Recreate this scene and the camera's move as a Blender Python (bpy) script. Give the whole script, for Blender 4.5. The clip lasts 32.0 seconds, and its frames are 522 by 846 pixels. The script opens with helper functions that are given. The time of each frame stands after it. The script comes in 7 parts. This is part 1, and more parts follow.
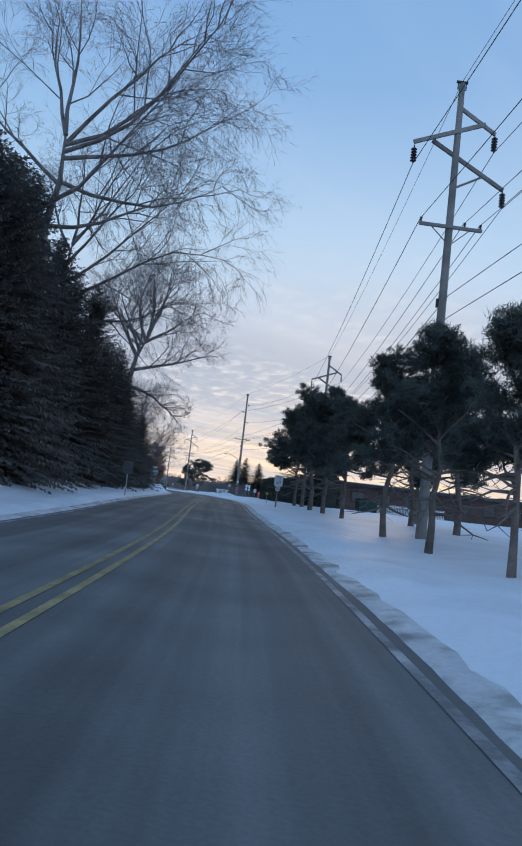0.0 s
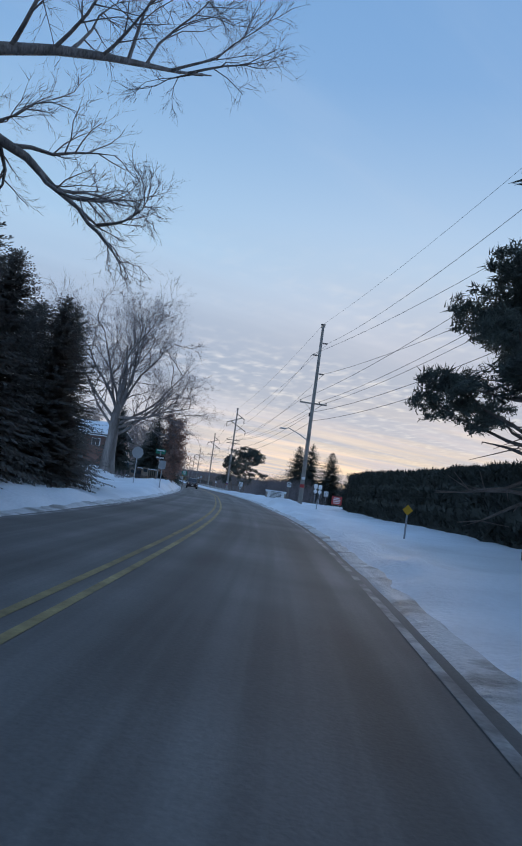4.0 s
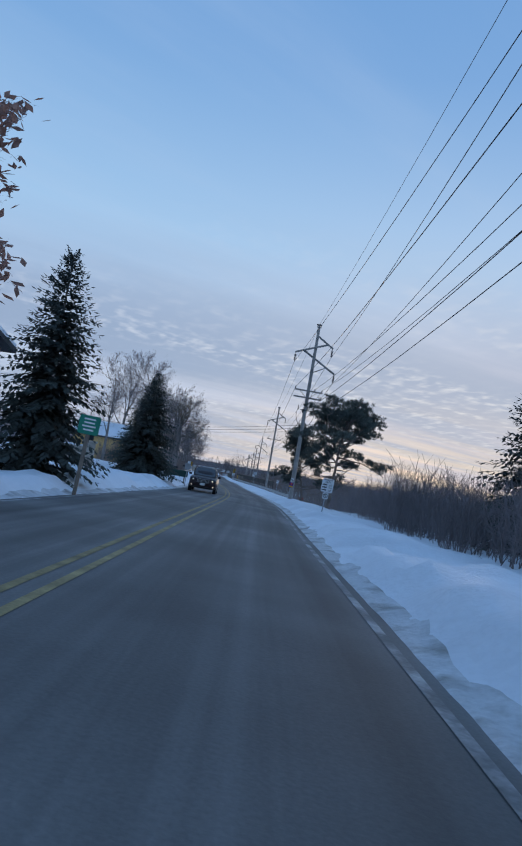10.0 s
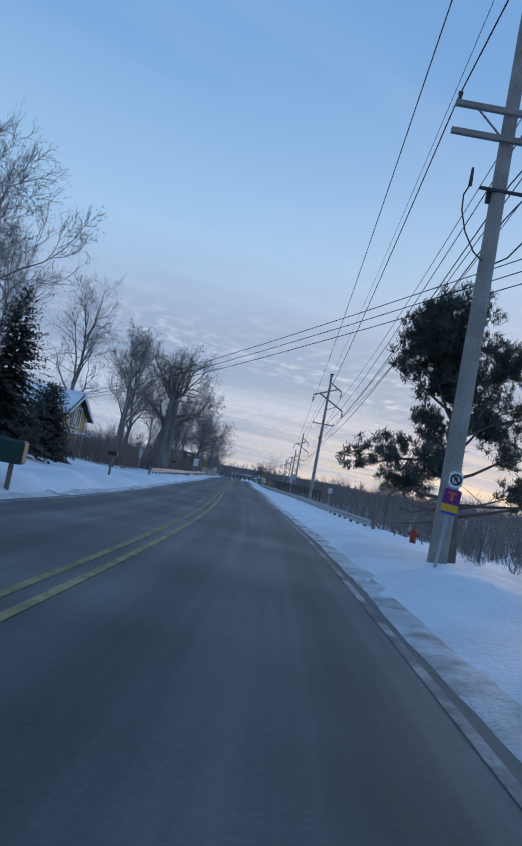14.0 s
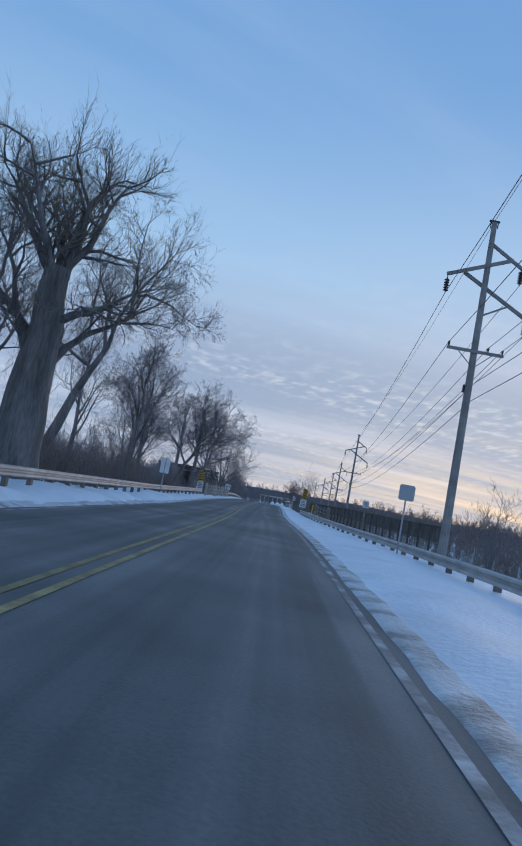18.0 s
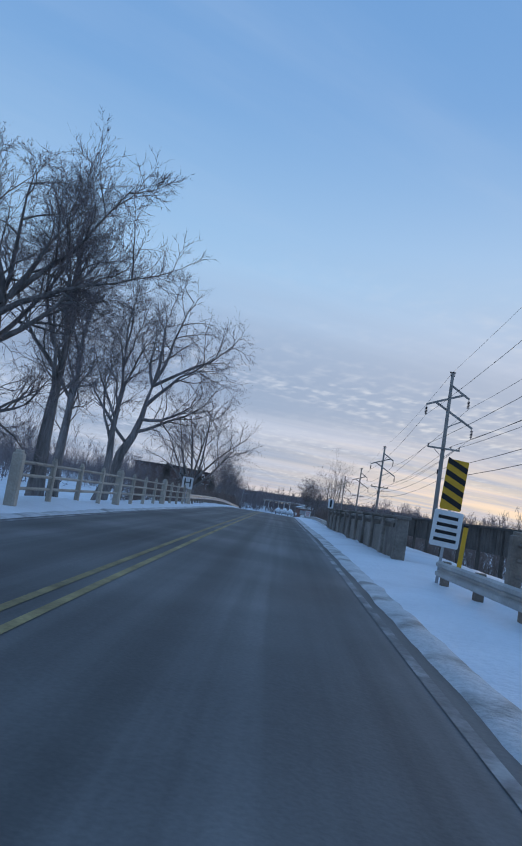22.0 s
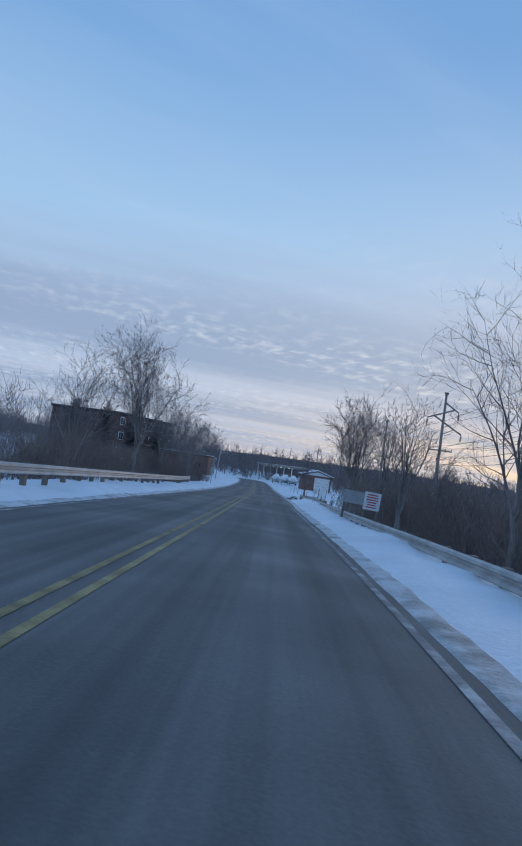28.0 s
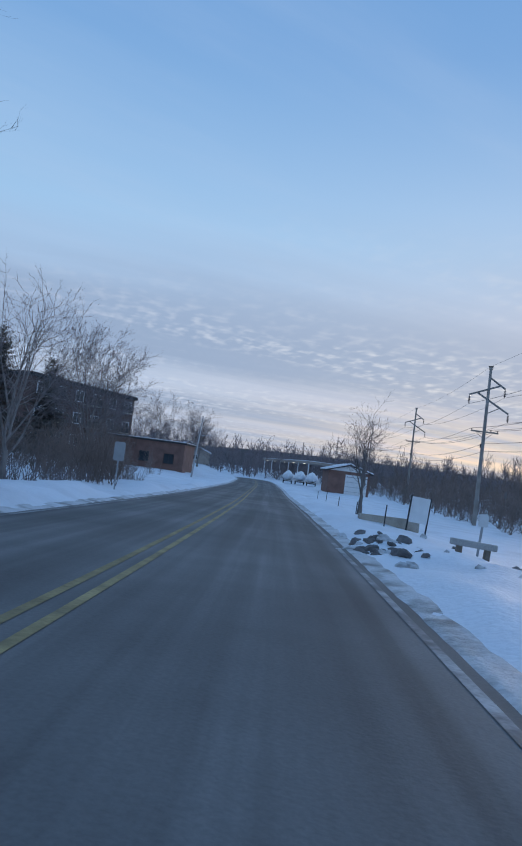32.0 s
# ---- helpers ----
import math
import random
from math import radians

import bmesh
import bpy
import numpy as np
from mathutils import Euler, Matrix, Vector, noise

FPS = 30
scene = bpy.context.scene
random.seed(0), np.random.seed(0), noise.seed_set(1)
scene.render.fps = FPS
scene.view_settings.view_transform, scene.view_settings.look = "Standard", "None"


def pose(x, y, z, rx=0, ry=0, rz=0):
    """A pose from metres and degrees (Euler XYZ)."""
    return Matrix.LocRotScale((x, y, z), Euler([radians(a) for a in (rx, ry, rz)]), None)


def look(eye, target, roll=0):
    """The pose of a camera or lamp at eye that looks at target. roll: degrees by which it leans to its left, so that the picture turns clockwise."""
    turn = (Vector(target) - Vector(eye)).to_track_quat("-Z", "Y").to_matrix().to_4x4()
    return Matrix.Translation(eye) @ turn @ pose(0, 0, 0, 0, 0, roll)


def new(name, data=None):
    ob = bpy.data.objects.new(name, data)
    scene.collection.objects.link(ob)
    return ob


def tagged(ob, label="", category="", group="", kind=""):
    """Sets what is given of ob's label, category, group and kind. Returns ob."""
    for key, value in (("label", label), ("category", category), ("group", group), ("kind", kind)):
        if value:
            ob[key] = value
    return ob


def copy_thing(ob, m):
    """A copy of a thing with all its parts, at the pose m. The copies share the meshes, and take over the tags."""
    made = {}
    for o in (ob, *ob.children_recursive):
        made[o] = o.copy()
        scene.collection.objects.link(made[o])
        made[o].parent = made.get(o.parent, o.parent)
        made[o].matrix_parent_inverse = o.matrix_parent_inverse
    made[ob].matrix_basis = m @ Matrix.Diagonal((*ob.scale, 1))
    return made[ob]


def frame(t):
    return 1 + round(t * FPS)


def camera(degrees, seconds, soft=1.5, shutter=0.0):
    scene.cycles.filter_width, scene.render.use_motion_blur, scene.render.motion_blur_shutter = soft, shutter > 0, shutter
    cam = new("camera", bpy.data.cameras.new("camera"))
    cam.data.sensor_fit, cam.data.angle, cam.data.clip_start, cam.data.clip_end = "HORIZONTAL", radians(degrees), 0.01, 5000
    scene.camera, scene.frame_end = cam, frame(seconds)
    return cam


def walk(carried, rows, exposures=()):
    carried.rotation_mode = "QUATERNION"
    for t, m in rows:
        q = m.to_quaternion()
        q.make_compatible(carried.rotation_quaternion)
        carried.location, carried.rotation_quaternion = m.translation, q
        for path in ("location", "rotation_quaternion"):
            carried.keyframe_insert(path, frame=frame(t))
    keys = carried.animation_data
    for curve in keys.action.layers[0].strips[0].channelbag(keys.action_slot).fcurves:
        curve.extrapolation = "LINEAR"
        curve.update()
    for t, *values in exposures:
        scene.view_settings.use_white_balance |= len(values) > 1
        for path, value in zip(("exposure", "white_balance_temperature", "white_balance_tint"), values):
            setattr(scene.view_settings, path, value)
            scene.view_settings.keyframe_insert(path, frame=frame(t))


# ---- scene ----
cam = camera(40.0, 32.0, soft=1.8)
PATH = [
    (0, (0.000, 0.000, 1.070), (0.0028, 1.9900, 1.2695), 6.64),
    (0.5, (0.001, 6.189, 1.042), (-0.0378, 8.1772, 1.2534), 7.28),
    (1, (-0.066, 12.416, 1.028), (-0.1431, 14.4036, 1.2412), 6.74),
    (1.5, (-0.266, 18.633, 1.037), (-0.3650, 20.6186, 1.2555), 7.56),
    (2, (-0.618, 24.872, 1.104), (-0.7336, 26.8593, 1.2959), 8.35),
    (2.5, (-1.048, 31.148, 1.211), (-1.1674, 33.1347, 1.4102), 7.32),
    (3, (-1.457, 37.563, 1.298), (-1.5850, 39.5496, 1.4865), 6.82),
    (3.5, (-1.658, 44.194, 1.340), (-1.8003, 46.1807, 1.5231), 7.62),
    (4, (-1.862, 50.853, 1.369), (-2.0177, 52.8390, 1.5490), 7.93),
    (4.5, (-2.101, 57.495, 1.391), (-2.2727, 59.4796, 1.5699), 7.91),
    (5, (-2.411, 64.074, 1.409), (-2.6010, 66.0571, 1.5875), 7.73),
    (5.5, (-2.826, 70.546, 1.419), (-3.0379, 72.5266, 1.5993), 7.55),
    (6, (-3.380, 76.866, 1.415), (-3.6188, 78.8428, 1.5981), 7.55),
    (6.5, (-4.038, 82.996, 1.404), (-4.2963, 84.9707, 1.5835), 7.67),
    (7, (-4.708, 88.988, 1.381), (-4.9868, 90.9603, 1.5586), 7.72),
    (7.5, (-5.433, 94.952, 1.342), (-5.7298, 96.9221, 1.5207), 8.62),
    (8, (-6.226, 100.865, 1.309), (-6.5444, 102.8309, 1.4880), 9.11),
    (8.5, (-7.003, 106.609, 1.295), (-7.3395, 108.5720, 1.4739), 9.29),
    (9, (-7.780, 112.208, 1.295), (-8.1275, 114.1686, 1.4779), 9.52),
    (9.5, (-8.581, 117.707, 1.306), (-8.9346, 119.6690, 1.4669), 10.32),
    (10, (-9.485, 123.319, 1.287), (-9.8423, 125.2810, 1.4422), 10.02),
    (10.5, (-10.432, 129.123, 1.244), (-10.7936, 131.0820, 1.4209), 9.75),
    (11, (-11.445, 135.004, 1.199), (-11.8087, 136.9633, 1.3698), 10.49),
    (11.5, (-12.483, 140.872, 1.170), (-12.8548, 142.8298, 1.3378), 10.52),
    (12, (-13.503, 146.706, 1.153), (-13.8805, 148.6626, 1.3251), 10.21),
    (12.5, (-14.493, 152.640, 1.125), (-14.8868, 154.5944, 1.2876), 10.09),
    (13, (-15.504, 158.652, 1.092), (-15.9248, 160.6016, 1.2453), 10.53),
    (13.5, (-16.581, 164.622, 1.041), (-17.0317, 166.5647, 1.1929), 10.42),
    (14, (-17.689, 170.614, 0.972), (-18.1554, 172.5520, 1.1328), 10.72),
    (14.5, (-18.852, 176.672, 0.917), (-19.3408, 178.6048, 1.0805), 10.71),
    (15, (-20.181, 182.892, 0.890), (-20.6843, 184.8210, 1.0538), 10.97),
    (15.5, (-21.645, 189.251, 0.876), (-22.1606, 191.1759, 1.0404), 11.30),
    (16, (-23.217, 195.723, 0.868), (-23.7443, 197.6447, 1.0350), 11.49),
    (16.5, (-24.868, 202.285, 0.866), (-25.4098, 204.2023, 1.0396), 11.33),
    (17, (-26.569, 208.914, 0.877), (-27.1315, 210.8238, 1.0636), 10.61),
    (17.5, (-28.295, 215.597, 0.906), (-28.8580, 217.5069, 1.0964), 10.61),
    (18, (-30.006, 222.289, 0.962), (-30.5647, 224.1983, 1.1695), 10.78),
    (18.5, (-31.729, 229.024, 1.029), (-32.2793, 230.9359, 1.2324), 10.68),
    (19, (-33.499, 235.837, 1.087), (-34.0441, 237.7508, 1.2865), 10.67),
    (19.5, (-35.249, 242.745, 1.124), (-35.7979, 244.6572, 1.3297), 9.78),
    (20, (-37.038, 249.672, 1.121), (-37.5976, 251.5799, 1.3356), 10.60),
    (20.5, (-38.878, 256.562, 1.107), (-39.4410, 258.4709, 1.3070), 10.79),
    (21, (-40.736, 263.396, 1.108), (-41.3050, 265.3030, 1.3113), 10.36),
    (21.5, (-42.609, 270.140, 1.139), (-43.1778, 272.0452, 1.3537), 9.55),
    (22, (-44.398, 276.874, 1.206), (-44.9654, 278.7794, 1.4266), 9.17),
    (22.5, (-46.112, 283.550, 1.296), (-46.6710, 285.4574, 1.5167), 9.40),
    (23, (-47.776, 290.121, 1.391), (-48.3344, 292.0274, 1.6277), 9.63),
    (23.5, (-49.406, 296.597, 1.456), (-49.9644, 298.5063, 1.6607), 10.55),
    (24, (-51.031, 303.136, 1.486), (-51.5839, 305.0473, 1.6852), 10.47),
    (24.5, (-52.701, 309.675, 1.506), (-53.2499, 311.5897, 1.6921), 10.34),
    (25, (-54.326, 316.144, 1.510), (-54.8775, 318.0579, 1.6894), 10.41),
    (25.5, (-55.953, 322.526, 1.536), (-56.5070, 324.4401, 1.7083), 10.33),
    (26, (-57.629, 328.897, 1.581), (-58.1788, 330.8125, 1.7482), 8.98),
    (26.5, (-59.268, 335.458, 1.637), (-59.8272, 337.3716, 1.7966), 9.38),
    (27, (-60.867, 342.052, 1.643), (-61.4268, 343.9663, 1.7911), 9.28),
    (27.5, (-62.454, 348.664, 1.615), (-63.0096, 350.5810, 1.7505), 8.87),
    (28, (-64.058, 355.281, 1.558), (-64.6076, 357.2002, 1.6834), 8.35),
    (28.5, (-65.704, 361.889, 1.469), (-66.2528, 363.8083, 1.5892), 7.89),
    (29, (-67.422, 368.472, 1.335), (-67.9774, 370.3899, 1.4591), 7.70),
    (29.5, (-69.061, 375.024, 1.184), (-69.6203, 376.9409, 1.2931), 7.32),
    (30, (-70.765, 381.538, 1.050), (-71.3283, 383.4534, 1.1638), 7.93),
    (30.5, (-72.523, 388.000, 0.917), (-73.1006, 389.9109, 1.0314), 8.04),
    (31, (-74.243, 394.402, 0.782), (-74.8246, 396.3121, 0.8966), 8.37),
    (31.5, (-75.943, 400.758, 0.661), (-76.5220, 402.6692, 0.7794), 8.05),
    (32, (-77.513, 407.102, 0.555), (-78.0864, 409.0145, 0.6789), 7.42),
]
walk(cam, [(t, look(eye, target, roll)) for t, eye, target, roll in PATH], [(0, 0.25, 7300, 11), (2, 0.25, 7300, 11), (3.5, 0.15, 7150, 11), (6, 0.06, 6850, 10), (9, 0.02, 6620, 10), (32, 0.02, 6620, 10)])

# ---- world and light ----
def sky():
    w = bpy.data.worlds.new("winter_dusk_sky")
    w.use_nodes = True
    scene.world = w
    nt = w.node_tree
    nt.nodes.clear()
    N, L = nt.nodes.new, nt.links.new
    out, bg = N("ShaderNodeOutputWorld"), N("ShaderNodeBackground")
    tc = N("ShaderNodeTexCoord")
    sep = N("ShaderNodeSeparateXYZ")
    L(tc.outputs["Generated"], sep.inputs[0])

    def math_node(op, a, b=None, c=None):
        m = N("ShaderNodeMath")
        m.operation = op
        for k, v in enumerate((a, b, c)):
            if v is None:
                continue
            if isinstance(v, (int, float)):
                m.inputs[k].default_value = v
            else:
                L(v, m.inputs[k])
        return m.outputs[0]

    def ramp(fac, stops):
        r = N("ShaderNodeValToRGB")
        while len(r.color_ramp.elements) < len(stops):
            r.color_ramp.elements.new(0.5)
        for e, (p, c) in zip(r.color_ramp.elements, stops):
            e.position, e.color = p, (*c, 1)
        L(fac, r.inputs[0])
        return r.outputs[0]

    def mix(fac, a, b, kind="MIX"):
        m = N("ShaderNodeMixRGB")
        m.blend_type = kind
        for k, v in ((0, fac), (1, a), (2, b)):
            if isinstance(v, (int, float)):
                m.inputs[k].default_value = v
            elif isinstance(v, tuple):
                m.inputs[k].default_value = (*v, 1)
            else:
                L(v, m.inputs[k])
        return m.outputs[0]

    nish = N("ShaderNodeTexSky")
    nish.sky_type = "NISHITA"
    nish.sun_disc = False
    nish.sun_elevation, nish.sun_rotation = radians(SUN_ELEVATION), radians(SUN_AZIMUTH)
    up = sep.outputs[2]
    # clear air from the horizon up
    clear = ramp(up, [(0.0, (0.38, 0.46, 0.60)), (0.10, (0.35, 0.455, 0.65)), (0.19, (0.33, 0.45, 0.66)), (0.31, (0.29, 0.49, 0.75)), (0.52, (0.155, 0.335, 0.64)), (0.85, (0.10, 0.25, 0.55))])
    base = mix(0.02, clear, nish.outputs[0], "ADD")
    # warm glow round the low sun
    sx, sy = math.sin(radians(SUN_AZIMUTH)), math.cos(radians(SUN_AZIMUTH))
    along = math_node("ADD", math_node("MULTIPLY", sep.outputs[0], sx), math_node("MULTIPLY", sep.outputs[1], sy))
    near = math_node("POWER", math_node("MAXIMUM", along, 0.0), 11.0)
    close = math_node("POWER", math_node("MAXIMUM", along, 0.0), 16.0)
    low = math_node("POWER", math_node("SUBTRACT", 1.0, math_node("MINIMUM", math_node("MAXIMUM", math_node("MULTIPLY", up, 5.5), 0.0), 1.0)), 1.9)
    white = math_node("MULTIPLY", near, math_node("SUBTRACT", 1.0, math_node("MINIMUM", math_node("ABSOLUTE", math_node("MULTIPLY", up, 1.7)), 1.0)))
    base = mix(math_node("MULTIPLY", white, 0.5), base, (0.62, 0.65, 0.72))
    # streaks of cloud on a level sheet
    inv = math_node("DIVIDE", 1.0, math_node("ADD", math_node("MAXIMUM", up, 0.0), 0.07))
    comb = N("ShaderNodeCombineXYZ")
    L(math_node("MULTIPLY", sep.outputs[0], inv), comb.inputs[0])
    L(math_node("MULTIPLY", sep.outputs[1], inv), comb.inputs[1])

    def cloud(scale, stretch, turn, detail, lo, hi, shift):
        # turn: the compass bearing that the streaks run along
        sw = N("ShaderNodeMapping")
        sw.inputs["Rotation"].default_value = (0, 0, radians(turn - 90))
        L(comb.outputs[0], sw.inputs[0])
        mp = N("ShaderNodeMapping")
        mp.inputs["Scale"].default_value = (scale, scale * stretch, 1)
        mp.inputs["Location"].default_value = (shift, shift * 0.6, 0)
        L(sw.outputs[0], mp.inputs[0])
        n = N("ShaderNodeTexNoise")
        n.inputs["Scale"].default_value, n.inputs["Detail"].default_value = 1.0, detail
        n.inputs["Roughness"].default_value = 0.55
        L(mp.outputs[0], n.inputs["Vector"])
        mr = N("ShaderNodeMapRange")
        mr.interpolation_type = "SMOOTHSTEP"
        mr.inputs[1].default_value, mr.inputs[2].default_value = lo, hi
        L(n.outputs[0], mr.inputs[0])
        return mr.outputs[0]

    band = ramp(up, [(0.0, (0.45,) * 3), (0.05, (1.0,) * 3), (0.17, (1.0,) * 3), (0.27, (0.35,) * 3), (0.36, (0.0,) * 3)])
    veil = math_node("MULTIPLY", cloud(0.16, 4.0, 58, 7, 0.36, 0.60, 3.1), band)
    patch = cloud(0.22, 3.0, 58, 3, 0.36, 0.56, 6.4)
    lines = cloud(0.5, 9.0, 60, 3, 0.40, 0.62, 2.2)
    dabs = cloud(8.0, 1.4, 150, 1.6, 0.40, 0.76, 8.3)
    rows = math_node("MULTIPLY", math_node("MULTIPLY", dabs, math_node("ADD", math_node("MULTIPLY", lines, 0.75), 0.25)), math_node("MULTIPLY", band, patch))
    high = math_node("MULTIPLY", cloud(0.35, 4.5, 40, 7, 0.42, 0.75, 1.7), math_node("MULTIPLY", math_node("SUBTRACT", 1.0, math_node("MULTIPLY", near, 0.2)), 0.34))
    lilac = mix(near, (0.240, 0.335, 0.505), (0.315, 0.395, 0.53))
    col = mix(high, base, mix(near, (0.40, 0.54, 0.76), (0.62, 0.66, 0.74)))
    col = mix(math_node("MULTIPLY", veil, 0.72), col, lilac)
    col = mix(math_node("MULTIPLY", rows, 0.75), col, mix(near, (0.55, 0.63, 0.77), (0.72, 0.73, 0.76)))
    gold = math_node("MULTIPLY", math_node("MULTIPLY", close, low), 1.0)
    col = mix(math_node("MINIMUM", math_node("MULTIPLY", gold, 0.95), 1.0), col, mix(cloud(0.5, 4.0, 62, 4, 0.4, 0.62, 5.0), (0.95, 0.74, 0.46), (0.50, 0.50, 0.55)))
    under = math_node("GREATER_THAN", 0.0, up)
    col = mix(under, col, (0.42, 0.47, 0.56))
    L(col, bg.inputs[0])
    bg.inputs[1].default_value = SKY
    L(bg.outputs[0], out.inputs[0])


SUN_ELEVATION, SUN_AZIMUTH, SKY = 2.5, 8.0, 1.08
sky()
sun_data = bpy.data.lights.new("sun", "SUN")
sun_data.energy, sun_data.angle, sun_data.color = 0.5, radians(12), (1.0, 0.80, 0.62)
sun = new("sun", sun_data)
a = radians(SUN_AZIMUTH)
sun.matrix_world = look((math.sin(a) * 300, math.cos(a) * 300, 300 * math.tan(radians(SUN_ELEVATION + 2))), (0, 0, 0))


# ---- materials ----
def material(name, base, rough=0.8, vary=0.25, scale=3.0, fine=40.0, bump=0.3, dist=0.02, metal=0.0, second=None, mixscale=0.4, lo=0.45, hi=0.6, spec=0.3, upright=1.0):
    """Paint with large stains and fine grain in object space; second: a second colour that comes through in patches."""
    m = bpy.data.materials.new(name)
    m.use_nodes = True
    nt = m.node_tree
    N, L = nt.nodes.new, nt.links.new
    b = nt.nodes["Principled BSDF"]
    b.inputs["Roughness"].default_value, b.inputs["Metallic"].default_value = rough, metal
    b.inputs["Specular IOR Level"].default_value = spec
    geo = N("ShaderNodeNewGeometry")
    info = N("ShaderNodeObjectInfo")

    def noise_at(s, detail=4):
        n = N("ShaderNodeTexNoise")
        n.inputs["Scale"].default_value, n.inputs["Detail"].default_value = s, detail
        if upright != 1.0:
            longer = N("ShaderNodeMapping")
            longer.inputs["Scale"].default_value = (1, 1, upright)
            L(geo.outputs["Position"], longer.inputs[0])
            L(longer.outputs[0], n.inputs["Vector"])
        else:
            L(geo.outputs["Position"], n.inputs["Vector"])
        return n.outputs[0]

    def rng(v, a0, a1, b0, b1):
        r = N("ShaderNodeMapRange")
        for k, x in enumerate((a0, a1, b0, b1), 1):
            r.inputs[k].default_value = x
        L(v, r.inputs[0])
        return r.outputs[0]

    big, small = noise_at(scale), noise_at(fine, 6)
    v = N("ShaderNodeMath")
    v.operation = "MULTIPLY"
    L(rng(big, 0.3, 0.7, 1 - vary, 1 + vary), v.inputs[0])
    L(rng(small, 0.3, 0.7, 1 - vary * 0.6, 1 + vary * 0.6), v.inputs[1])
    v2 = N("ShaderNodeMath")
    v2.operation = "MULTIPLY"
    L(v.outputs[0], v2.inputs[0])
    L(rng(info.outputs["Random"], 0, 1, 1 - vary * 0.4, 1 + vary * 0.4), v2.inputs[1])
    col = N("ShaderNodeMixRGB")
    col.inputs[1].default_value = (*base, 1)
    col.inputs[2].default_value = (*(second or base), 1)
    if second:
        L(rng(noise_at(mixscale, 5), lo, hi, 0, 1), col.inputs[0])
    mul = N("ShaderNodeMixRGB")
    mul.blend_type = "MULTIPLY"
    mul.inputs[0].default_value = 1
    L(col.outputs[0], mul.inputs[1])
    L(v2.outputs[0], mul.inputs[2])
    L(mul.outputs[0], b.inputs["Base Color"])
    if bump:
        bp = N("ShaderNodeBump")
        bp.inputs["Strength"].default_value, bp.inputs["Distance"].default_value = bump, dist
        L(small, bp.inputs["Height"])
        L(bp.outputs[0], b.inputs["Normal"])
    return m


SNOW = material("snow", (0.80, 0.82, 0.86), 0.6, 0.05, 0.5, 9, 0.5, 0.06, second=(0.68, 0.69, 0.72), mixscale=0.35, lo=0.5, hi=0.75)
SLUSH = material("dirty_snow", (0.62, 0.62, 0.63), 0.6, 0.15, 1.3, 14, 0.7, 0.05, second=(0.30, 0.29, 0.28), mixscale=1.4, lo=0.50, hi=0.66)
ASPHALT = material("asphalt", (0.135, 0.132, 0.130), 0.75, 0.16, 0.35, 30, 0.25, 0.01, second=(0.20, 0.195, 0.19), mixscale=0.25, lo=0.4, hi=0.7)
YELLOW = material("yellow_road_paint", (0.33, 0.255, 0.12), 0.7, 0.3, 2, 20, 0.1, 0.005, second=(0.20, 0.165, 0.09), mixscale=2.5, lo=0.5, hi=0.75)
WHITEPAINT = material("white_road_paint", (0.36, 0.36, 0.36), 0.7, 0.3, 2, 20, 0.1, 0.005, second=(0.17, 0.17, 0.17), mixscale=1.5, lo=0.38, hi=0.55)
BARK = material("grey_bark", (0.215, 0.190, 0.180), 0.95, 0.42, 2.2, 13, 1.0, 0.08, upright=0.16)
TWIG = material("bare_twigs", (0.225, 0.190, 0.190), 0.95, 0.2, 0.6, 8, 0, 0.01)
WILLOW = material("yellowish_twigs", (0.25, 0.20, 0.165), 0.95, 0.2, 0.6, 8, 0, 0.01)
BRUSH = material("brown_brush", (0.235, 0.180, 0.158), 0.95, 0.25, 0.5, 8, 0, 0.01)
SPRUCE = material("spruce_needles", (0.090, 0.104, 0.094), 0.9, 0.3, 0.7, 12, 0, 0.01)
CEDAR = material("cedar_foliage", (0.150, 0.142, 0.132), 0.9, 0.35, 0.6, 12, 0, 0.01)
PINE = material("pine_needles", (0.115, 0.128, 0.112), 0.85, 0.35, 0.7, 12, 0, 0.01)
PINEBARK = material("pine_bark", (0.19, 0.15, 0.13), 0.95, 0.3, 2, 20, 0.9, 0.03)
OAKLEAF = material("dry_oak_leaves", (0.36, 0.22, 0.18), 0.9, 0.35, 0.8, 10, 0, 0.01)
POLEWOOD = material("weathered_pole_wood", (0.27, 0.245, 0.225), 0.9, 0.25, 1.2, 25, 0.5, 0.01)
STEEL = material("galvanised_steel", (0.42, 0.43, 0.45), 0.55, 0.12, 3, 40, 0.1, 0.004, metal=0.6)
RAILSTEEL = material("weathered_guardrail_steel", (0.46, 0.44, 0.42), 0.6, 0.18, 1.5, 30, 0.15, 0.004, metal=0.35)
DARKMETAL = material("dark_metal", (0.05, 0.05, 0.055), 0.5, 0.1, 3, 30, 0.1, 0.003, metal=0.5)
CABLE = material("black_cable", (0.03, 0.03, 0.035), 0.6, 0.05, 3, 30, 0)
CERAMIC = material("brown_porcelain", (0.06, 0.045, 0.045), 0.35, 0.1, 3, 30, 0)
SIGNWHITE = material("white_sign_sheet", (0.72, 0.73, 0.74), 0.5, 0.06, 3, 30, 0.05, 0.002)
# far darker than bare aluminium: the shade on the sign's back is in this colour
DARKBACK = material("weathered_shaded_sign_back", (0.10, 0.105, 0.11), 0.75, 0.15, 3, 30, 0.05, 0.002)
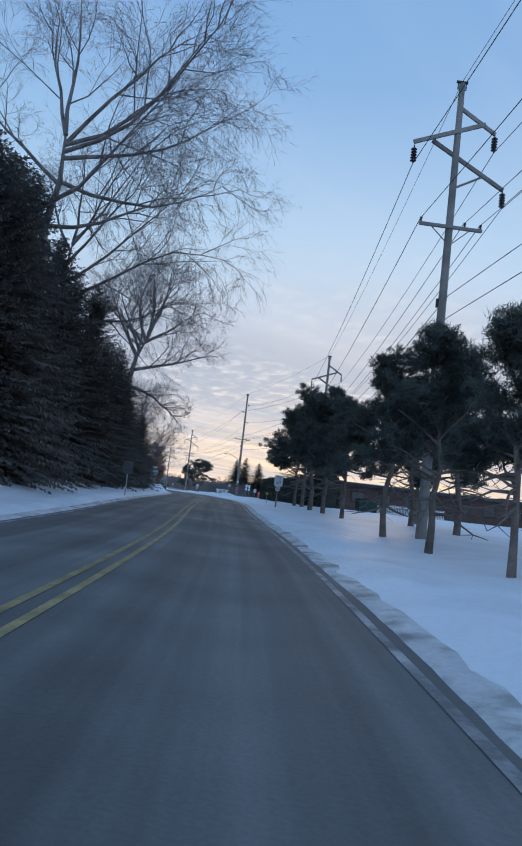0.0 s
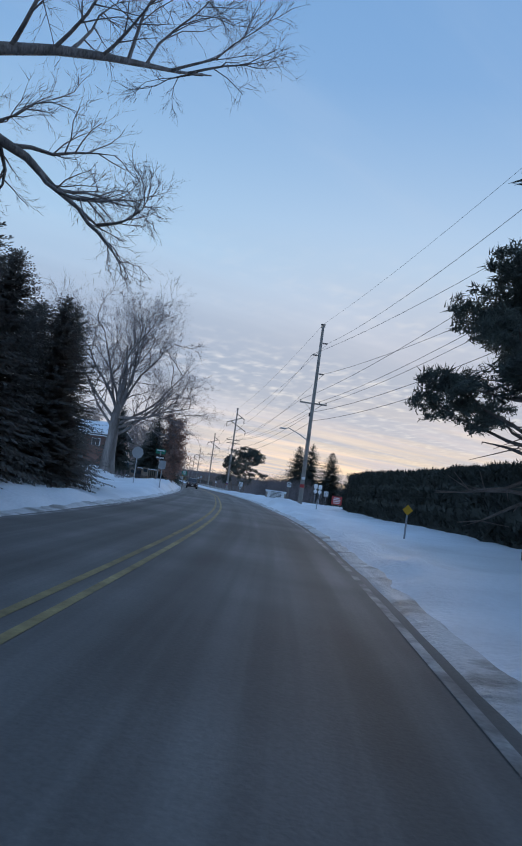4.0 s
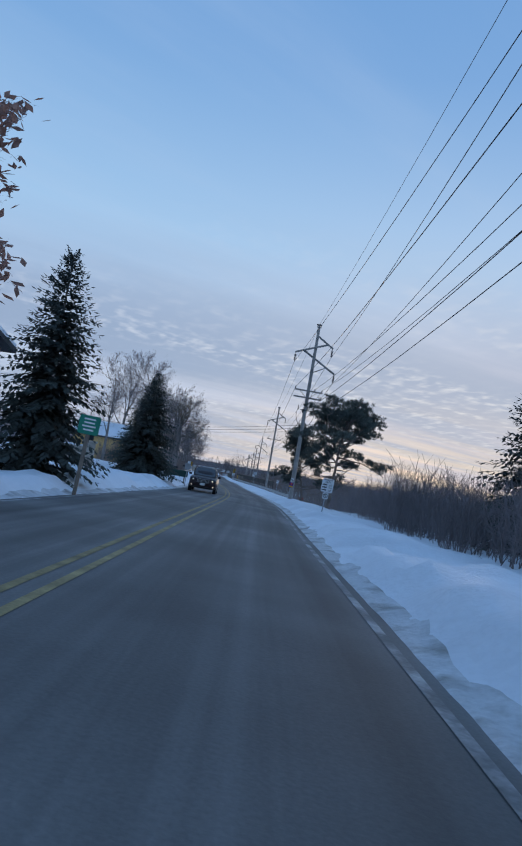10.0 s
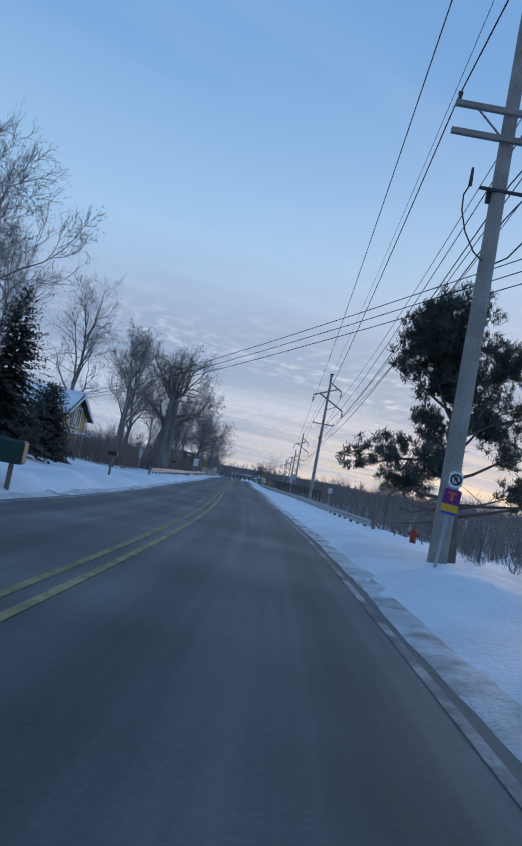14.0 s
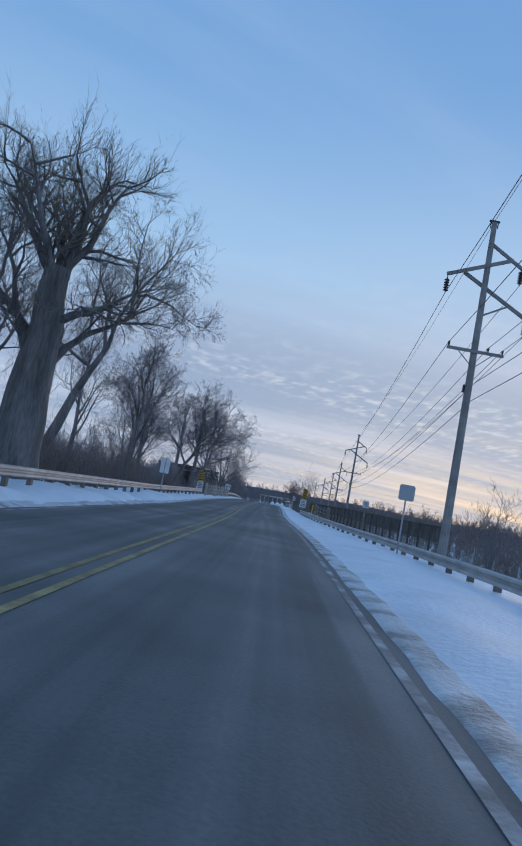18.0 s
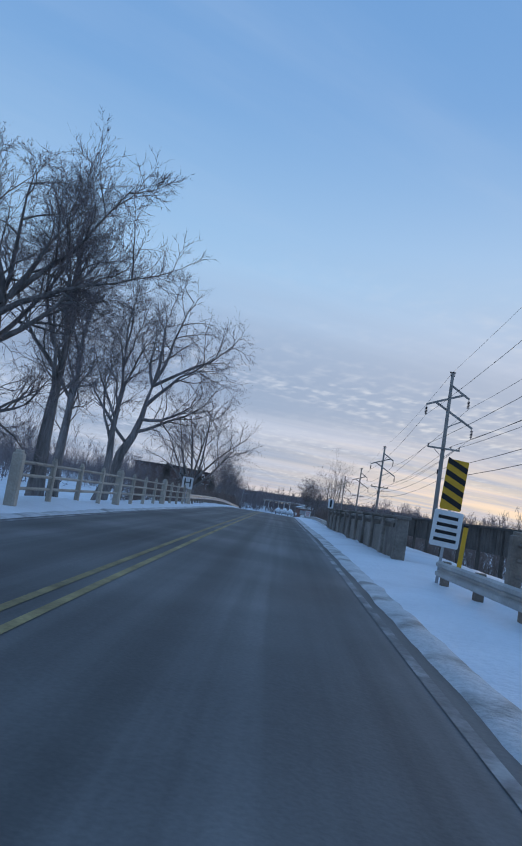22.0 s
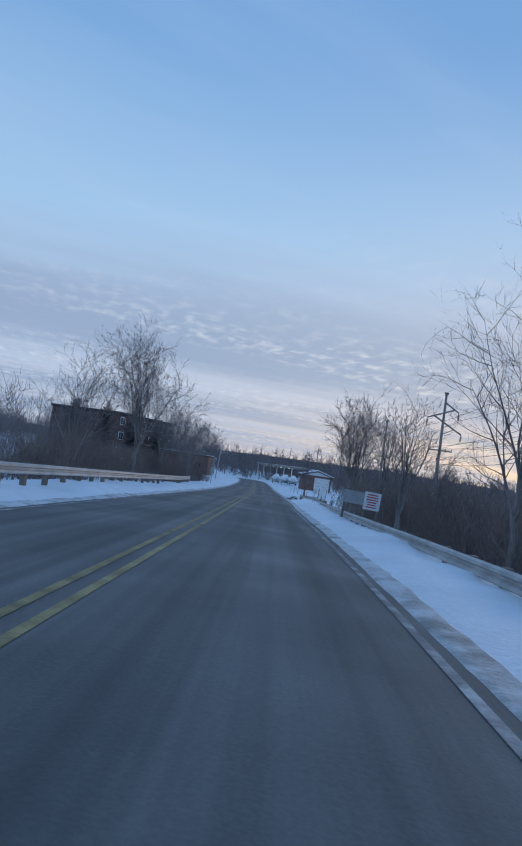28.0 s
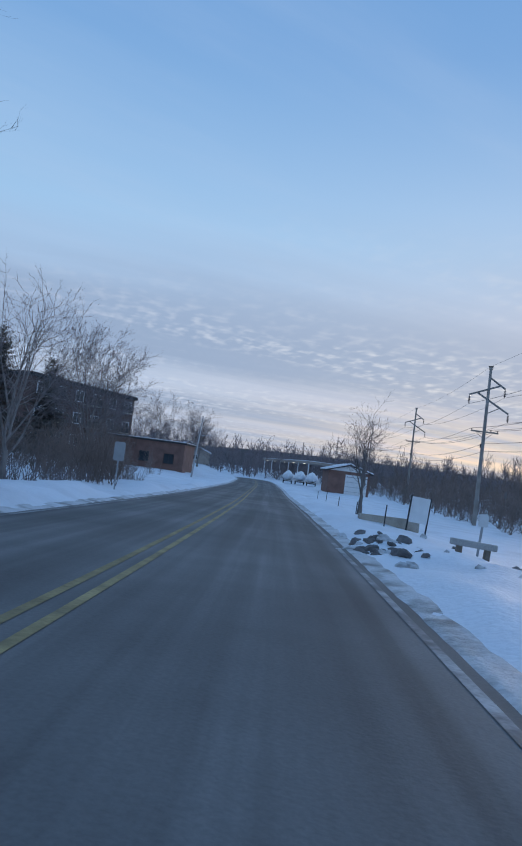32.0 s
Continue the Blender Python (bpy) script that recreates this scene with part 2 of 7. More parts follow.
SIGNBACK = material("bare_aluminium", (0.36, 0.38, 0.40), 0.5, 0.1, 3, 30, 0.05, 0.002, metal=0.5)
SIGNBLACK = material("black_sign_ink", (0.02, 0.02, 0.022), 0.6, 0.05, 3, 30, 0)
SIGNRED = material("red_sign_sheet", (0.42, 0.05, 0.05), 0.5, 0.1, 3, 30, 0.05, 0.002)
SIGNGREEN = material("green_sign_sheet", (0.02, 0.22, 0.15), 0.5, 0.1, 3, 30, 0.05, 0.002)
SIGNYELLOW = material("yellow_sign_sheet", (0.70, 0.38, 0.03), 0.5, 0.08, 3, 30, 0.05, 0.002)
SIGNORANGE = material("orange_sign_sheet", (0.75, 0.14, 0.05), 0.5, 0.08, 3, 30, 0.05, 0.002)
CONCRETE = material("bridge_concrete", (0.40, 0.36, 0.31), 0.9, 0.2, 1.2, 20, 0.4, 0.01)
WOODPOST = material("grey_wood_post", (0.22, 0.18, 0.15), 0.9, 0.25, 2, 25, 0.4, 0.01)
BRICK = material("red_brick", (0.215, 0.125, 0.105), 0.9, 0.2, 1.0, 12, 0.4, 0.01)
DARKBRICK = material("dark_brown_brick", (0.13, 0.085, 0.075), 0.9, 0.2, 1.0, 12, 0.4, 0.01)
YELLOWSIDING = material("yellow_siding", (0.64, 0.42, 0.18), 0.8, 0.08, 1, 20, 0.1, 0.005)
WHITETRIM = material("white_trim", (0.78, 0.78, 0.78), 0.6, 0.06, 2, 20, 0.1, 0.003)
ROOFDARK = material("dark_roofing", (0.07, 0.065, 0.065), 0.9, 0.2, 1, 15, 0.3, 0.01)
TANWALL = material("tan_siding", (0.36, 0.31, 0.27), 0.85, 0.1, 1, 20, 0.1, 0.005)
SHRINKWRAP = material("white_shrink_wrap", (0.80, 0.82, 0.85), 0.35, 0.05, 1, 8, 0.2, 0.02)
GREENBIN = material("dark_green_plastic", (0.02, 0.06, 0.05), 0.5, 0.1, 2, 20, 0)
BLUEBIN = material("blue_plastic", (0.04, 0.09, 0.14), 0.5, 0.1, 2, 20, 0)
CARPAINT = material("dark_maroon_car_paint", (0.030, 0.016, 0.018), 0.35, 0.05, 2, 20, 0, spec=0.35)
RUBBER = material("tyre_rubber", (0.02, 0.02, 0.02), 0.85, 0.1, 4, 30, 0.1, 0.003)
GRANITE = material("dark_boulder", (0.16, 0.15, 0.15), 0.9, 0.3, 1.5, 10, 0.6, 0.03)
HYDRANT = material("red_hydrant_paint", (0.30, 0.06, 0.04), 0.5, 0.1, 3, 30, 0.1, 0.003)
DARKWOOD = material("dark_weathered_boards", (0.10, 0.085, 0.075), 0.9, 0.3, 1.5, 20, 0.4, 0.01)
HEDGE = material("dark_hedge", (0.058, 0.062, 0.052), 0.95, 0.25, 0.8, 12, 0, 0.01)


def let_light_through(m, share):
    """Needles and dry leaves pass a share of the light that falls on them from behind."""
    nt = m.node_tree
    b, out = nt.nodes["Principled BSDF"], nt.nodes["Material Output"]
    tr, mixer = nt.nodes.new("ShaderNodeBsdfTranslucent"), nt.nodes.new("ShaderNodeMixShader")
    nt.links.new(b.inputs["Base Color"].links[0].from_socket, tr.inputs["Color"])
    mixer.inputs[0].default_value = share
    nt.links.new(b.outputs[0], mixer.inputs[1])
    nt.links.new(tr.outputs[0], mixer.inputs[2])
    nt.links.new(mixer.outputs[0], out.inputs["Surface"])


for leafy in (SPRUCE, CEDAR, PINE, OAKLEAF):
    let_light_through(leafy, 0.38)


def wear_the_road(m):
    """Polished wheel paths and pale salt between them, by the road's own across and along."""
    nt = m.node_tree
    N, L = nt.nodes.new, nt.links.new
    b = nt.nodes["Principled BSDF"]
    base = b.inputs["Base Color"].links[0].from_socket

    def calc(op, a, c=None):
        n = N("ShaderNodeMath")
        n.operation = op
        for k, v in enumerate((a, c)):
            if isinstance(v, (int, float)):
                n.inputs[k].default_value = v
            elif v is not None:
                L(v, n.inputs[k])
        return n.outputs[0]

    def spread(v, a0, a1, b0, b1):
        r = N("ShaderNodeMapRange")
        r.interpolation_type = "SMOOTHSTEP"
        for k, x in enumerate((a0, a1, b0, b1), 1):
            r.inputs[k].default_value = x
        L(v, r.inputs[0])
        return r.outputs[0]

    def attribute(name):
        n = N("ShaderNodeAttribute")
        n.attribute_name = name
        return n.outputs["Fac"]

    across, along = attribute("across"), attribute("along")
    lanes = N("ShaderNodeCombineXYZ")
    L(calc("MULTIPLY", across, 3.0), lanes.inputs[0])
    L(calc("MULTIPLY", along, 0.05), lanes.inputs[1])
    streak = N("ShaderNodeTexNoise")
    streak.inputs["Scale"].default_value, streak.inputs["Detail"].default_value = 1.0, 5
    L(lanes.outputs[0], streak.inputs["Vector"])
    wander = calc("ADD", across, calc("MULTIPLY", calc("SUBTRACT", streak.outputs[0], 0.5), 0.5))
    lane = calc("ABSOLUTE", calc("SUBTRACT", calc("ABSOLUTE", wander), 1.75))
    wheel = spread(calc("ABSOLUTE", calc("SUBTRACT", lane, 0.8)), 0.1, 0.5, 0.80, 1.0)
    salt = spread(streak.outputs[0], 0.35, 0.7, 0.86, 1.22)
    total = calc("MULTIPLY", wheel, salt)
    mul = N("ShaderNodeMixRGB")
    mul.blend_type = "MULTIPLY"
    mul.inputs[0].default_value = 1.0
    L(base, mul.inputs[1])
    L(total, mul.inputs[2])
    L(mul.outputs[0], b.inputs["Base Color"])


wear_the_road(ASPHALT)


def glass_material():
    m = bpy.data.materials.new("dark_glass")
    m.use_nodes = True
    b = m.node_tree.nodes["Principled BSDF"]
    b.inputs["Base Color"].default_value = (0.03, 0.04, 0.05, 1)
    b.inputs["Roughness"].default_value = 0.08
    b.inputs["Specular IOR Level"].default_value = 0.7
    return m


def glow_material(name, colour, strength):
    m = bpy.data.materials.new(name)
    m.use_nodes = True
    b = m.node_tree.nodes["Principled BSDF"]
    b.inputs["Base Color"].default_value = (*colour, 1)
    b.inputs["Emission Color"].default_value = (*colour, 1)
    b.inputs["Emission Strength"].default_value = strength
    return m


GLASS = glass_material()
HEADLAMP = glow_material("lit_headlamp", (1.0, 0.85, 0.65), 1.6)
WARMPANE = glow_material("lit_window_pane", (1.0, 0.62, 0.28), 0.9)


# ---- mesh tools ----
def mesh_object(name, verts, faces, mat, parent=None, label="", smooth=False):
    me = bpy.data.meshes.new(name)
    me.from_pydata(verts, [], faces)
    me.materials.append(mat)
    if smooth:
        me.polygons.foreach_set("use_smooth", [True] * len(me.polygons))
    me.update()
    ob = new(name, me)
    if parent:
        ob.parent = parent
    if label:
        ob["label"] = label
    return ob


def part(name, bm, mat, parent, label="", smooth=False):
    me = bpy.data.meshes.new(name)
    bmesh.ops.recalc_face_normals(bm, faces=bm.faces)
    bm.to_mesh(me)
    bm.free()
    me.materials.append(mat)
    if smooth:
        me.polygons.foreach_set("use_smooth", [True] * len(me.polygons))
    ob = new(name, me)
    if parent:
        ob.parent = parent
    if label:
        ob["label"] = label
    return ob


def thing(name, m, label, category, group="", kind=""):
    ob = new(name)
    ob.empty_display_size = 0.2
    ob.matrix_world = m
    return tagged(ob, label, category, group, kind)


def add_box(bm, c, s, bevel=0.0, turn=None):
    r = bmesh.ops.create_cube(bm, size=1.0)
    m = Matrix.Translation(c) @ (turn.to_4x4() if turn else Matrix()) @ Matrix.Diagonal((*s, 1))
    bmesh.ops.transform(bm, matrix=m, verts=r["verts"])
    if bevel:
        edges = {e for v in r["verts"] for e in v.link_edges}
        bmesh.ops.bevel(bm, geom=list(edges), offset=bevel, segments=1, affect="EDGES")
    return bm


def box(c, s, bevel=0.0, turn=None):
    return add_box(bmesh.new(), c, s, bevel, turn)


def add_rod(bm, a, b, r0, r1=None, n=8):
    a, b = Vector(a), Vector(b)
    r1 = r0 if r1 is None else r1
    d = b - a
    q = d.to_track_quat("Z", "Y").to_matrix().to_4x4()
    r = bmesh.ops.create_cone(bm, cap_ends=True, segments=n, radius1=r0, radius2=max(r1, 1e-4), depth=d.length)
    bmesh.ops.transform(bm, matrix=Matrix.Translation((a + b) / 2) @ q, verts=r["verts"])
    return bm


def rod(a, b, r0, r1=None, n=8):
    return add_rod(bmesh.new(), a, b, r0, r1, n)


def add_disc(bm, c, r, depth, n=16):
    """A flat round plate that faces -y."""
    g = bmesh.ops.create_cone(bm, cap_ends=True, segments=n, radius1=r, radius2=r, depth=depth)
    bmesh.ops.transform(bm, matrix=Matrix.Translation(c) @ Matrix.Rotation(radians(90), 4, "X"), verts=g["verts"])
    return bm


class Tubes:
    """Collects tapered tubes along poly-lines into one mesh."""

    def __init__(self):
        self.v, self.f = [], []

    def add(self, pts, radii, n=4):
        pts = [Vector(p) for p in pts]
        base = len(self.v)
        last = None
        for k, p in enumerate(pts):
            d = (pts[min(k + 1, len(pts) - 1)] - pts[max(k - 1, 0)])
            if d.length < 1e-6:
                d = Vector((0, 0, 1))
            d.normalize()
            side = d.cross(last if last is not None else (Vector((1, 0, 0)) if abs(d.z) > 0.9 else Vector((0, 0, 1))))
            if side.length < 1e-4:
                side = d.orthogonal()
            side.normalize()
            up = side.cross(d)
            for j in range(n):
                a = 2 * math.pi * j / n
                self.v.append(p + (side * math.cos(a) + up * math.sin(a)) * radii[k])
            last = up
        for k in range(len(pts) - 1):
            for j in range(n):
                a, b = base + k * n + j, base + k * n + (j + 1) % n
                self.f.append((a, b, b + n, a + n))
        return self

    def ribbon(self, pts, wide, side):
        """A flat twig that tapers to a point."""
        n = len(self.v)
        for k, p in enumerate(pts[:-1]):
            w = side * wide * (1 - k / (len(pts) - 1))
            self.v += [p - w, p + w]
        self.v.append(pts[-1])
        for k in range(len(pts) - 2):
            self.f.append((n + 2 * k, n + 2 * k + 1, n + 2 * k + 3, n + 2 * k + 2))
        m = n + 2 * (len(pts) - 2)
        self.f.append((m, m + 1, m + 2))

    def make(self, name, mat, parent=None, label="", smooth=True):
        return mesh_object(name, [tuple(p) for p in self.v], self.f, mat, parent, label, smooth)


# ---- the road's line: station y, centre x, height ----
ROAD = [(-60, -1.6, -0.10), (0, -1.75, -0.12), (12, -1.85, -0.12), (25, -2.4, -0.08), (37, -3.2, 0.05), (50, -3.65, 0.15), (64, -4.15, 0.2), (77, -5.1, 0.2), (89, -6.45, 0.18), (100, -7.95, 0.12), (112, -9.5, 0.1), (123, -11.2, 0.08), (134, -13.15, 0.0), (146, -15.2, -0.05), (158, -17.2, -0.12), (170, -19.35, -0.22), (182, -21.85, -0.3), (195, -24.9, -0.33), (208, -28.3, -0.32), (221, -31.75, -0.24), (235, -35.2, -0.13), (249, -38.75, -0.1), (263, -42.5, -0.1), (276, -46.2, 0.0), (290, -49.6, 0.18), (303, -52.85, 0.28), (316, -56.1, 0.3), (329, -59.4, 0.36), (342, -62.6, 0.4), (355, -65.7, 0.34), (368, -69.0, 0.14), (381, -72.4, -0.14), (394, -75.9, -0.42), (407, -79.2, -0.66), (425, -84.0, -1.0), (445, -89.5, -1.35), (470, -96.6, -1.7), (500, -104.9, -1.95), (540, -116.8, -2.05), (600, -138.5, -2.0), (680, -185.0, -1.5), (800, -280.0, 0.0), (1500, -900.0, 4.0)]
KY, KX, KZ = (np.array([r[k] for r in ROAD], float) for k in range(3))


def smooth_at(y, values):
    """A soft curve through the knots: the mean of nearby straight pieces."""
    return sum(np.interp(y + o, KY, values) * w for o, w in ((-9, 0.15), (-4.5, 0.22), (0, 0.26), (4.5, 0.22), (9, 0.15)))


def road_x(y):
    return smooth_at(y, KX)


def road_z(y):
    return smooth_at(y, KZ)


def heading(y):
    return math.atan2(float(road_x(y + 2) - road_x(y - 2)), 4.0)


def step(v, a, b):
    k = np.clip((np.asarray(v, float) - a) / (b - a), 0, 1)
    return k * k * (3 - 2 * k)


SIDE_Y = [-100, 40, 90, 140, 190, 220, 260, 300, 340, 375, 400, 430, 470, 520, 700]
RIGHT = [0.3, 0.3, 0.3, 0.3, 0.1, -1.2, -2.2, -2.6, -2.2, -1.4, -0.9, -0.7, -0.6, 0, 2]
LEFT = [1.6, 1.6, 1.0, 0.9, 0.7, 0.3, -0.3, -2.0, -1.2, -0.6, -0.2, 0.2, 0.4, 0.6, 3]
HALF = 3.55


def ground_height(y, d):
    """Height of the snow at station y and d metres to the right of the road's middle."""
    e = abs(d) - HALF
    z = float(road_z(y))
    if e < 0:
        return z - 0.08
    lump = 0.5 + 0.7 * noise.noise((y * 0.21, d * 0.25, 3.0)) + 0.45 * noise.noise((y * 0.8, d * 0.7, 9.0)) + 0.18 * noise.noise((y * 2.3, d * 2.1, 5.0))
    size = float(np.interp(y, [0, 90, 105, 135, 180, 215, 290, 325, 360, 420], [0.32, 0.42, 0.75, 0.75, 0.5, 0.25, 0.12, 0.14, 0.25, 0.4]))
    if d < 0:
        size *= float(np.interp(y, [0, 60, 90, 120, 200, 225, 240, 294, 300], [1.0, 1.0, 1.0, 1.5, 1.2, 1.8, 2.4, 2.4, 1.0]))
    bank = size * max(lump, 0.22) * float(step(e, 0.0, 0.9)) * (1 - 0.55 * float(step(e, 1.6, 4.5)))
    side = float(np.interp(y, SIDE_Y, RIGHT if d > 0 else LEFT)) * (float(step(e, 4.4, 11.0)) if d > 0 and 195 < y < 330 else float(step(e, 1.8, 9.0)))
    far = 0.0
    if e > 25:
        far = 0.02 * (e - 25)
    roll = 0.25 * noise.noise((y * 0.05, d * 0.05, 1.0)) * float(step(e, 3, 10))
    return z - 0.05 + bank + side + min(far, 8.0) + roll + 0.03 * noise.noise((y * 3, d * 3, 2.0))


def spot(y, d):
    """World place on the ground at station y, d metres right of the road's middle."""
    return Vector((float(road_x(y)) + d / math.cos(heading(y)), y, ground_height(y, d)))


def lateral(x, y):
    return (x - float(road_x(y))) * math.cos(heading(y))


def on_ground(x, y):
    return Vector((x, y, ground_height(y, lateral(x, y))))


def facing(p, extra=0.0, lean=0.0):
    """Pose at p with local -y turned towards traffic that comes along the road."""
    return Matrix.Translation(p) @ Matrix.Rotation(-heading(p[1]) + radians(extra), 4, "Z") @ Matrix.Rotation(radians(lean), 4, "Y")


# ---- ground and road ----
def build_ground():
    ys = [-400, -250, -150, -100] + [-60 + 0.9 * k for k in range(int(600 / 0.9))] + [545, 555, 570, 590, 620, 660, 720, 800, 950, 1200, 1600]
    near = [HALF - 0.25, HALF + 0.05, HALF + 0.3, HALF + 0.6, HALF + 0.95, HALF + 1.35, HALF + 1.8, HALF + 2.4, HALF + 3.1, HALF + 4, HALF + 5, HALF + 6.3, HALF + 8, HALF + 10.5, 18, 24, 32, 45, 70, 120, 220, 420, 900]
    ds = [-d for d in reversed(near)] + [0] + near
    v, f = [], []
    for y in ys:
        h = math.cos(heading(y))
        x0 = float(road_x(y))
        for d in ds:
            v.append((x0 + d / h, y, ground_height(y, d)))
    n = len(ds)
    for i in range(len(ys) - 1):
        for j in range(n - 1):
            f.append((i * n + j, i * n + j + 1, (i + 1) * n + j + 1, (i + 1) * n + j))
    ob = mesh_object("ground", v, f, SNOW, smooth=True)
    tagged(ob, "snow-covered verges, banks and fields", "ground", kind="structure")


def strip(name, d0, d1, up, mat, label, y0=-60.0, y1=560.0, cols=2, camber=0.05, ystep=2.0, wobble=0.0, gaps=()):
    v, f = [], []
    ys = np.arange(y0, y1, ystep)
    for y in ys:
        h = math.cos(heading(y))
        for k in range(cols):
            d = d0 + (d1 - d0) * k / (cols - 1)
            if wobble:
                d += wobble * noise.noise((y * 0.35, d * 3, 7.0)) + wobble * 0.5 * noise.noise((y * 1.3, d, 4.0))
            v.append((float(road_x(y)) + d / h, y, float(road_z(y)) + up - camber * (d / HALF) ** 2))
    for i in range(len(ys) - 1):
        for k in range(cols - 1):
            a = i * cols + k
            f.append((a, a + 1, a + cols + 1, a + cols))
    ob = mesh_object(name, v, f, mat, smooth=True)
    for key, values in (("across", [d0 + (d1 - d0) * k / (cols - 1) for _ in ys for k in range(cols)]), ("along", [float(y) for y in ys for _ in range(cols)])):
        ob.data.attributes.new(key, "FLOAT", "POINT").data.foreach_set("value", values)
    return tagged(ob, label, "road", kind="structure")


build_ground()
strip("road", -HALF - 0.3, HALF + 0.3, 0.0, ASPHALT, "two-lane grey asphalt road, dry and salt-stained", cols=9)
strip("centre_line", -0.19, -0.09, 0.006, YELLOW, "worn double yellow centre line on the asphalt")
strip("centre_line", 0.09, 0.19, 0.006, YELLOW, "worn double yellow centre line on the asphalt")
strip("edge_line", -HALF + 0.25, -HALF + 0.36, 0.006, WHITEPAINT, "faded white edge line on the asphalt")
strip("edge_line", HALF - 0.36, HALF - 0.25, 0.006, WHITEPAINT, "faded white edge line on the asphalt")

def slush(side):
    """Grey ploughed slush that lies over the road's edge and the foot of the bank."""
    v, f = [], []
    ys = np.arange(-60, 556, 0.55)
    cols = 6
    for y in ys:
        h = math.cos(heading(y))
        w = 0.5 + 0.45 * noise.noise((y * 0.16, side, 4.0)) + 0.25 * noise.noise((y * 0.9, side, 6.0))
        for k in range(cols):
            u = k / (cols - 1)
            d = HALF - 0.06 - 0.18 * w + u * (0.36 + 0.18 * w)
            road = float(road_z(y)) - 0.05 * (d / HALF) ** 2
            base = max(road if d < HALF + 0.28 else -99, ground_height(y, side * d))
            z = base + 0.012 + 0.03 * math.sin(u * math.pi) * (0.6 + noise.noise((y * 1.1, d * 2, 8.0))) - (0.03 if k in (0, cols - 1) else 0)
            v.append((float(road_x(y)) + side * d / h, y, z))
    for i in range(len(ys) - 1):
        for k in range(cols - 1):
            c = i * cols + k
            f.append((c, c + 1, c + cols + 1, c + cols))
    tagged(mesh_object("slush", v, f, SLUSH, smooth=True), "grey ploughed slush along the road edge", "slush", kind="structure")


slush(1)
slush(-1)


# ---- plants ----
def unit(az, el):
    a, e = radians(az), radians(el)
    return Vector((math.sin(a) * math.cos(e), math.cos(a) * math.cos(e), math.sin(e)))


def limb_path(rng, p, d, length, n, wobble, lift):
    pts, d = [p.copy()], d.normalized()
    for k in range(n):
        d = (d + Vector((rng.gauss(0, wobble), rng.gauss(0, wobble), rng.gauss(0, wobble) + lift))).normalized()
        pts.append(pts[-1] + d * length / n)
    return pts


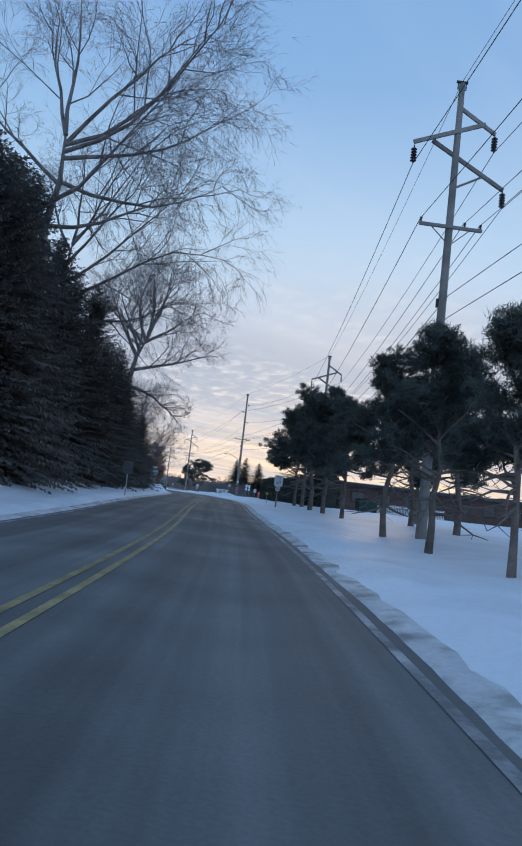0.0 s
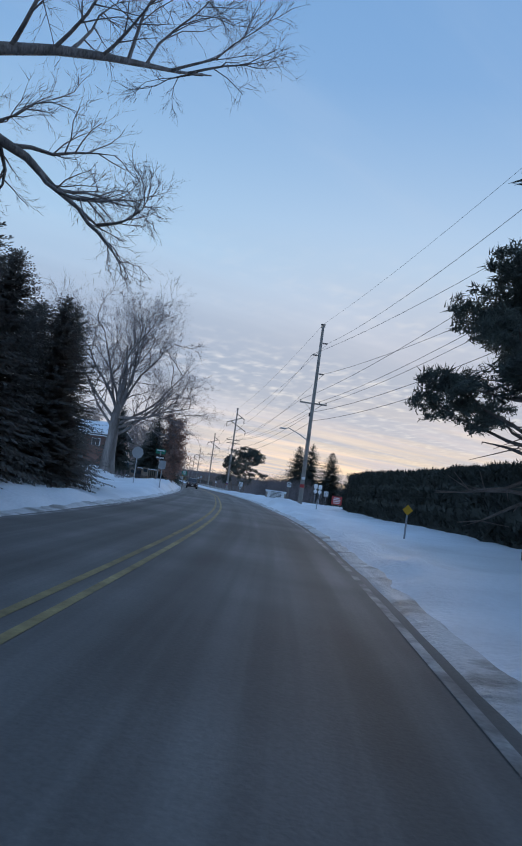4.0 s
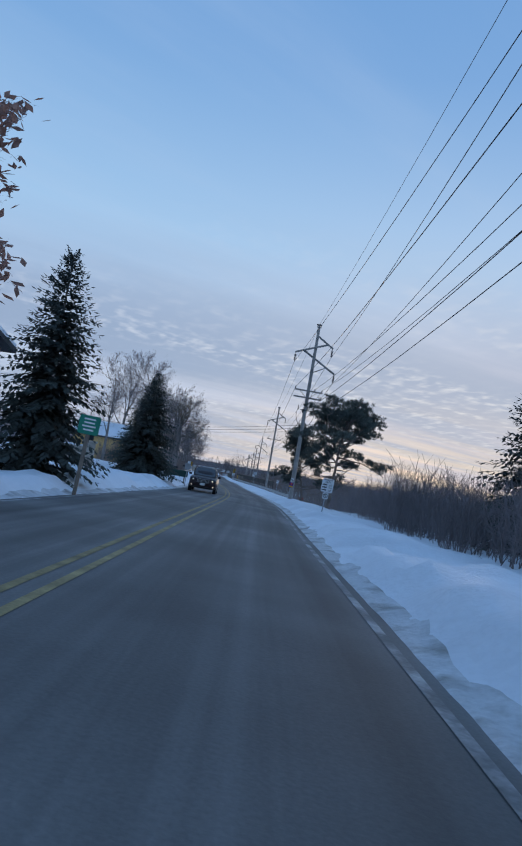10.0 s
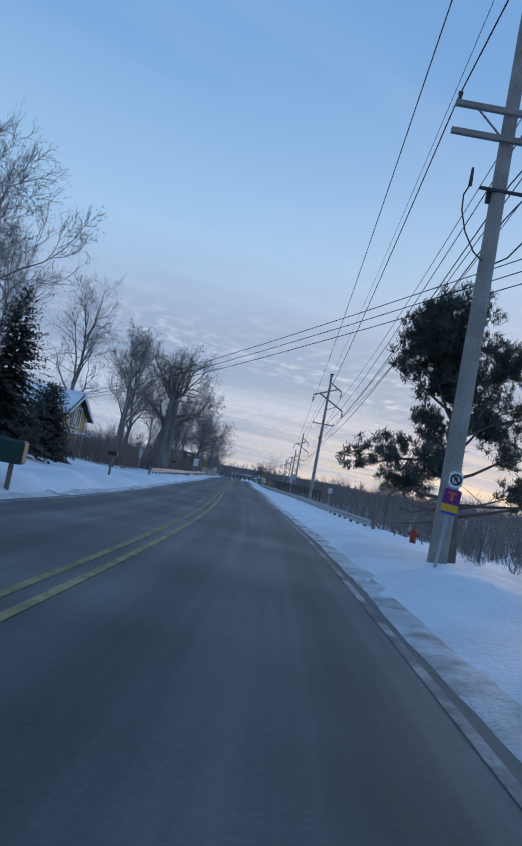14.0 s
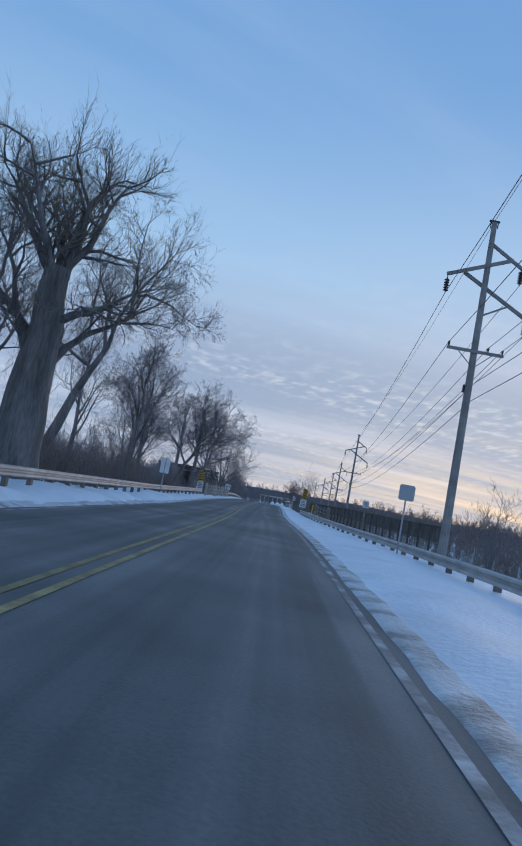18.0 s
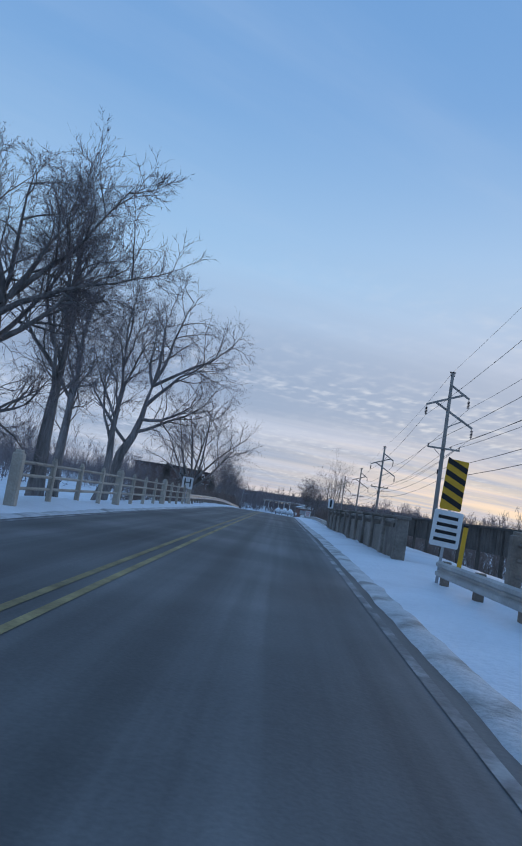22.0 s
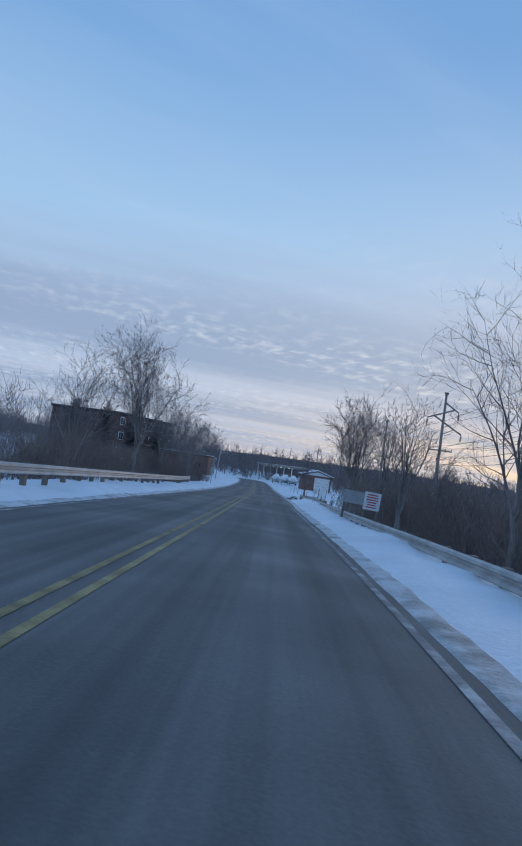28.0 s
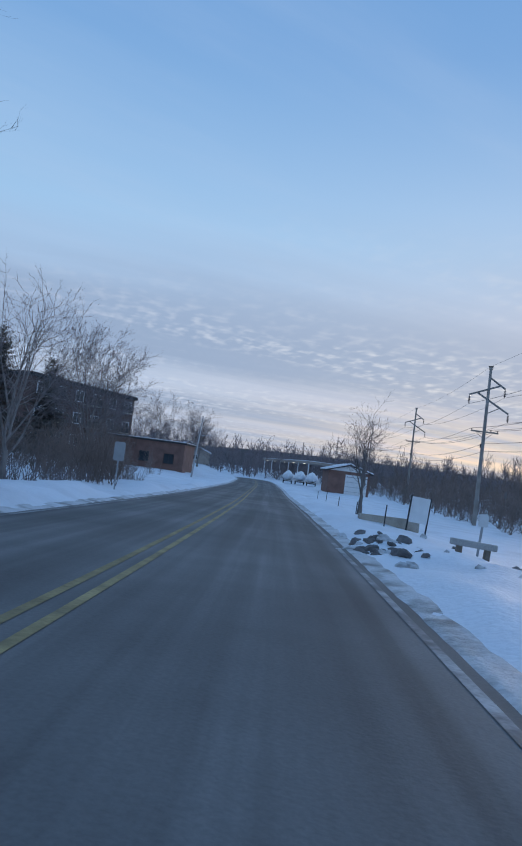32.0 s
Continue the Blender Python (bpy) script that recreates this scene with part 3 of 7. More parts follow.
def bare_tree_meshes(seed, height, spread, trunk_r, limbs=None, fork=0.35, lean=(0, 0), twigs=6, droop=0.0, broken=False, density=1.0, shoots=0, heavy=0.13, bole=0.62, crook=1.0):
    """Trunk with limbs, and a crown of thin twigs, as two collections of tubes. limbs: (fraction up the trunk, azimuth, elevation, length)."""
    rng = random.Random(seed)
    wood, crown = Tubes(), Tubes()
    thin = 0.0075 if height > 9.5 else 0.0052
    if height < 9.5:
        twigs = min(twigs, 4)
    top = Vector((lean[0], lean[1], height * (0.8 if not limbs else bole)))
    trunk = [Vector((0, 0, -0.4))]
    for k in range(1, 8):
        f = k / 7
        trunk.append(top * f + Vector((rng.gauss(0, 0.02), rng.gauss(0, 0.02), 0)) * height * 0.6 * f)
    radii = [trunk_r * (1.25 if k == 0 else 1) * (1 - (0.55 if broken else 0.9) * k / 7) for k in range(8)]
    wood.add(trunk, radii, 9)
    if limbs is None:
        limbs = []
        count = int(rng.randint(8, 10) * density)
        for k in range(count):
            f = fork + (1 - fork) * k / (count - 1)
            limbs.append((f, rng.uniform(0, 360) + 137 * k, rng.uniform(36, 60) + 22 * f, spread * (1.15 - 0.45 * f) * rng.uniform(0.8, 1.15)))

    def sprig(q, ax, length, level):
        side = ax.orthogonal()
        side.rotate(Matrix.Rotation(rng.uniform(0, 6.28), 3, ax))
        angle = radians(rng.uniform(14, 44))
        d = (ax * math.cos(angle) + side * math.sin(angle) + Vector((0, 0, 0.10 - droop * 3))).normalized()
        flat = unit(rng.uniform(0, 360), rng.uniform(-40, 40))
        if level == 4:
            mid = q + d * length * 0.55
            tip = mid + (d + Vector((rng.gauss(0, 0.25), rng.gauss(0, 0.25), rng.gauss(0.05, 0.2) - droop * 2))).normalized() * length * 0.45
            crown.ribbon([q, mid, tip], thin + 0.002 * length, flat)
            for k in range(twigs - 2):
                u = rng.uniform(0.15, 1.0)
                w = q.lerp(mid, u / 0.55) if u < 0.55 else mid.lerp(tip, (u - 0.55) / 0.45)
                sprig(w, d, length * rng.uniform(0.3, 0.6), 5)
        else:
            bent = (d + unit(rng.uniform(0, 360), rng.uniform(-40, 40)) * 0.35 + Vector((0, 0, 0.12 - droop))).normalized()
            crown.ribbon([q, q + d * length * 0.5, q + (d + bent) * length * 0.5], thin * 0.85, flat)

    def branch(p, d, length, r, level, arch=0.10):
        n = 6 if level == 1 else 5 if level == 2 else 3
        lift = (arch, 0.06 - droop * 0.4, 0.03 - droop)[level - 1]
        pts = limb_path(rng, p, d, length, n, (0.14 * crook, 0.18 * crook, 0.2)[level - 1], lift)
        end = r * (0.10 if level < 3 else 0.35)
        (wood if level < 3 else crown).add(pts, [r + (end - r) * k / n for k in range(n + 1)], (6, 4, 3)[level - 1])
        kids = (rng.randint(7, 9), rng.randint(6, 8) if height > 9.5 else 4, twigs)[level - 1]
        for k in range(kids):
            f = 0.18 + 0.82 * (k + rng.uniform(0.1, 0.9)) / kids
            i = min(int(f * n), n - 1)
            q = pts[i].lerp(pts[i + 1], f * n - i)
            ax = (pts[i + 1] - pts[i]).normalized()
            if level == 3:
                sprig(q, ax, max(length * rng.uniform(0.40, 0.75), 0.35 if height > 9.5 else 0.24), 4)
                continue
            side = ax.orthogonal()
            side.rotate(Matrix.Rotation(rng.uniform(0, 6.28), 3, ax))
            open_angle = radians(rng.uniform(24, 56) if level == 1 else rng.uniform(18, 46))
            nd = ax * math.cos(open_angle) + side * math.sin(open_angle)
            branch(q, nd, length * rng.uniform(0.38, 0.66) * (1.1 - 0.45 * f), max(r * 0.42 * (1 - 0.35 * f), 0.011 if height > 9.5 else 0.007), level + 1)

    for row in limbs:
        f, az, el, length = row[:4]
        arch = row[4] if len(row) > 4 else 0.10
        i = min(int(f * 7), 6)
        p = trunk[i].lerp(trunk[i + 1], f * 7 - i)
        branch(p, unit(az, el), length, max(min(trunk_r * (0.40 - 0.16 * f), heavy), 0.04), 1, arch)
    for k in range(shoots):
        q = wood.v[rng.randrange(len(wood.v))]
        if q.z < 0.3:
            continue
        out = Vector((q.x - lean[0] * q.z / height, q.y, 0.0))
        out = out.normalized() * 0.5 if out.length > 0.05 else Vector((0, 0, 0))
        d = (out + unit(rng.uniform(0, 360), rng.uniform(20, 70)) * 0.5 + Vector((0, 0, 1.0))).normalized()
        length = rng.uniform(0.6, 2.0)
        mid = q + d * length * 0.55
        tip = mid + (d + Vector((rng.gauss(0, 0.12), rng.gauss(0, 0.12), 0.1))).normalized() * length * 0.45
        crown.ribbon([q, mid, tip], rng.uniform(0.007, 0.013), unit(rng.uniform(0, 360), rng.uniform(-30, 30)))
        for j in range(3):
            w = q.lerp(tip, rng.uniform(0.3, 0.9))
            crown.ribbon([w, w + (d + unit(rng.uniform(0, 360), 0) * 0.6).normalized() * length * rng.uniform(0.2, 0.4)], 0.006, unit(rng.uniform(0, 360), 0))
    if broken:
        for k in range(9):
            a = rng.uniform(0, 6.28)
            r = trunk_r * 0.35
            q = trunk[-1] + Vector((math.cos(a) * r, math.sin(a) * r, -0.4))
            wood.add([q, q + Vector((rng.gauss(0, 0.1), rng.gauss(0, 0.1), rng.uniform(0.4, 1.3)))], [0.14, 0.02], 4)
    return wood, crown


def fan(seed, count, low, high, length, start=0.3):
    """Limbs of a vase-shaped crown: steep ones in the middle, flatter ones outside."""
    rng = random.Random(seed)
    out = []
    for k in range(count):
        u = (k + 0.5) / count
        out.append((start + (1 - start) * u, 137.5 * k + rng.uniform(-25, 25), low + (high - low) * u + rng.uniform(-6, 6), length * rng.uniform(0.82, 1.1) * (0.85 + 0.15 * u), rng.uniform(0.0, 0.06)))
    return out


def bare_tree(name, m, label, seed, height, spread, trunk_r, twig=None, leaves=0, **kw):
    t = thing(name, m, label, "tree")
    wood, crown = bare_tree_meshes(seed, height, spread, trunk_r, **kw)
    wood.make("trunk", BARK, t)
    crown.make("crown", twig or TWIG, t)
    if leaves:
        rng = random.Random(seed + 5)
        v, f = [], []
        pool = crown.v
        for k in range(leaves):
            p = pool[rng.randrange(len(pool))] + Vector((rng.gauss(0, 0.12), rng.gauss(0, 0.12), rng.gauss(0, 0.1)))
            a, b = unit(rng.uniform(0, 360), rng.uniform(-70, 30)), unit(rng.uniform(0, 360), rng.uniform(-40, 40))
            s = rng.uniform(0.09, 0.17)
            n = len(v)
            v += [tuple(p), tuple(p + a * s + b * s * 0.45), tuple(p + a * s * 1.8), tuple(p + a * s - b * s * 0.45)]
            f.append((n, n + 1, n + 2, n + 3))
        mesh_object("leaves", v, f, OAKLEAF, t, "rust-brown dry leaves still on the twigs")
    return t


def spruce(name, m, label, seed, height, radius, mat=None, droop=0.25, bare=0.04, density=1.0, category="tree", power=0.72, ragged=0.62):
    """A conifer: a trunk and whorls of boughs, each with sprays of needles along it."""
    t = thing(name, m, label, category)
    rng = random.Random(seed)
    tr = Tubes()
    tr.add([(0, 0, -0.3), (0, 0, height * 0.5), (0, 0, height * 0.98)], [height * 0.016, height * 0.010, 0.01], 7)
    tr.make("trunk", BARK, t)
    v, f = [], []

    def leaf(p, d, s, wide):
        side = d.cross(Vector((0, 0, 1)))
        side = side.normalized() if side.length > 1e-3 else Vector((1, 0, 0))
        n = len(v)
        v.extend([tuple(p - side * wide * 0.3), tuple(p + d * s * 0.55 + side * wide), tuple(p + d * s), tuple(p + d * s * 0.5 - side * wide)])
        f.append((n, n + 1, n + 2, n + 3))

    z = height * bare
    while z < height * 0.985:
        u = z / height
        whorl = int((25 - 11 * u) * density)
        reach = radius * (1 - u) ** power + 0.10
        for k in range(whorl):
            az = rng.uniform(0, 360)
            el = -12 + 45 * u + rng.gauss(0, 8)
            length = reach * rng.uniform(ragged, 1.15)
            d = unit(az, el)
            p = Vector((0, 0, z + rng.uniform(-0.15, 0.15)))
            n = max(3, int(length / 0.2))
            for j in range(1, n + 1):
                w = j / n
                q = p + d * length * w + Vector((0, 0, -droop * length * w * w + 0.12 * length * max(0, w - 0.75)))
                s = (0.26 + 0.28 * (1 - w)) * (0.7 + 0.3 * (1 - u)) * rng.uniform(0.8, 1.25) * min(1.0, 0.3 + reach * 0.5)
                for sgn in (-1, 1):
                    ld = unit(az + sgn * rng.uniform(28, 62), el - rng.uniform(5, 45))
                    leaf(q, ld, s, s * 0.27)
                if rng.random() < 0.5:
                    leaf(q, unit(az + rng.gauss(0, 20), -60), s * 0.7, s * 0.25)
            leaf(p + d * length * 0.96 + Vector((0, 0, -droop * length * 0.9)), d, 0.3 * min(1.0, 0.3 + reach * 0.5), 0.05)
        z += (0.20 + 0.20 * (1 - u)) * (height / 11) ** 0.5
    mesh_object("foliage", v, f, mat or SPRUCE, t)
    return t


def pine(name, m, label, seed, height, spread, bare=0.45, lean=(0, 0), flat=0.5, pads=46, dead=6, cone=False):
    """A pine with a bare bole, crooked limbs and pads of long needles."""
    t = thing(name, m, label, "tree")
    rng = random.Random(seed)
    tr = Tubes()
    pts = [Vector((0, 0, -0.3))]
    for k in range(1, 8):
        u = k / 7
        pts.append(Vector((lean[0] * u + rng.gauss(0, 0.012) * height, lean[1] * u + rng.gauss(0, 0.012) * height, height * 0.94 * u)))
    r0 = height * 0.019
    tr.add(pts, [r0 * 1.2] + [r0 * (1 - 0.8 * k / 7) for k in range(1, 8)], 8)
    v, f = [], []

    def tuft(c, s):
        lean_to = unit(rng.uniform(0, 360), rng.uniform(10, 80)) * 0.7
        for j in range(32):
            d = (unit(rng.uniform(0, 360), rng.uniform(-60, 85)) + lean_to).normalized()
            e = d.orthogonal().normalized() * 0.016
            n = len(v)
            q = c + Vector((rng.gauss(0, 0.06), rng.gauss(0, 0.06), rng.gauss(0, 0.05)))
            v.extend([tuple(q + e), tuple(q + d * s * rng.uniform(0.7, 1.1)), tuple(q - e)])
            f.append((n, n + 1, n + 2))

    count = 0
    limbs = max(9, pads // 3)
    for k in range(limbs):
        u = bare + (1 - bare) * (k + rng.uniform(0, 0.8)) / limbs
        u = min(u, 0.99)
        i = min(int(u * 7), 6)
        p = pts[i].lerp(pts[i + 1], u * 7 - i)
        az = rng.uniform(0, 360)
        w = (u - bare) / (1 - bare)
        length = spread * (1.0 - 0.6 * abs(w - 0.35) ** 1.3) * rng.uniform(0.65, 1.1) * (1 if w < 0.8 else 0.6)
        if cone:
            length = spread * (1.05 - 0.78 * w) * rng.uniform(0.55, 1.15)
        path = limb_path(rng, p, unit(az, rng.uniform(-5, 28) + (40 if cone else 25) * w), length, 4, 0.14, 0.05)
        tr.add(path, [r0 * 0.42 * (1 - 0.17 * j) for j in range(5)], 5)
        for j in range(3):
            fr = 0.45 + 0.55 * (j + rng.random()) / 3
            ii = min(int(fr * 4), 3)
            c0 = path[ii].lerp(path[ii + 1], fr * 4 - ii)
            c = c0 + Vector((rng.gauss(0, 0.35), rng.gauss(0, 0.35), rng.uniform(0.05, 0.45))) * (spread / 4)
            tr.add([c0, c], [0.035, 0.015], 3)
            size = rng.uniform(0.55, 0.95) * spread / 4.2
            for h in range(26):
                o = unit(rng.uniform(0, 360), rng.uniform(-75, 75)) * rng.random() ** 0.5 * 1.1
                q = c + Vector((o.x, o.y, o.z * flat)) * size
                tuft(q, rng.uniform(0.15, 0.22))
                if h % 7 == 0:
                    tr.add([c, q], [0.012, 0.006], 3)
    for k in range(dead):
        u = rng.uniform(0.18, bare + 0.1)
        i = min(int(u * 7), 6)
        path = limb_path(rng, pts[i].lerp(pts[i + 1], u * 7 - i), unit(rng.uniform(0, 360), rng.uniform(-25, 15)), spread * rng.uniform(0.35, 0.7), 4, 0.2, -0.03)
        tr.add(path, [0.05, 0.04, 0.03, 0.02, 0.01], 4)
        for j in range(4):
            q = path[rng.randint(1, 4)]
            tr.add([q, q + unit(rng.uniform(0, 360), rng.uniform(-30, 30)) * rng.uniform(0.4, 0.9)], [0.015, 0.006], 3)
    tr.make("trunk", PINEBARK, t)
    mesh_object("foliage", v, f, PINE, t)
    return t


def brush_mesh(seed, radius, height, stems, mat, name, label, fuzz=7, seeds=0):
    rng = random.Random(seed)
    tb = Tubes()
    tips = []
    for k in range(stems):
        a, r = rng.uniform(0, 6.28), radius * math.sqrt(rng.random())
        p = Vector((math.cos(a) * r * 0.8, math.sin(a) * r * 0.8, -0.2))
        d = unit(rng.uniform(0, 360), rng.uniform(58, 88))
        h = height * rng.uniform(0.55, 1.05)
        path = limb_path(rng, p, d, h, 3, 0.12, 0.04)
        tb.add(path, [0.022, 0.016, 0.011, 0.006], 3)
        tips.append(path[-1])
        for j in range(fuzz):
            u = rng.uniform(0.2, 1)
            i = min(int(u * 3), 2)
            q = path[i].lerp(path[i + 1], u * 3 - i)
            e = limb_path(rng, q, unit(rng.uniform(0, 360), rng.uniform(15, 75)), h * rng.uniform(0.18, 0.38), 2, 0.2, 0.03)
            tb.add(e, [0.010, 0.008, 0.005], 3)
            tips.append(e[-1])
    ob = tb.make(name, mat)
    tagged(ob, label, "bush")
    if seeds:
        w = Tubes()
        for k in range(seeds):
            q = tips[rng.randrange(len(tips))]
            w.add([q, q + Vector((0, 0, 0.09)), q + Vector((rng.gauss(0, 0.02), 0, 0.2))], [0.02, 0.05, 0.012], 5)
        tagged(w.make("seed_heads", BARK, ob, "dark fuzzy seed heads on the tips"), kind="stuff")
    return ob


def copies(ob, places, rng, lo=0.8, hi=1.2):
    """First place takes the thing itself, the rest take copies, each turned and sized a little apart."""
    for k, p in enumerate(places):
        s = rng.uniform(lo, hi)
        m = Matrix.Translation(p) @ Matrix.Rotation(rng.uniform(0, 6.28), 4, "Z")
        o = ob
        if k:
            o = copy_thing(ob, m)
        else:
            ob.matrix_basis = m
        o.scale = (s, s, s * rng.uniform(0.9, 1.12))


def seen_from(x, y):
    return Matrix.Translation(on_ground(x, y))


# ---- utility poles and wires ----
POLES = [("k", 9.5, -42.0, 16.8), ("k", 6.45, 27.0, 18.2), ("k", 6.7, 76.6, 16.8), ("t", -2.5, 116.4, 17.1), ("k2", -17.2, 186.0, 15.7), ("k", -30.4, 254.3, 15.0), ("k", -46.5, 333.8, 13.6), ("k", -56.6, 383.2, 12.3), ("k", -66.5, 432.0, 12.1), ("k", -76.8, 475.3, 12.4), ("k", -88.0, 536.5, 14.6), ("k", -104.0, 600.0, 15.0), ("k", -125.0, 665.0, 15.0), ("k", -155.0, 740.0, 15.0)]


def insulator(parent, top, length, name="insulator"):
    bm = bmesh.new()
    add_rod(bm, top, (top[0], top[1], top[2] - length), 0.025, n=5)
    n = 5
    for k in range(n):
        z = top[2] - length * (0.22 + 0.62 * k / (n - 1))
        add_rod(bm, (top[0], top[1], z - 0.03), (top[0], top[1], z + 0.03), 0.13, 0.07, n=8)
    part(name, bm, CERAMIC, parent)


def beam(a, b, w, h):
    a, b = Vector(a), Vector(b)
    d = b - a
    q = d.to_track_quat("X", "Z").to_matrix()
    return box((a + b) / 2, (d.length, w, h), 0.012, q)


def utility_pole(kind, x, y, top):
    base = on_ground(x, y)
    h = top - base.z
    name = {"k": "tall wooden utility pole with crossed arms and hanging insulators", "k2": "tall wooden utility pole with crossed arms and a double crossarm", "t": "tall wooden corner pole with a street lamp"}[kind]
    t = thing("utility_pole", facing(base), name, "utility pole", "utility poles along the road")
    part("shaft", rod((0, 0, -0.5), (0, 0, h), 0.21, 0.12, 12), POLEWOOD, t, smooth=False)
    cap = box((0, 0, h + 0.06), (0.46, 0.09, 0.09), 0.01)
    add_box(cap, (-0.16, 0, h - 0.1), (0.04, 0.05, 0.3))
    add_box(cap, (0.16, 0, h - 0.1), (0.04, 0.05, 0.3))
    part("cap_bracket", cap, DARKMETAL, t)
    ends = [(0.0, h + 0.1)]
    if kind != "t":
        arm = 1.75
        part("arm", beam((-arm, -0.12, h - 2.75), (1.05, -0.12, h - 1.62), 0.11, 0.16), POLEWOOD, t)
        part("arm", beam((0.05, 0.1, h - 0.95), (1.55, 0.1, h - 1.85), 0.10, 0.15), POLEWOOD, t)
        part("arm", beam((-0.95, 0.12, h - 2.45), (2.05, 0.12, h - 4.1), 0.11, 0.16), POLEWOOD, t)
        part("brace", beam((0.05, 0.12, h - 4.3), (1.15, 0.12, h - 3.68), 0.07, 0.08), POLEWOOD, t)
        for x0, z0 in ((-arm + 0.07, h - 2.8), (1.5, h - 1.9), (2.0, h - 4.15)):
            insulator(t, (x0, 0, z0), 0.75)
            ends.append((x0, z0 - 0.78))
        zc = h - 6.0
    else:
        for sx, z0 in ((1, h - 1.7), (-1, h - 2.9), (1, h - 4.6)):
            bm = rod((0, 0, z0), (0.62 * sx, 0, z0 + 0.03), 0.035, n=6)
            for k in range(5):
                add_rod(bm, (sx * (0.24 + 0.08 * k), 0, z0 - 0.0), (sx * (0.28 + 0.08 * k), 0, z0), 0.085, n=8)
            part("insulator", bm, CERAMIC, t)
            ends.append((0.64 * sx, z0 + 0.06))
        zc = h - 7.4
    for k, dz in enumerate((0, -0.62) if kind == "k2" else (0,)):
        part("crossarm", box((0, -0.17, zc + dz), (2.5, 0.11, 0.13), 0.012), POLEWOOD, t)
        if k == 0:
            for sx in (-1, 1):
                part("brace", beam((0, -0.17, zc - 0.75), (sx * 0.75, -0.17, zc - 0.06), 0.04, 0.04), POLEWOOD, t)
    for x0 in (-1.18, 0.55, 1.18):
        part("pin_insulator", rod((x0, -0.17, zc + 0.05), (x0, -0.17, zc + 0.24), 0.03, 0.06, 6), CERAMIC, t)
        ends.append((x0, zc + 0.24))
    if kind == "k2":
        for x0 in (-0.45, 0.5):
            tb = Tubes()
            tb.add([(x0 * 0.3, -0.12, zc - 3.3), (x0 * 0.75, -0.12, zc - 3.15), (x0 * 1.3, -0.12, zc - 2.75), (x0 * 1.62, -0.12, zc - 2.3), (x0 * 1.66, -0.12, zc - 1.95), (x0 * 1.45, -0.15, zc - 1.72)], [0.018] * 6, 5)
            part("arrester", rod((x0 * 1.45, -0.15, zc - 1.75), (x0 * 1.45, -0.15, zc - 1.35), 0.045, 0.03, 6), CERAMIC, t)
            tb.make("loose_cable", CABLE, t)
        part("small_arm", box((0.1, -0.15, zc - 1.75), (1.1, 0.06, 0.06)), DARKMETAL, t)
    part("bracket", box((-0.17, 0, h * 0.5), (0.16, 0.08, 0.35), 0.01), DARKMETAL, t)
    ends += [(0.22, h * 0.52), (0.22, h * 0.47)]
    if kind == "t":
        tb = Tubes()
        tb.add([(-0.1, 0, 6.1), (-0.9, 0, 6.55), (-1.9, -0.02, 6.95), (-2.25, -0.03, 6.9)], [0.05, 0.045, 0.04, 0.035], 7)
        lamp = tb.make("lamp_arm", STEEL, t)
        part("lamp_head", box((-2.45, -0.03, 6.86), (0.55, 0.2, 0.13), 0.05), STEEL, lamp, "grey cobra-head lamp, unlit")
        part("notice", box((0.0, -0.21, 2.6), (0.3, 0.02, 0.24)), SIGNWHITE, t)
        part("band", rod((0, 0, 1.75), (0, 0, 2.05), 0.212, 0.212, 12), SIGNRED, t)
    m = facing(base)
    return [m @ Vector((x0, 0, z0)) for x0, z0 in ends]


ENDS = [utility_pole(*p) for p in POLES]
for line in range(len(ENDS[0])):
    pts = []
    for k in range(len(ENDS) - 1):
        a, b = ENDS[k][line], ENDS[k + 1][line]
        sag = (b - a).length * (0.009 if line == 0 else 0.012)
        pts += [a.lerp(b, u / 10) - Vector((0, 0, 4 * sag * (u / 10) * (1 - u / 10))) for u in range(10)]
    pts.append(ENDS[-1][line])
    tb = Tubes()
    tb.add(pts, [0.011 if line == 0 else 0.018 if line >= 7 else 0.016] * len(pts), 4)
    tagged(tb.make("overhead_wire", CABLE), "thin dark overhead wire strung between the wooden poles", "wire", "overhead wires")
# service wires over the road
for k in range(3):
    a, b = ENDS[4][5] + Vector((0.8, 0, -3.0 - 0.3 * k)), Vector((-70, 262, 7.6 - 0.3 * k))
    tb = Tubes()
    tb.add([a.lerp(b, u / 12) - Vector((0, 0, 3.4 * (u / 12) * (1 - u / 12))) for u in range(13)], [0.014] * 13, 4)
    tagged(tb.make("service_wire", CABLE), "thin dark service wire crossing above the road", "wire", "service wires")
end_pole = thing("utility_pole", Matrix.Translation(on_ground(-70, 262)), "plain wooden pole among the bare trees", "utility pole")
part("shaft", rod((0, 0, -0.5), (0, 0, 9.5), 0.15, 0.1, 10), POLEWOOD, end_pole)


# ---- road signs ----
def bars(parent, x0, x1, z0, z1, rows, mat, y=-0.024, seed=1, name="line_of_writing"):
    rng = random.Random(seed)
    step_z = (z1 - z0) / rows
    for k in range(rows):
        z = z1 - step_z * (k + 0.5)
        w = (x1 - x0) * rng.uniform(0.6, 0.95)
        part(name, box(((x0 + x1) / 2, y, z), (w, 0.006, step_z * 0.45)), mat, parent)


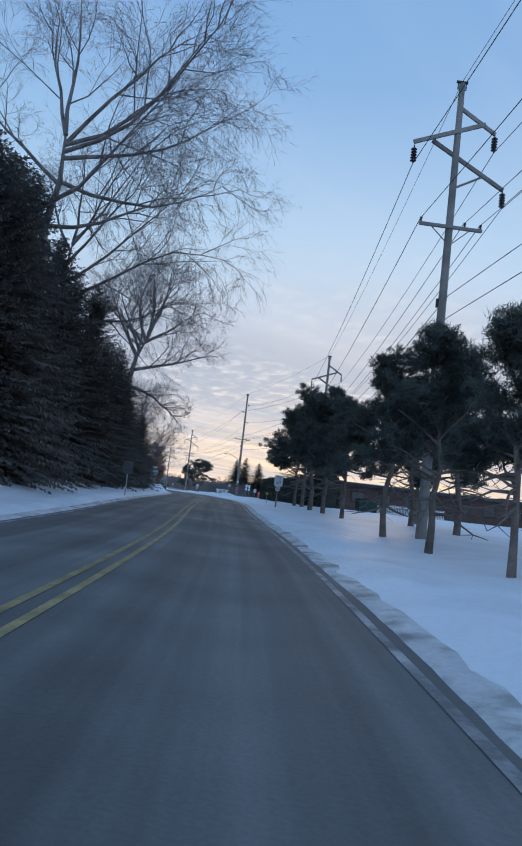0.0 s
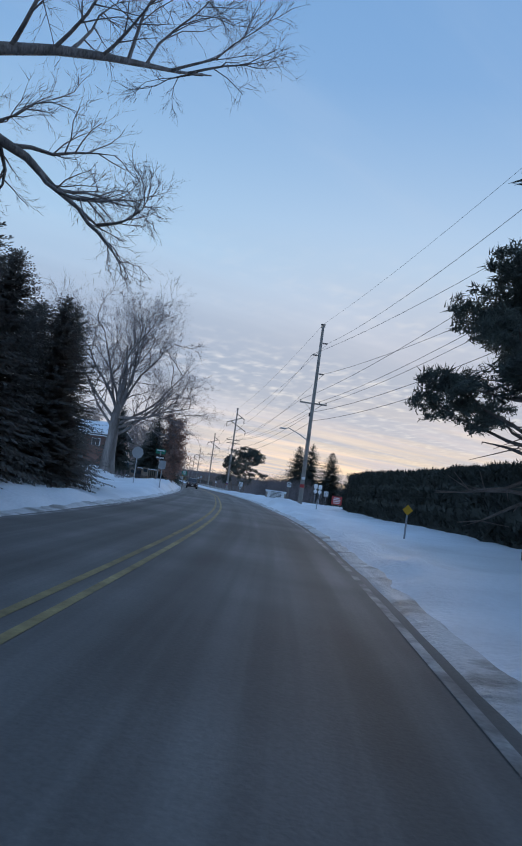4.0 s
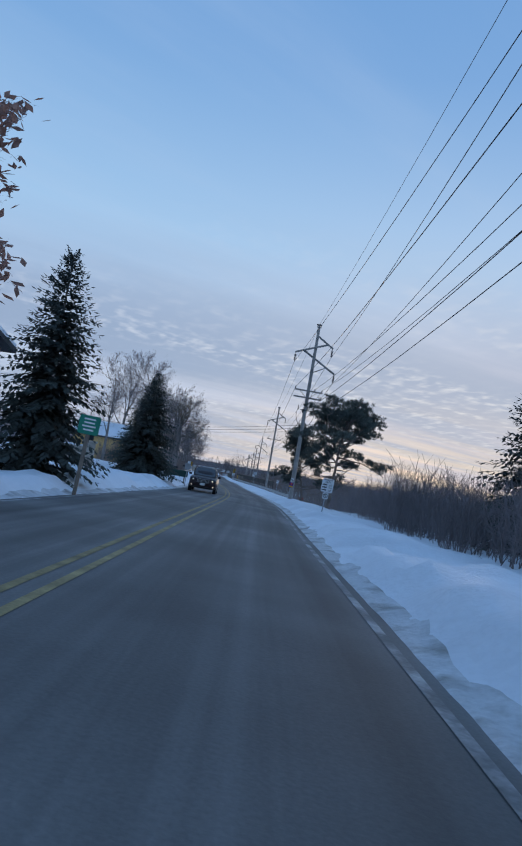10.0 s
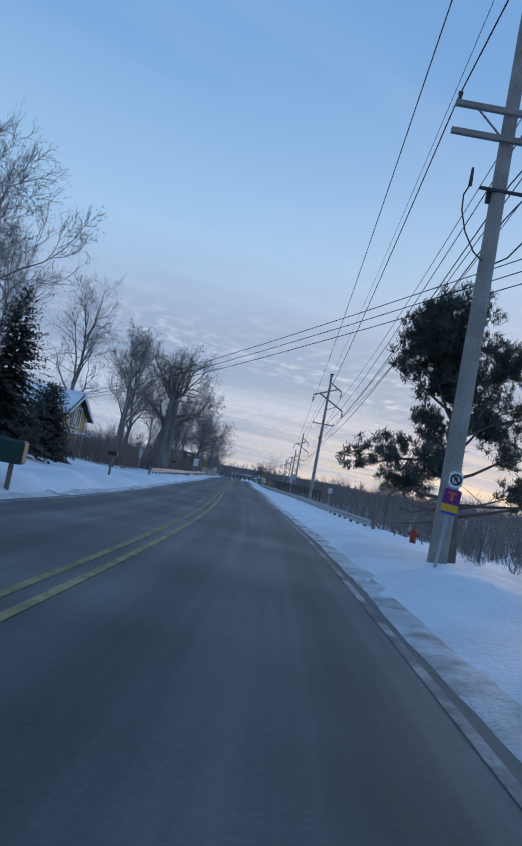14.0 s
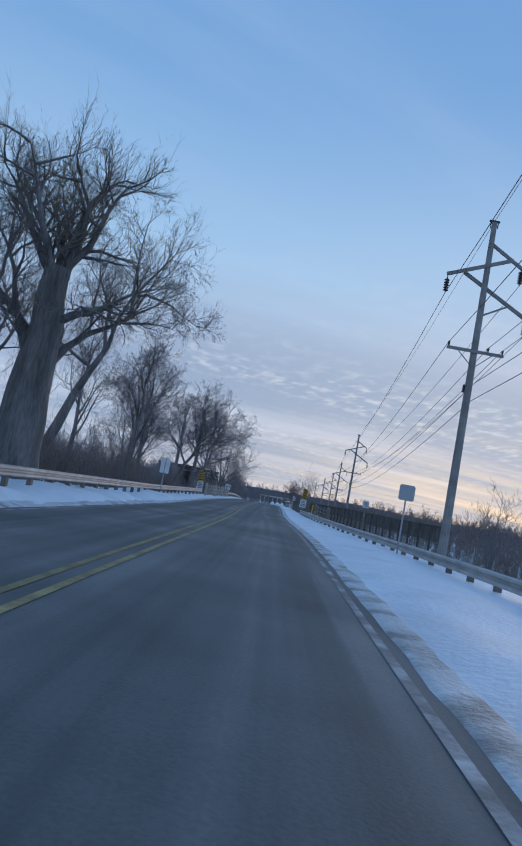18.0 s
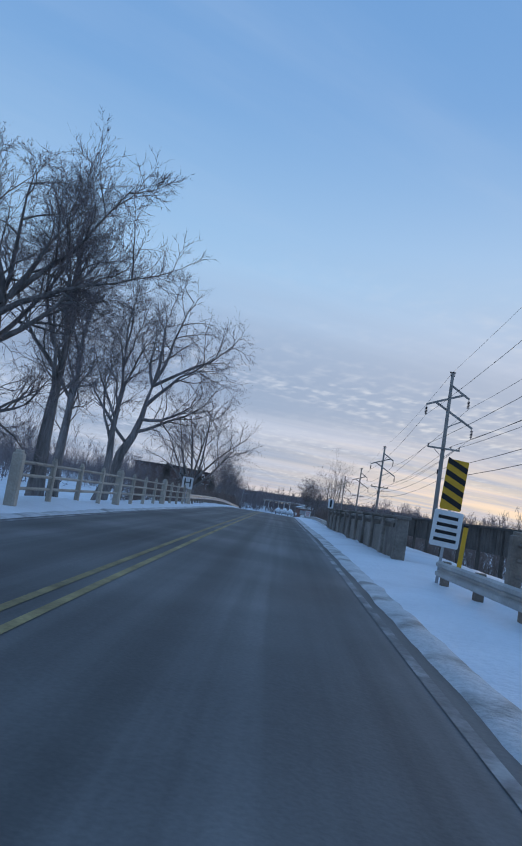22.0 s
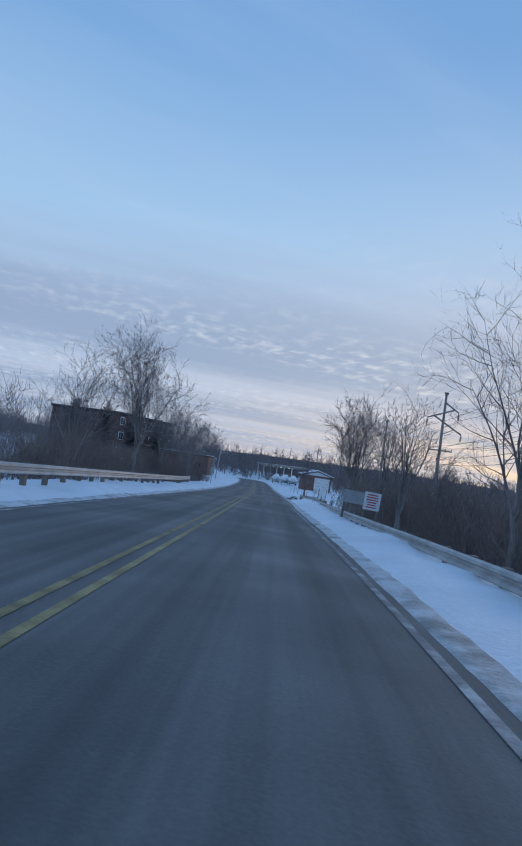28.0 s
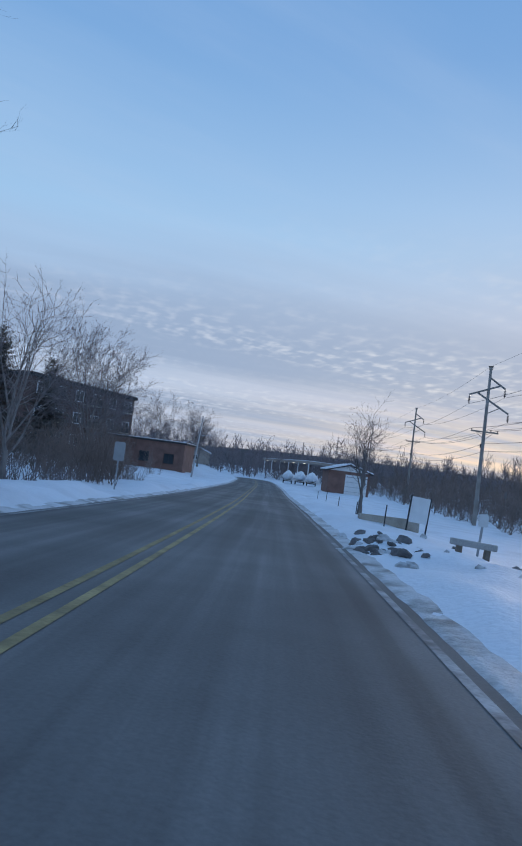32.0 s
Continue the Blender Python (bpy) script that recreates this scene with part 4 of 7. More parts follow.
def plate(w, h, z, mat, parent, name="sign_plate", label="", round_=0.04, y=0.0, x=0.0):
    bm = box((x, y, z), (w, 0.014, h))
    edges = [e for e in bm.edges if abs((e.verts[0].co - e.verts[1].co).y) > 0.005]
    bmesh.ops.bevel(bm, geom=edges, offset=min(round_, w * 0.3), segments=3, affect="EDGES")
    return part(name, bm, mat, parent, label)


def text_on(parent, text, size, x, z, mat, y=-0.014):
    cu = bpy.data.curves.new("lettering", "FONT")
    cu.body, cu.size, cu.align_x, cu.align_y, cu.extrude = text, size, "CENTER", "CENTER", 0.003
    tmp = bpy.data.objects.new("lettering", cu)
    me = bpy.data.meshes.new_from_object(tmp)
    bpy.data.objects.remove(tmp)
    me.materials.append(mat)
    me.transform(Matrix.Translation((x, y, z)) @ Matrix.Rotation(radians(90), 4, "X"))
    ob = new("lettering", me)
    ob.parent = parent
    return ob


def post_for(t, h, r=0.03, wood=False, x=0.0):
    bm = box((x, 0.065, h / 2 - 0.25), (0.1, 0.1, h + 0.5), 0.01) if wood else box((x, 0.02, h / 2 - 0.25), (0.06, 0.035, h + 0.5), 0.006)
    return part("post", bm, WOODPOST if wood else STEEL, t)


def ring(parent, r, z, mat, y=-0.014):
    tb = Tubes()
    tb.add([(math.cos(a / 16 * 6.2832) * r, y, z + math.sin(a / 16 * 6.2832) * r) for a in range(17)], [0.016] * 17, 4)
    ob = tb.make("ring", mat, parent)
    return ob


def no_parking(t, z, s=0.3):
    p = plate(s, s * 1.15, z, SIGNWHITE, t, "sign_plate", "white plate with a ring and slash")
    ring(p, s * 0.36, z, SIGNBLACK)
    text_on(p, "P", s * 0.55, 0, z, SIGNBLACK)
    part("slash", beam((-s * 0.25, -0.016, z + s * 0.25), (s * 0.25, -0.016, z - s * 0.25), 0.01, 0.03), SIGNBLACK, p)


def sign(name, p, label, turn=0.0, lean=0.0):
    return thing(name, facing(p, turn, lean), label, "sign")


t = sign("speed_limit_sign", on_ground(1.8, 52.2), "white speed limit sign reading 30 on a wooden post", lean=1)
post_for(t, 2.4, wood=True)
p = plate(0.62, 0.78, 2.02, SIGNWHITE, t)
text_on(p, "SPEED", 0.13, 0, 2.30, SIGNBLACK)
text_on(p, "LIMIT", 0.13, 0, 2.16, SIGNBLACK)
text_on(p, "30", 0.34, 0, 1.88, SIGNBLACK)
no_parking(t, 1.45, 0.32)

for x, y, h, w, ph, lab in [(-7.35, 42.1, 2.0, 0.56, 0.76, "dark weathered back of a rectangular road sign, shade put into its colour"), (-14.2, 88.5, 1.4, 0.3, 0.45, "small grey sign on a thin post in the snow"), (-12.4, 101.5, 2.0, 0.45, 0.6, "grey back of a small road sign beside the bank"), (-24.6, 178.0, 1.9, 0.45, 0.5, "grey back of a square sign on a post"), (-31.9, 249.3, 2.55, 0.58, 0.58, "grey back of a square road sign behind the guardrail"), (-42.4, 230.5, 2.0, 0.3, 0.8, "grey back of a narrow road sign behind the guardrail"), (0.6, 150.5, 2.0, 0.6, 0.75, "pale road sign on a thin post near the hedge")]:
    t = sign("road_sign", on_ground(x, y), lab)
    post_for(t, h)
    plate(w, ph, h - ph / 2, DARKBACK if "dark" in lab else SIGNBACK if "back" in lab or "grey" in lab else SIGNWHITE, t)

# back of a stop sign at the side street
t = sign("stop_sign", on_ground(-13.2, 97.0), "bare aluminium back of an octagonal sign", turn=25)
post_for(t, 2.3)
bm = bmesh.new()
add_disc(bm, (0, 0, 1.95), 0.4, 0.012, 8)
part("sign_plate", bm, SIGNBACK, t)

# street name and one way signs
t = sign("street_name_sign", on_ground(-16.4, 119.0), "green street name blades above a one way sign")
post_for(t, 3.0)
q = plate(1.0, 0.22, 2.95, SIGNGREEN, t, "name_blade", round_=0.02)
part("line_of_writing", box((0, -0.012, 2.95), (0.75, 0.006, 0.09)), SIGNWHITE, q)
plate(0.9, 0.2, 2.72, SIGNGREEN, t, "name_blade", round_=0.02, y=0.05)
q = plate(0.92, 0.32, 2.25, SIGNBLACK, t, "one_way_plate", "black one way plate with a white arrow", 0.02)
ar = box((0.05, -0.012, 2.25), (0.62, 0.006, 0.15))
part("arrow", ar, SIGNWHITE, q)
hd = bmesh.new()
vs = [hd.verts.new(v) for v in ((-0.42, -0.014, 2.25), (-0.22, -0.014, 2.38), (-0.22, -0.014, 2.12))]
hd.faces.new(vs)
part("arrow_head", hd, SIGNWHITE, q)
text_on(q, "ONE WAY", 0.11, 0.07, 2.25, SIGNBLACK, -0.018)

t = sign("no_parking_sign", on_ground(-3.6, 113.6), "small no parking sign on a wooden post in the snow")
post_for(t, 1.5, wood=True)
no_parking(t, 1.55, 0.36)
t = sign("snow_stake", on_ground(-1.2, 99.5), "short steel stake standing in the snowbank")
part("post", rod((0, 0, -0.3), (0, 0, 0.75), 0.03), STEEL, t)
t = sign("no_parking_sign", on_ground(-27.0, 245.0), "no parking sign on a steel post beyond the guardrail")
post_for(t, 2.1)
no_parking(t, 2.1, 0.42)
t = sign("no_parking_sign", on_ground(-35.9, 270.5), "no parking sign on a stout post beyond the guardrail")
post_for(t, 2.0, wood=True)
no_parking(t, 2.0, 0.42)

t = sign("red_notice_board", on_ground(1.6, 137.0) - Vector((0, 0, 0.35)), "red board with faint lines of writing in the snow", turn=4)
for x0 in (-0.5, 0.5):
    post_for(t, 1.7, wood=True, x=x0)
q = plate(1.25, 1.0, 1.2, SIGNRED, t, "board", round_=0.02)
bars(q, -0.5, 0.5, 0.8, 1.6, 4, SIGNWHITE, -0.012)
for dx, hh in ((-1.6, 0.3), (-2.1, 0.35)):
    t = sign("road_sign", on_ground(1.0 + dx, 131.5), "white rectangular sign with a shield below")
    post_for(t, 2.2)
    plate(0.4, 0.5, 1.95, SIGNWHITE, t)
    plate(0.4, 0.5, 1.4, SIGNWHITE, t, round_=0.12)
t = sign("warning_sign", on_ground(1.6, 76.0), "small yellow diamond warning sign by the hedge")
post_for(t, 1.1)
bm = box((0, 0, 1.0), (0.26, 0.012, 0.26), 0, Matrix.Rotation(radians(45), 3, "Y"))
part("sign_plate", bm, SIGNYELLOW, t)

# low marina sign with a snow-capped top
t = thing("sign_board", facing(on_ground(-5.4, 130.6) + Vector((0, 0, 0.0)), 8) @ Matrix.Scale(0.9, 4), "white sign board with a snow-covered top and brick end posts", "sign")
for x0 in (-1.15, 1.15):
    part("end_post", box((x0, 0.05, 0.35), (0.18, 0.25, 1.3), 0.02), TANWALL, t)
q = part("panel", box((0, 0, 0.55), (2.2, 0.12, 0.8), 0.02), SIGNWHITE, t)
bars(q, -0.95, 0.95, 0.28, 0.9, 4, SIGNBLACK, -0.064, 3)
part("top_panel", box((0, 0, 1.0), (2.6, 0.2, 0.16), 0.03), SIGNWHITE, t)
bars(t, -0.95, 0.95, 0.93, 1.07, 1, SIGNBLACK, -0.104, 4)
part("snow_cap", box((0, 0, 1.12), (2.7, 0.34, 0.1), 0.045), SNOW, t)

t = sign("direction_sign", on_ground(-18.1, 142.9), "green direction sign with white writing on a wooden post", lean=2)
post_for(t, 2.2, wood=True)
q = plate(0.62, 0.55, 2.1, SIGNGREEN, t, round_=0.03)
bars(q, -0.24, 0.24, 1.9, 2.32, 4, SIGNWHITE, -0.011, 7)

t = sign("weight_limit_sign", on_ground(-12.4, 161.2) - Vector((0, 0, 0.28)), "white weight limit sign above a small parking plate", lean=3)
post_for(t, 1.9)
q = plate(0.62, 0.72, 1.85, SIGNWHITE, t)
text_on(q, "WEIGHT", 0.12, 0, 2.13, SIGNBLACK)
text_on(q, "LIMIT", 0.12, 0, 2.02, SIGNBLACK)
for z, word in ((1.87, "22T"), (1.73, "40T"), (1.59, "38T")):
    text_on(q, word, 0.12, 0.17, z, SIGNBLACK)
    truck = box((-0.12, -0.011, z + 0.01), (0.18, 0.006, 0.06))
    add_box(truck, (-0.24, -0.011, z), (0.05, 0.006, 0.045))
    part("truck_shape", truck, SIGNBLACK, q)
no_parking(t, 1.3, 0.3)

t = sign("bus_stop_sign", on_ground(-17.25, 184.9), "small bus stop sign in purple, yellow and blue on a post", lean=4)
post_for(t, 1.7)
no_parking(t, 1.72, 0.27)
BUSPURPLE = material("purple_sign_sheet", (0.16, 0.03, 0.16), 0.5, 0.08, 3, 30, 0)
BUSBLUE = material("blue_sign_sheet", (0.04, 0.10, 0.35), 0.5, 0.08, 3, 30, 0)
q = plate(0.34, 0.5, 1.28, BUSBLUE, t)
part("top_field", box((0, -0.010, 1.38), (0.33, 0.006, 0.27)), BUSPURPLE, q)
part("middle_field", box((0, -0.010, 1.16), (0.33, 0.006, 0.14)), SIGNYELLOW, q)
part("letter_bar", box((0, -0.015, 1.45), (0.17, 0.006, 0.04)), SIGNORANGE, q)
part("letter_bar", box((0, -0.015, 1.37), (0.05, 0.006, 0.14)), SIGNORANGE, q)

# pair of narrow white plates by the left guardrail
t = sign("route_sign", on_ground(-48.9, 266.5), "two narrow white plates side by side on a steel post")
post_for(t, 2.5)
for x0 in (-0.17, 0.17):
    plate(0.27, 1.0, 1.95, SIGNWHITE, t, round_=0.02, x=x0)


def object_marker(x, y, top, flip=1):
    t = sign("object_marker", on_ground(x, y), "yellow and black striped marker above a small white plate", lean=3)
    b = t.matrix_world.translation.z
    h = top - b
    post_for(t, h)
    q = plate(0.44, 1.05, h - 0.53, SIGNYELLOW, t, round_=0.02)
    for k in range(4):
        z = h - 0.93 + 0.25 * k
        bm = bmesh.new()
        vs = [bm.verts.new(v) for v in ((-0.215, -0.012, z - 0.09 * flip), (0.215, -0.012, z + 0.09 * flip), (0.215, -0.012, z + 0.09 * flip + 0.12), (-0.215, -0.012, z - 0.09 * flip + 0.12))]
        bm.faces.new(vs)
        part("stripe", bm, SIGNBLACK, q)
    q = plate(0.6, 0.75, h - 1.45, SIGNWHITE, t, round_=0.02)
    bars(q, -0.25, 0.25, h - 1.76, h - 1.14, 4, SIGNBLACK, -0.011, 5)


object_marker(-54.7, 289.4, 2.65)
object_marker(-44.75, 292.3, 2.75, -1)

for x, y, top, w, ph, lab in [(-62.6, 322.9, 2.2, 0.75, 0.8, "white square sign with a large dark letter at the bridge end"), (-52.9, 324.6, 2.25, 0.36, 0.62, "narrow white sign with a dark upright bar"), (-57.5, 352.0, 1.55, 0.40, 0.54, "white sign with two lines of writing in the brush")]:
    g = on_ground(x, y)
    t = sign("road_sign", g, lab, lean=5 if "brush" in lab else 0)
    h = top - g.z
    post_for(t, h)
    q = plate(w, ph, h - ph / 2, SIGNWHITE, t, round_=0.03)
    if "letter" in lab:
        text_on(q, "H", 0.8, 0, h - ph / 2, SIGNBLACK, -0.011)
    elif "upright" in lab:
        part("dark_bar", box((0, -0.010, h - ph / 2), (0.12, 0.006, ph * 0.78)), SIGNBLACK, q)
    else:
        bars(q, -w * 0.4, w * 0.4, h - ph * 0.85, h - ph * 0.15, 2, SIGNBLACK, -0.011, 2)
t = thing("marker_post", facing(on_ground(-44.35, 295.6), 0, 3), "short yellow marker post at the end of the guardrail", "post")
part("post", box((0, 0, 0.45), (0.11, 0.05, 1.5), 0.01), SIGNYELLOW, t)
part("cap", box((0, 0, 1.22), (0.13, 0.07, 0.05), 0.01), SIGNBLACK, t)


# ---- guardrails ----
def guardrail(name, label, stations, height=0.72, posts=True, mat=None):
    """A W-shaped beam along (y, d) stations with posts below."""
    t = thing(name, Matrix.Translation((0, 0, 0)), label, "guardrail")
    ys = np.arange(stations[0][0], stations[-1][0] + 0.01, 2.0)
    prof = [(-0.01, 0.155), (0.045, 0.12), (0.045, 0.06), (-0.03, 0.02), (-0.03, -0.02), (0.045, -0.06), (0.045, -0.12), (-0.01, -0.155), (-0.02, -0.155), (-0.055, 0.0), (-0.02, 0.155)]
    v, f = [], []
    inner = -1 if stations[0][1] > 0 else 1
    n = len(prof)
    for y in ys:
        d = float(np.interp(y, [s[0] for s in stations], [s[1] for s in stations]))
        p = spot(y, d)
        z = max(p.z, float(road_z(y)) - 0.1)
        h = heading(y)
        for a, b in prof:
            o = a * inner
            v.append((p.x + o * math.cos(h), p.y - o * math.sin(h), float(road_z(y)) + height + b - 0.16))
    for i in range(len(ys) - 1):
        for j in range(n):
            f.append((i * n + j, i * n + (j + 1) % n, (i + 1) * n + (j + 1) % n, (i + 1) * n + j))
    f += [tuple(range(n)), tuple(range((len(ys) - 1) * n, len(ys) * n))]
    mesh_object("rail_beam", v, f, mat or RAILSTEEL, t)
    first = None
    for y in ys:
        d = float(np.interp(y, [s[0] for s in stations], [s[1] for s in stations])) - inner * 0.16
        p = spot(y, d)
        zt = float(road_z(y)) + height
        if first is None:
            first = part("post", box((0, 0, -0.75), (0.15, 0.2, 1.5), 0.01), WOODPOST, t)
            o = first
        else:
            o = new("post", first.data)
            o.parent = t
        o.matrix_local = Matrix.Translation((p.x, p.y, zt)) @ Matrix.Rotation(-heading(y), 4, "Z")
    return t


guardrail("guardrail", "weathered steel guardrail on wooden posts beside the road", [(222, -5.6), (280, -5.2), (291.6, -4.7)])
guardrail("guardrail", "weathered steel guardrail half sunk in snow", [(206, 7.6), (240, 7.2), (270, 6.4), (292, 5.2)], 0.46)
guardrail("guardrail", "weathered steel guardrail past the bridge", [(325.5, -4.7), (360, -5.2), (410, -5.6), (425, -6.4)])
guardrail("guardrail", "low steel guardrail along the brush", [(326, 5.2), (360, 5.5), (412, 5.8), (422, 7.0)], 0.40)


# ---- bridge ----
def bridge_railing(name, d, y0, y1, label, pitch, height, mat):
    t = thing(name, Matrix(), label, "railing")
    ys = np.arange(y0, y1 + 0.01, pitch)
    first = None
    for k, y in enumerate(ys):
        p = spot(y, d)
        z = float(road_z(y))
        if first is None:
            bm = box((0, 0, height / 2 - 0.2), (0.14, 0.16, height + 0.4), 0.025)
            add_box(bm, (0.0, 0.0, height + 0.02), (0.10, 0.10, 0.1), 0.02)
            first = o = part("post", bm, mat, t)
        else:
            o = new("post", first.data)
            o.parent = t
        o.matrix_local = Matrix.Translation((p.x, p.y, z)) @ Matrix.Rotation(-heading(y), 4, "Z") @ Matrix.Diagonal((1.9 if k % 4 == 0 else 1, 1.8 if k % 4 == 0 else 1, 1.05 if k % 4 == 0 else 1, 1))
    for zz in (height * 0.35, height * 0.62, height * 0.88):
        tb = Tubes()
        pts = []
        for y in np.arange(y0, y1 + 0.01, pitch):
            p = spot(y, d)
            pts.append((p.x, p.y, float(road_z(y)) + zz))
        tb.add(pts, [0.042] * len(pts), 4)
        tb.make("rail", mat, t, smooth=False)
    return t


bridge_railing("bridge_railing", -4.6, 292.1, 324.6, "tan concrete bridge railing with posts and three rails", 2.7, 1.25, CONCRETE)
bridge_railing("path_fence", 6.6, 276.0, 292.0, "grey wooden three-rail fence along the path", 4.0, 1.15, WOODPOST)


def bridge_parapet(d, y0, y1, bays, label):
    """Posts with a solid concrete panel between each pair, a coping on top and an open slot below it."""
    t = thing("bridge_parapet", Matrix(), label, "parapet")
    panel = None
    pitch = (y1 - y0) / bays
    for k in range(bays + 1):
        y = y0 + pitch * k
        p = spot(y, d)
        z = float(road_z(y))
        turn = Matrix.Rotation(-heading(y), 4, "Z")
        if panel is None:
            bm = box((0, 0, 0.42), (0.34, 0.36, 1.5), 0.03)
            add_box(bm, (0, 0, 1.21), (0.42, 0.44, 0.1), 0.025)
            post = o = part("post", bm, PARAPET, t)
            panel = q = part("panel", box((0, pitch / 2, 0.36), (0.16, pitch - 0.38, 1.1), 0.03), PARAPET, t)
            coping = c = part("coping", box((0, pitch / 2, 1.10), (0.24, pitch - 0.37, 0.12), 0.03), PARAPET, t)
        else:
            o, q, c = new("post", post.data), new("panel", panel.data) if k < bays else None, new("coping", coping.data) if k < bays else None
        for piece in (o, q, c):
            if piece:
                piece.parent = t
                piece.matrix_local = Matrix.Translation((p.x, p.y, z)) @ turn


PARAPET = material("stained_parapet_concrete", (0.24, 0.21, 0.185), 0.9, 0.3, 0.9, 14, 0.5, 0.01, second=(0.13, 0.115, 0.10), mixscale=1.1, lo=0.45, hi=0.7)
bridge_parapet(5.3, 297.4, 323.8, 10, "stained grey-brown concrete bridge parapet with posts and solid panels")


def screen_fence(y0, y1, d0, d1, height, label):
    t = thing("screen_fence", Matrix(), label, "fence")
    n = max(2, int((y1 - y0) / 2.2))
    for k in range(n):
        ya, yb = y0 + (y1 - y0) * k / n, y0 + (y1 - y0) * (k + 1) / n
        a, b = spot(ya, d0 + (d1 - d0) * k / n), spot(yb, d0 + (d1 - d0) * (k + 1) / n)
        za, zb = float(road_z(ya)) + 0.35, float(road_z(yb)) + 0.35
        part("post", box((a.x, a.y, za + height / 2 - 0.4), (0.14, 0.14, height + 0.9), 0.015), DARKWOOD, t)
        m = 7
        for j in range(m):
            q = a.lerp(b, (j + 0.5) / m)
            w = (b - a).length / m * 0.86
            part("board", box((q.x, q.y, za + height / 2 + 0.1), (0.03, w, height - 0.1), 0, Matrix.Rotation(-math.atan2(b.x - a.x, b.y - a.y), 3, "Z")), DARKWOOD, t)
        c = beam((a.x, a.y, za + height + 0.08), (b.x, b.y, zb + height + 0.08), 0.12, 0.08)
        part("cap_rail", c, DARKWOOD, t)


screen_fence(264, 327, 11.8, 7.8, 0.95, "dark weathered board fence on the far side of the path")

# chain-link fence below the verge
t = thing("chain_fence", Matrix(), "rusty wire fence with steel posts below the verge", "fence")
for k in range(17):
    p = spot(246 + 3.2 * k, 14.5 - 0.12 * k)
    part("post", rod((p.x, p.y, p.z - 0.2), (p.x, p.y, p.z + 2.3), 0.04, n=6), STEEL, t)
tb = Tubes()
for k in range(0, 51 * 5):
    y = 246 + k * 0.2
    p = spot(y, 14.5 - 0.0375 * (y - 246))
    q = spot(y + 1.6, 14.5 - 0.0375 * (y + 1.6 - 246))
    tb.add([p, q + Vector((0, 0, 2.2))], [0.006, 0.006], 3)
    tb.add([p + Vector((0, 0, 2.2)), q], [0.006, 0.006], 3)
tb.make("wire_mesh", BARK, t)


# ---- trees and brush, from the start of the drive to its end ----
GROUPS = random.Random(11)
# tall dark conifers on the bank
con = [(-13.4, 24, 13.5, 4.3), (-13.6, 31, 15.0, 4.5), (-13.4, 37, 15.5, 4.6)]
y = 18.0
while y < 84:
    con.append((-13.4 + GROUPS.uniform(-0.7, 0.7), y, float(np.interp(y, [18, 36, 50, 70, 92], [11.5, 14.2, 13.0, 10.0, 7.0])) * GROUPS.uniform(0.86, 1.08), float(np.interp(y, [18, 60, 86], [4.4, 4.1, 2.4])) * GROUPS.uniform(0.9, 1.1)))
    y += GROUPS.uniform(3.2, 4.4)
    if len(con) % 3 == 0:
        con.append((-17.4, y, float(np.interp(y, [18, 40, 60, 92], [13.5, 15.0, 12.5, 8])), 4.3))
for k, (x, y, h, r) in enumerate(con[:3]):
    spruce("conifer", seen_from(x, y), "tall dark dense conifer on the snowbank", 40 + k, h, r, CEDAR, 0.12, 0.0, 1.35, "tree", 0.62, 0.45)
source = [o for o in scene.objects if o.name.startswith("conifer") and o.parent is None]
for k, (x, y, h, r) in enumerate(con[3:]):
    o = copy_thing(source[k % 3], Matrix.Translation(on_ground(x, y)) @ Matrix.Rotation(k * 1.7, 4, "Z"))
    h0, r0 = con[k % 3][2], con[k % 3][3]
    o.scale = (r / r0, r / r0, h / h0)

bare_tree("cottonwood", seen_from(-13.9, 38), "huge bare cottonwood leaning over the road", 3, 29, 12, 0.62, lean=(1.3, 0), limbs=[(0.97, 85, 26, 13), (0.93, 72, -4, 11.5), (0.97, 110, 48, 11), (0.86, 62, -12, 10.5), (1.0, -60, 55, 10), (1.0, 0, 72, 10), (0.72, 78, 6, 9), (0.85, 270, 30, 9), (0.95, 96, 10, 12), (0.8, 100, 25, 10)], droop=0.10, twigs=8)
bare_tree("cottonwood", seen_from(-14.6, 48), "bare cottonwood with a heavy limb arching over the road", 13, 25, 10, 0.45, lean=(0.4, 0), limbs=[(0.72, 88, 30, 12.5, -0.10), (0.8, 92, 38, 11, -0.02), (0.9, 80, 55, 10), (1.0, 95, 62, 9), (0.62, 84, 12, 9.5, -0.05), (1.0, 0, 75, 8), (0.95, -60, 55, 8), (0.85, 270, 40, 7), (0.98, 110, 30, 9, -0.04)], droop=0.13, twigs=8)
bare_tree("cottonwood", seen_from(-15.5, 68), "bare leaning cottonwood with one long level limb", 4, 22.5, 9, 0.72, lean=(3.7, 0), bole=0.6, limbs=[(0.76, 88, 12, 8.6, 0.03), (0.64, 90, 4, 5.6, -0.10), (0.97, 84, 38, 7.0, 0.06), (1.0, 70, 58, 8.2), (1.0, 20, 74, 9.0), (0.98, -60, 66, 8.6), (0.95, 280, 50, 8), (0.86, 265, 38, 7.5), (0.8, 10, 40, 7), (0.9, 180, 45, 7), (1.0, 110, 80, 8.5)], droop=0.03, twigs=9, heavy=0.24)
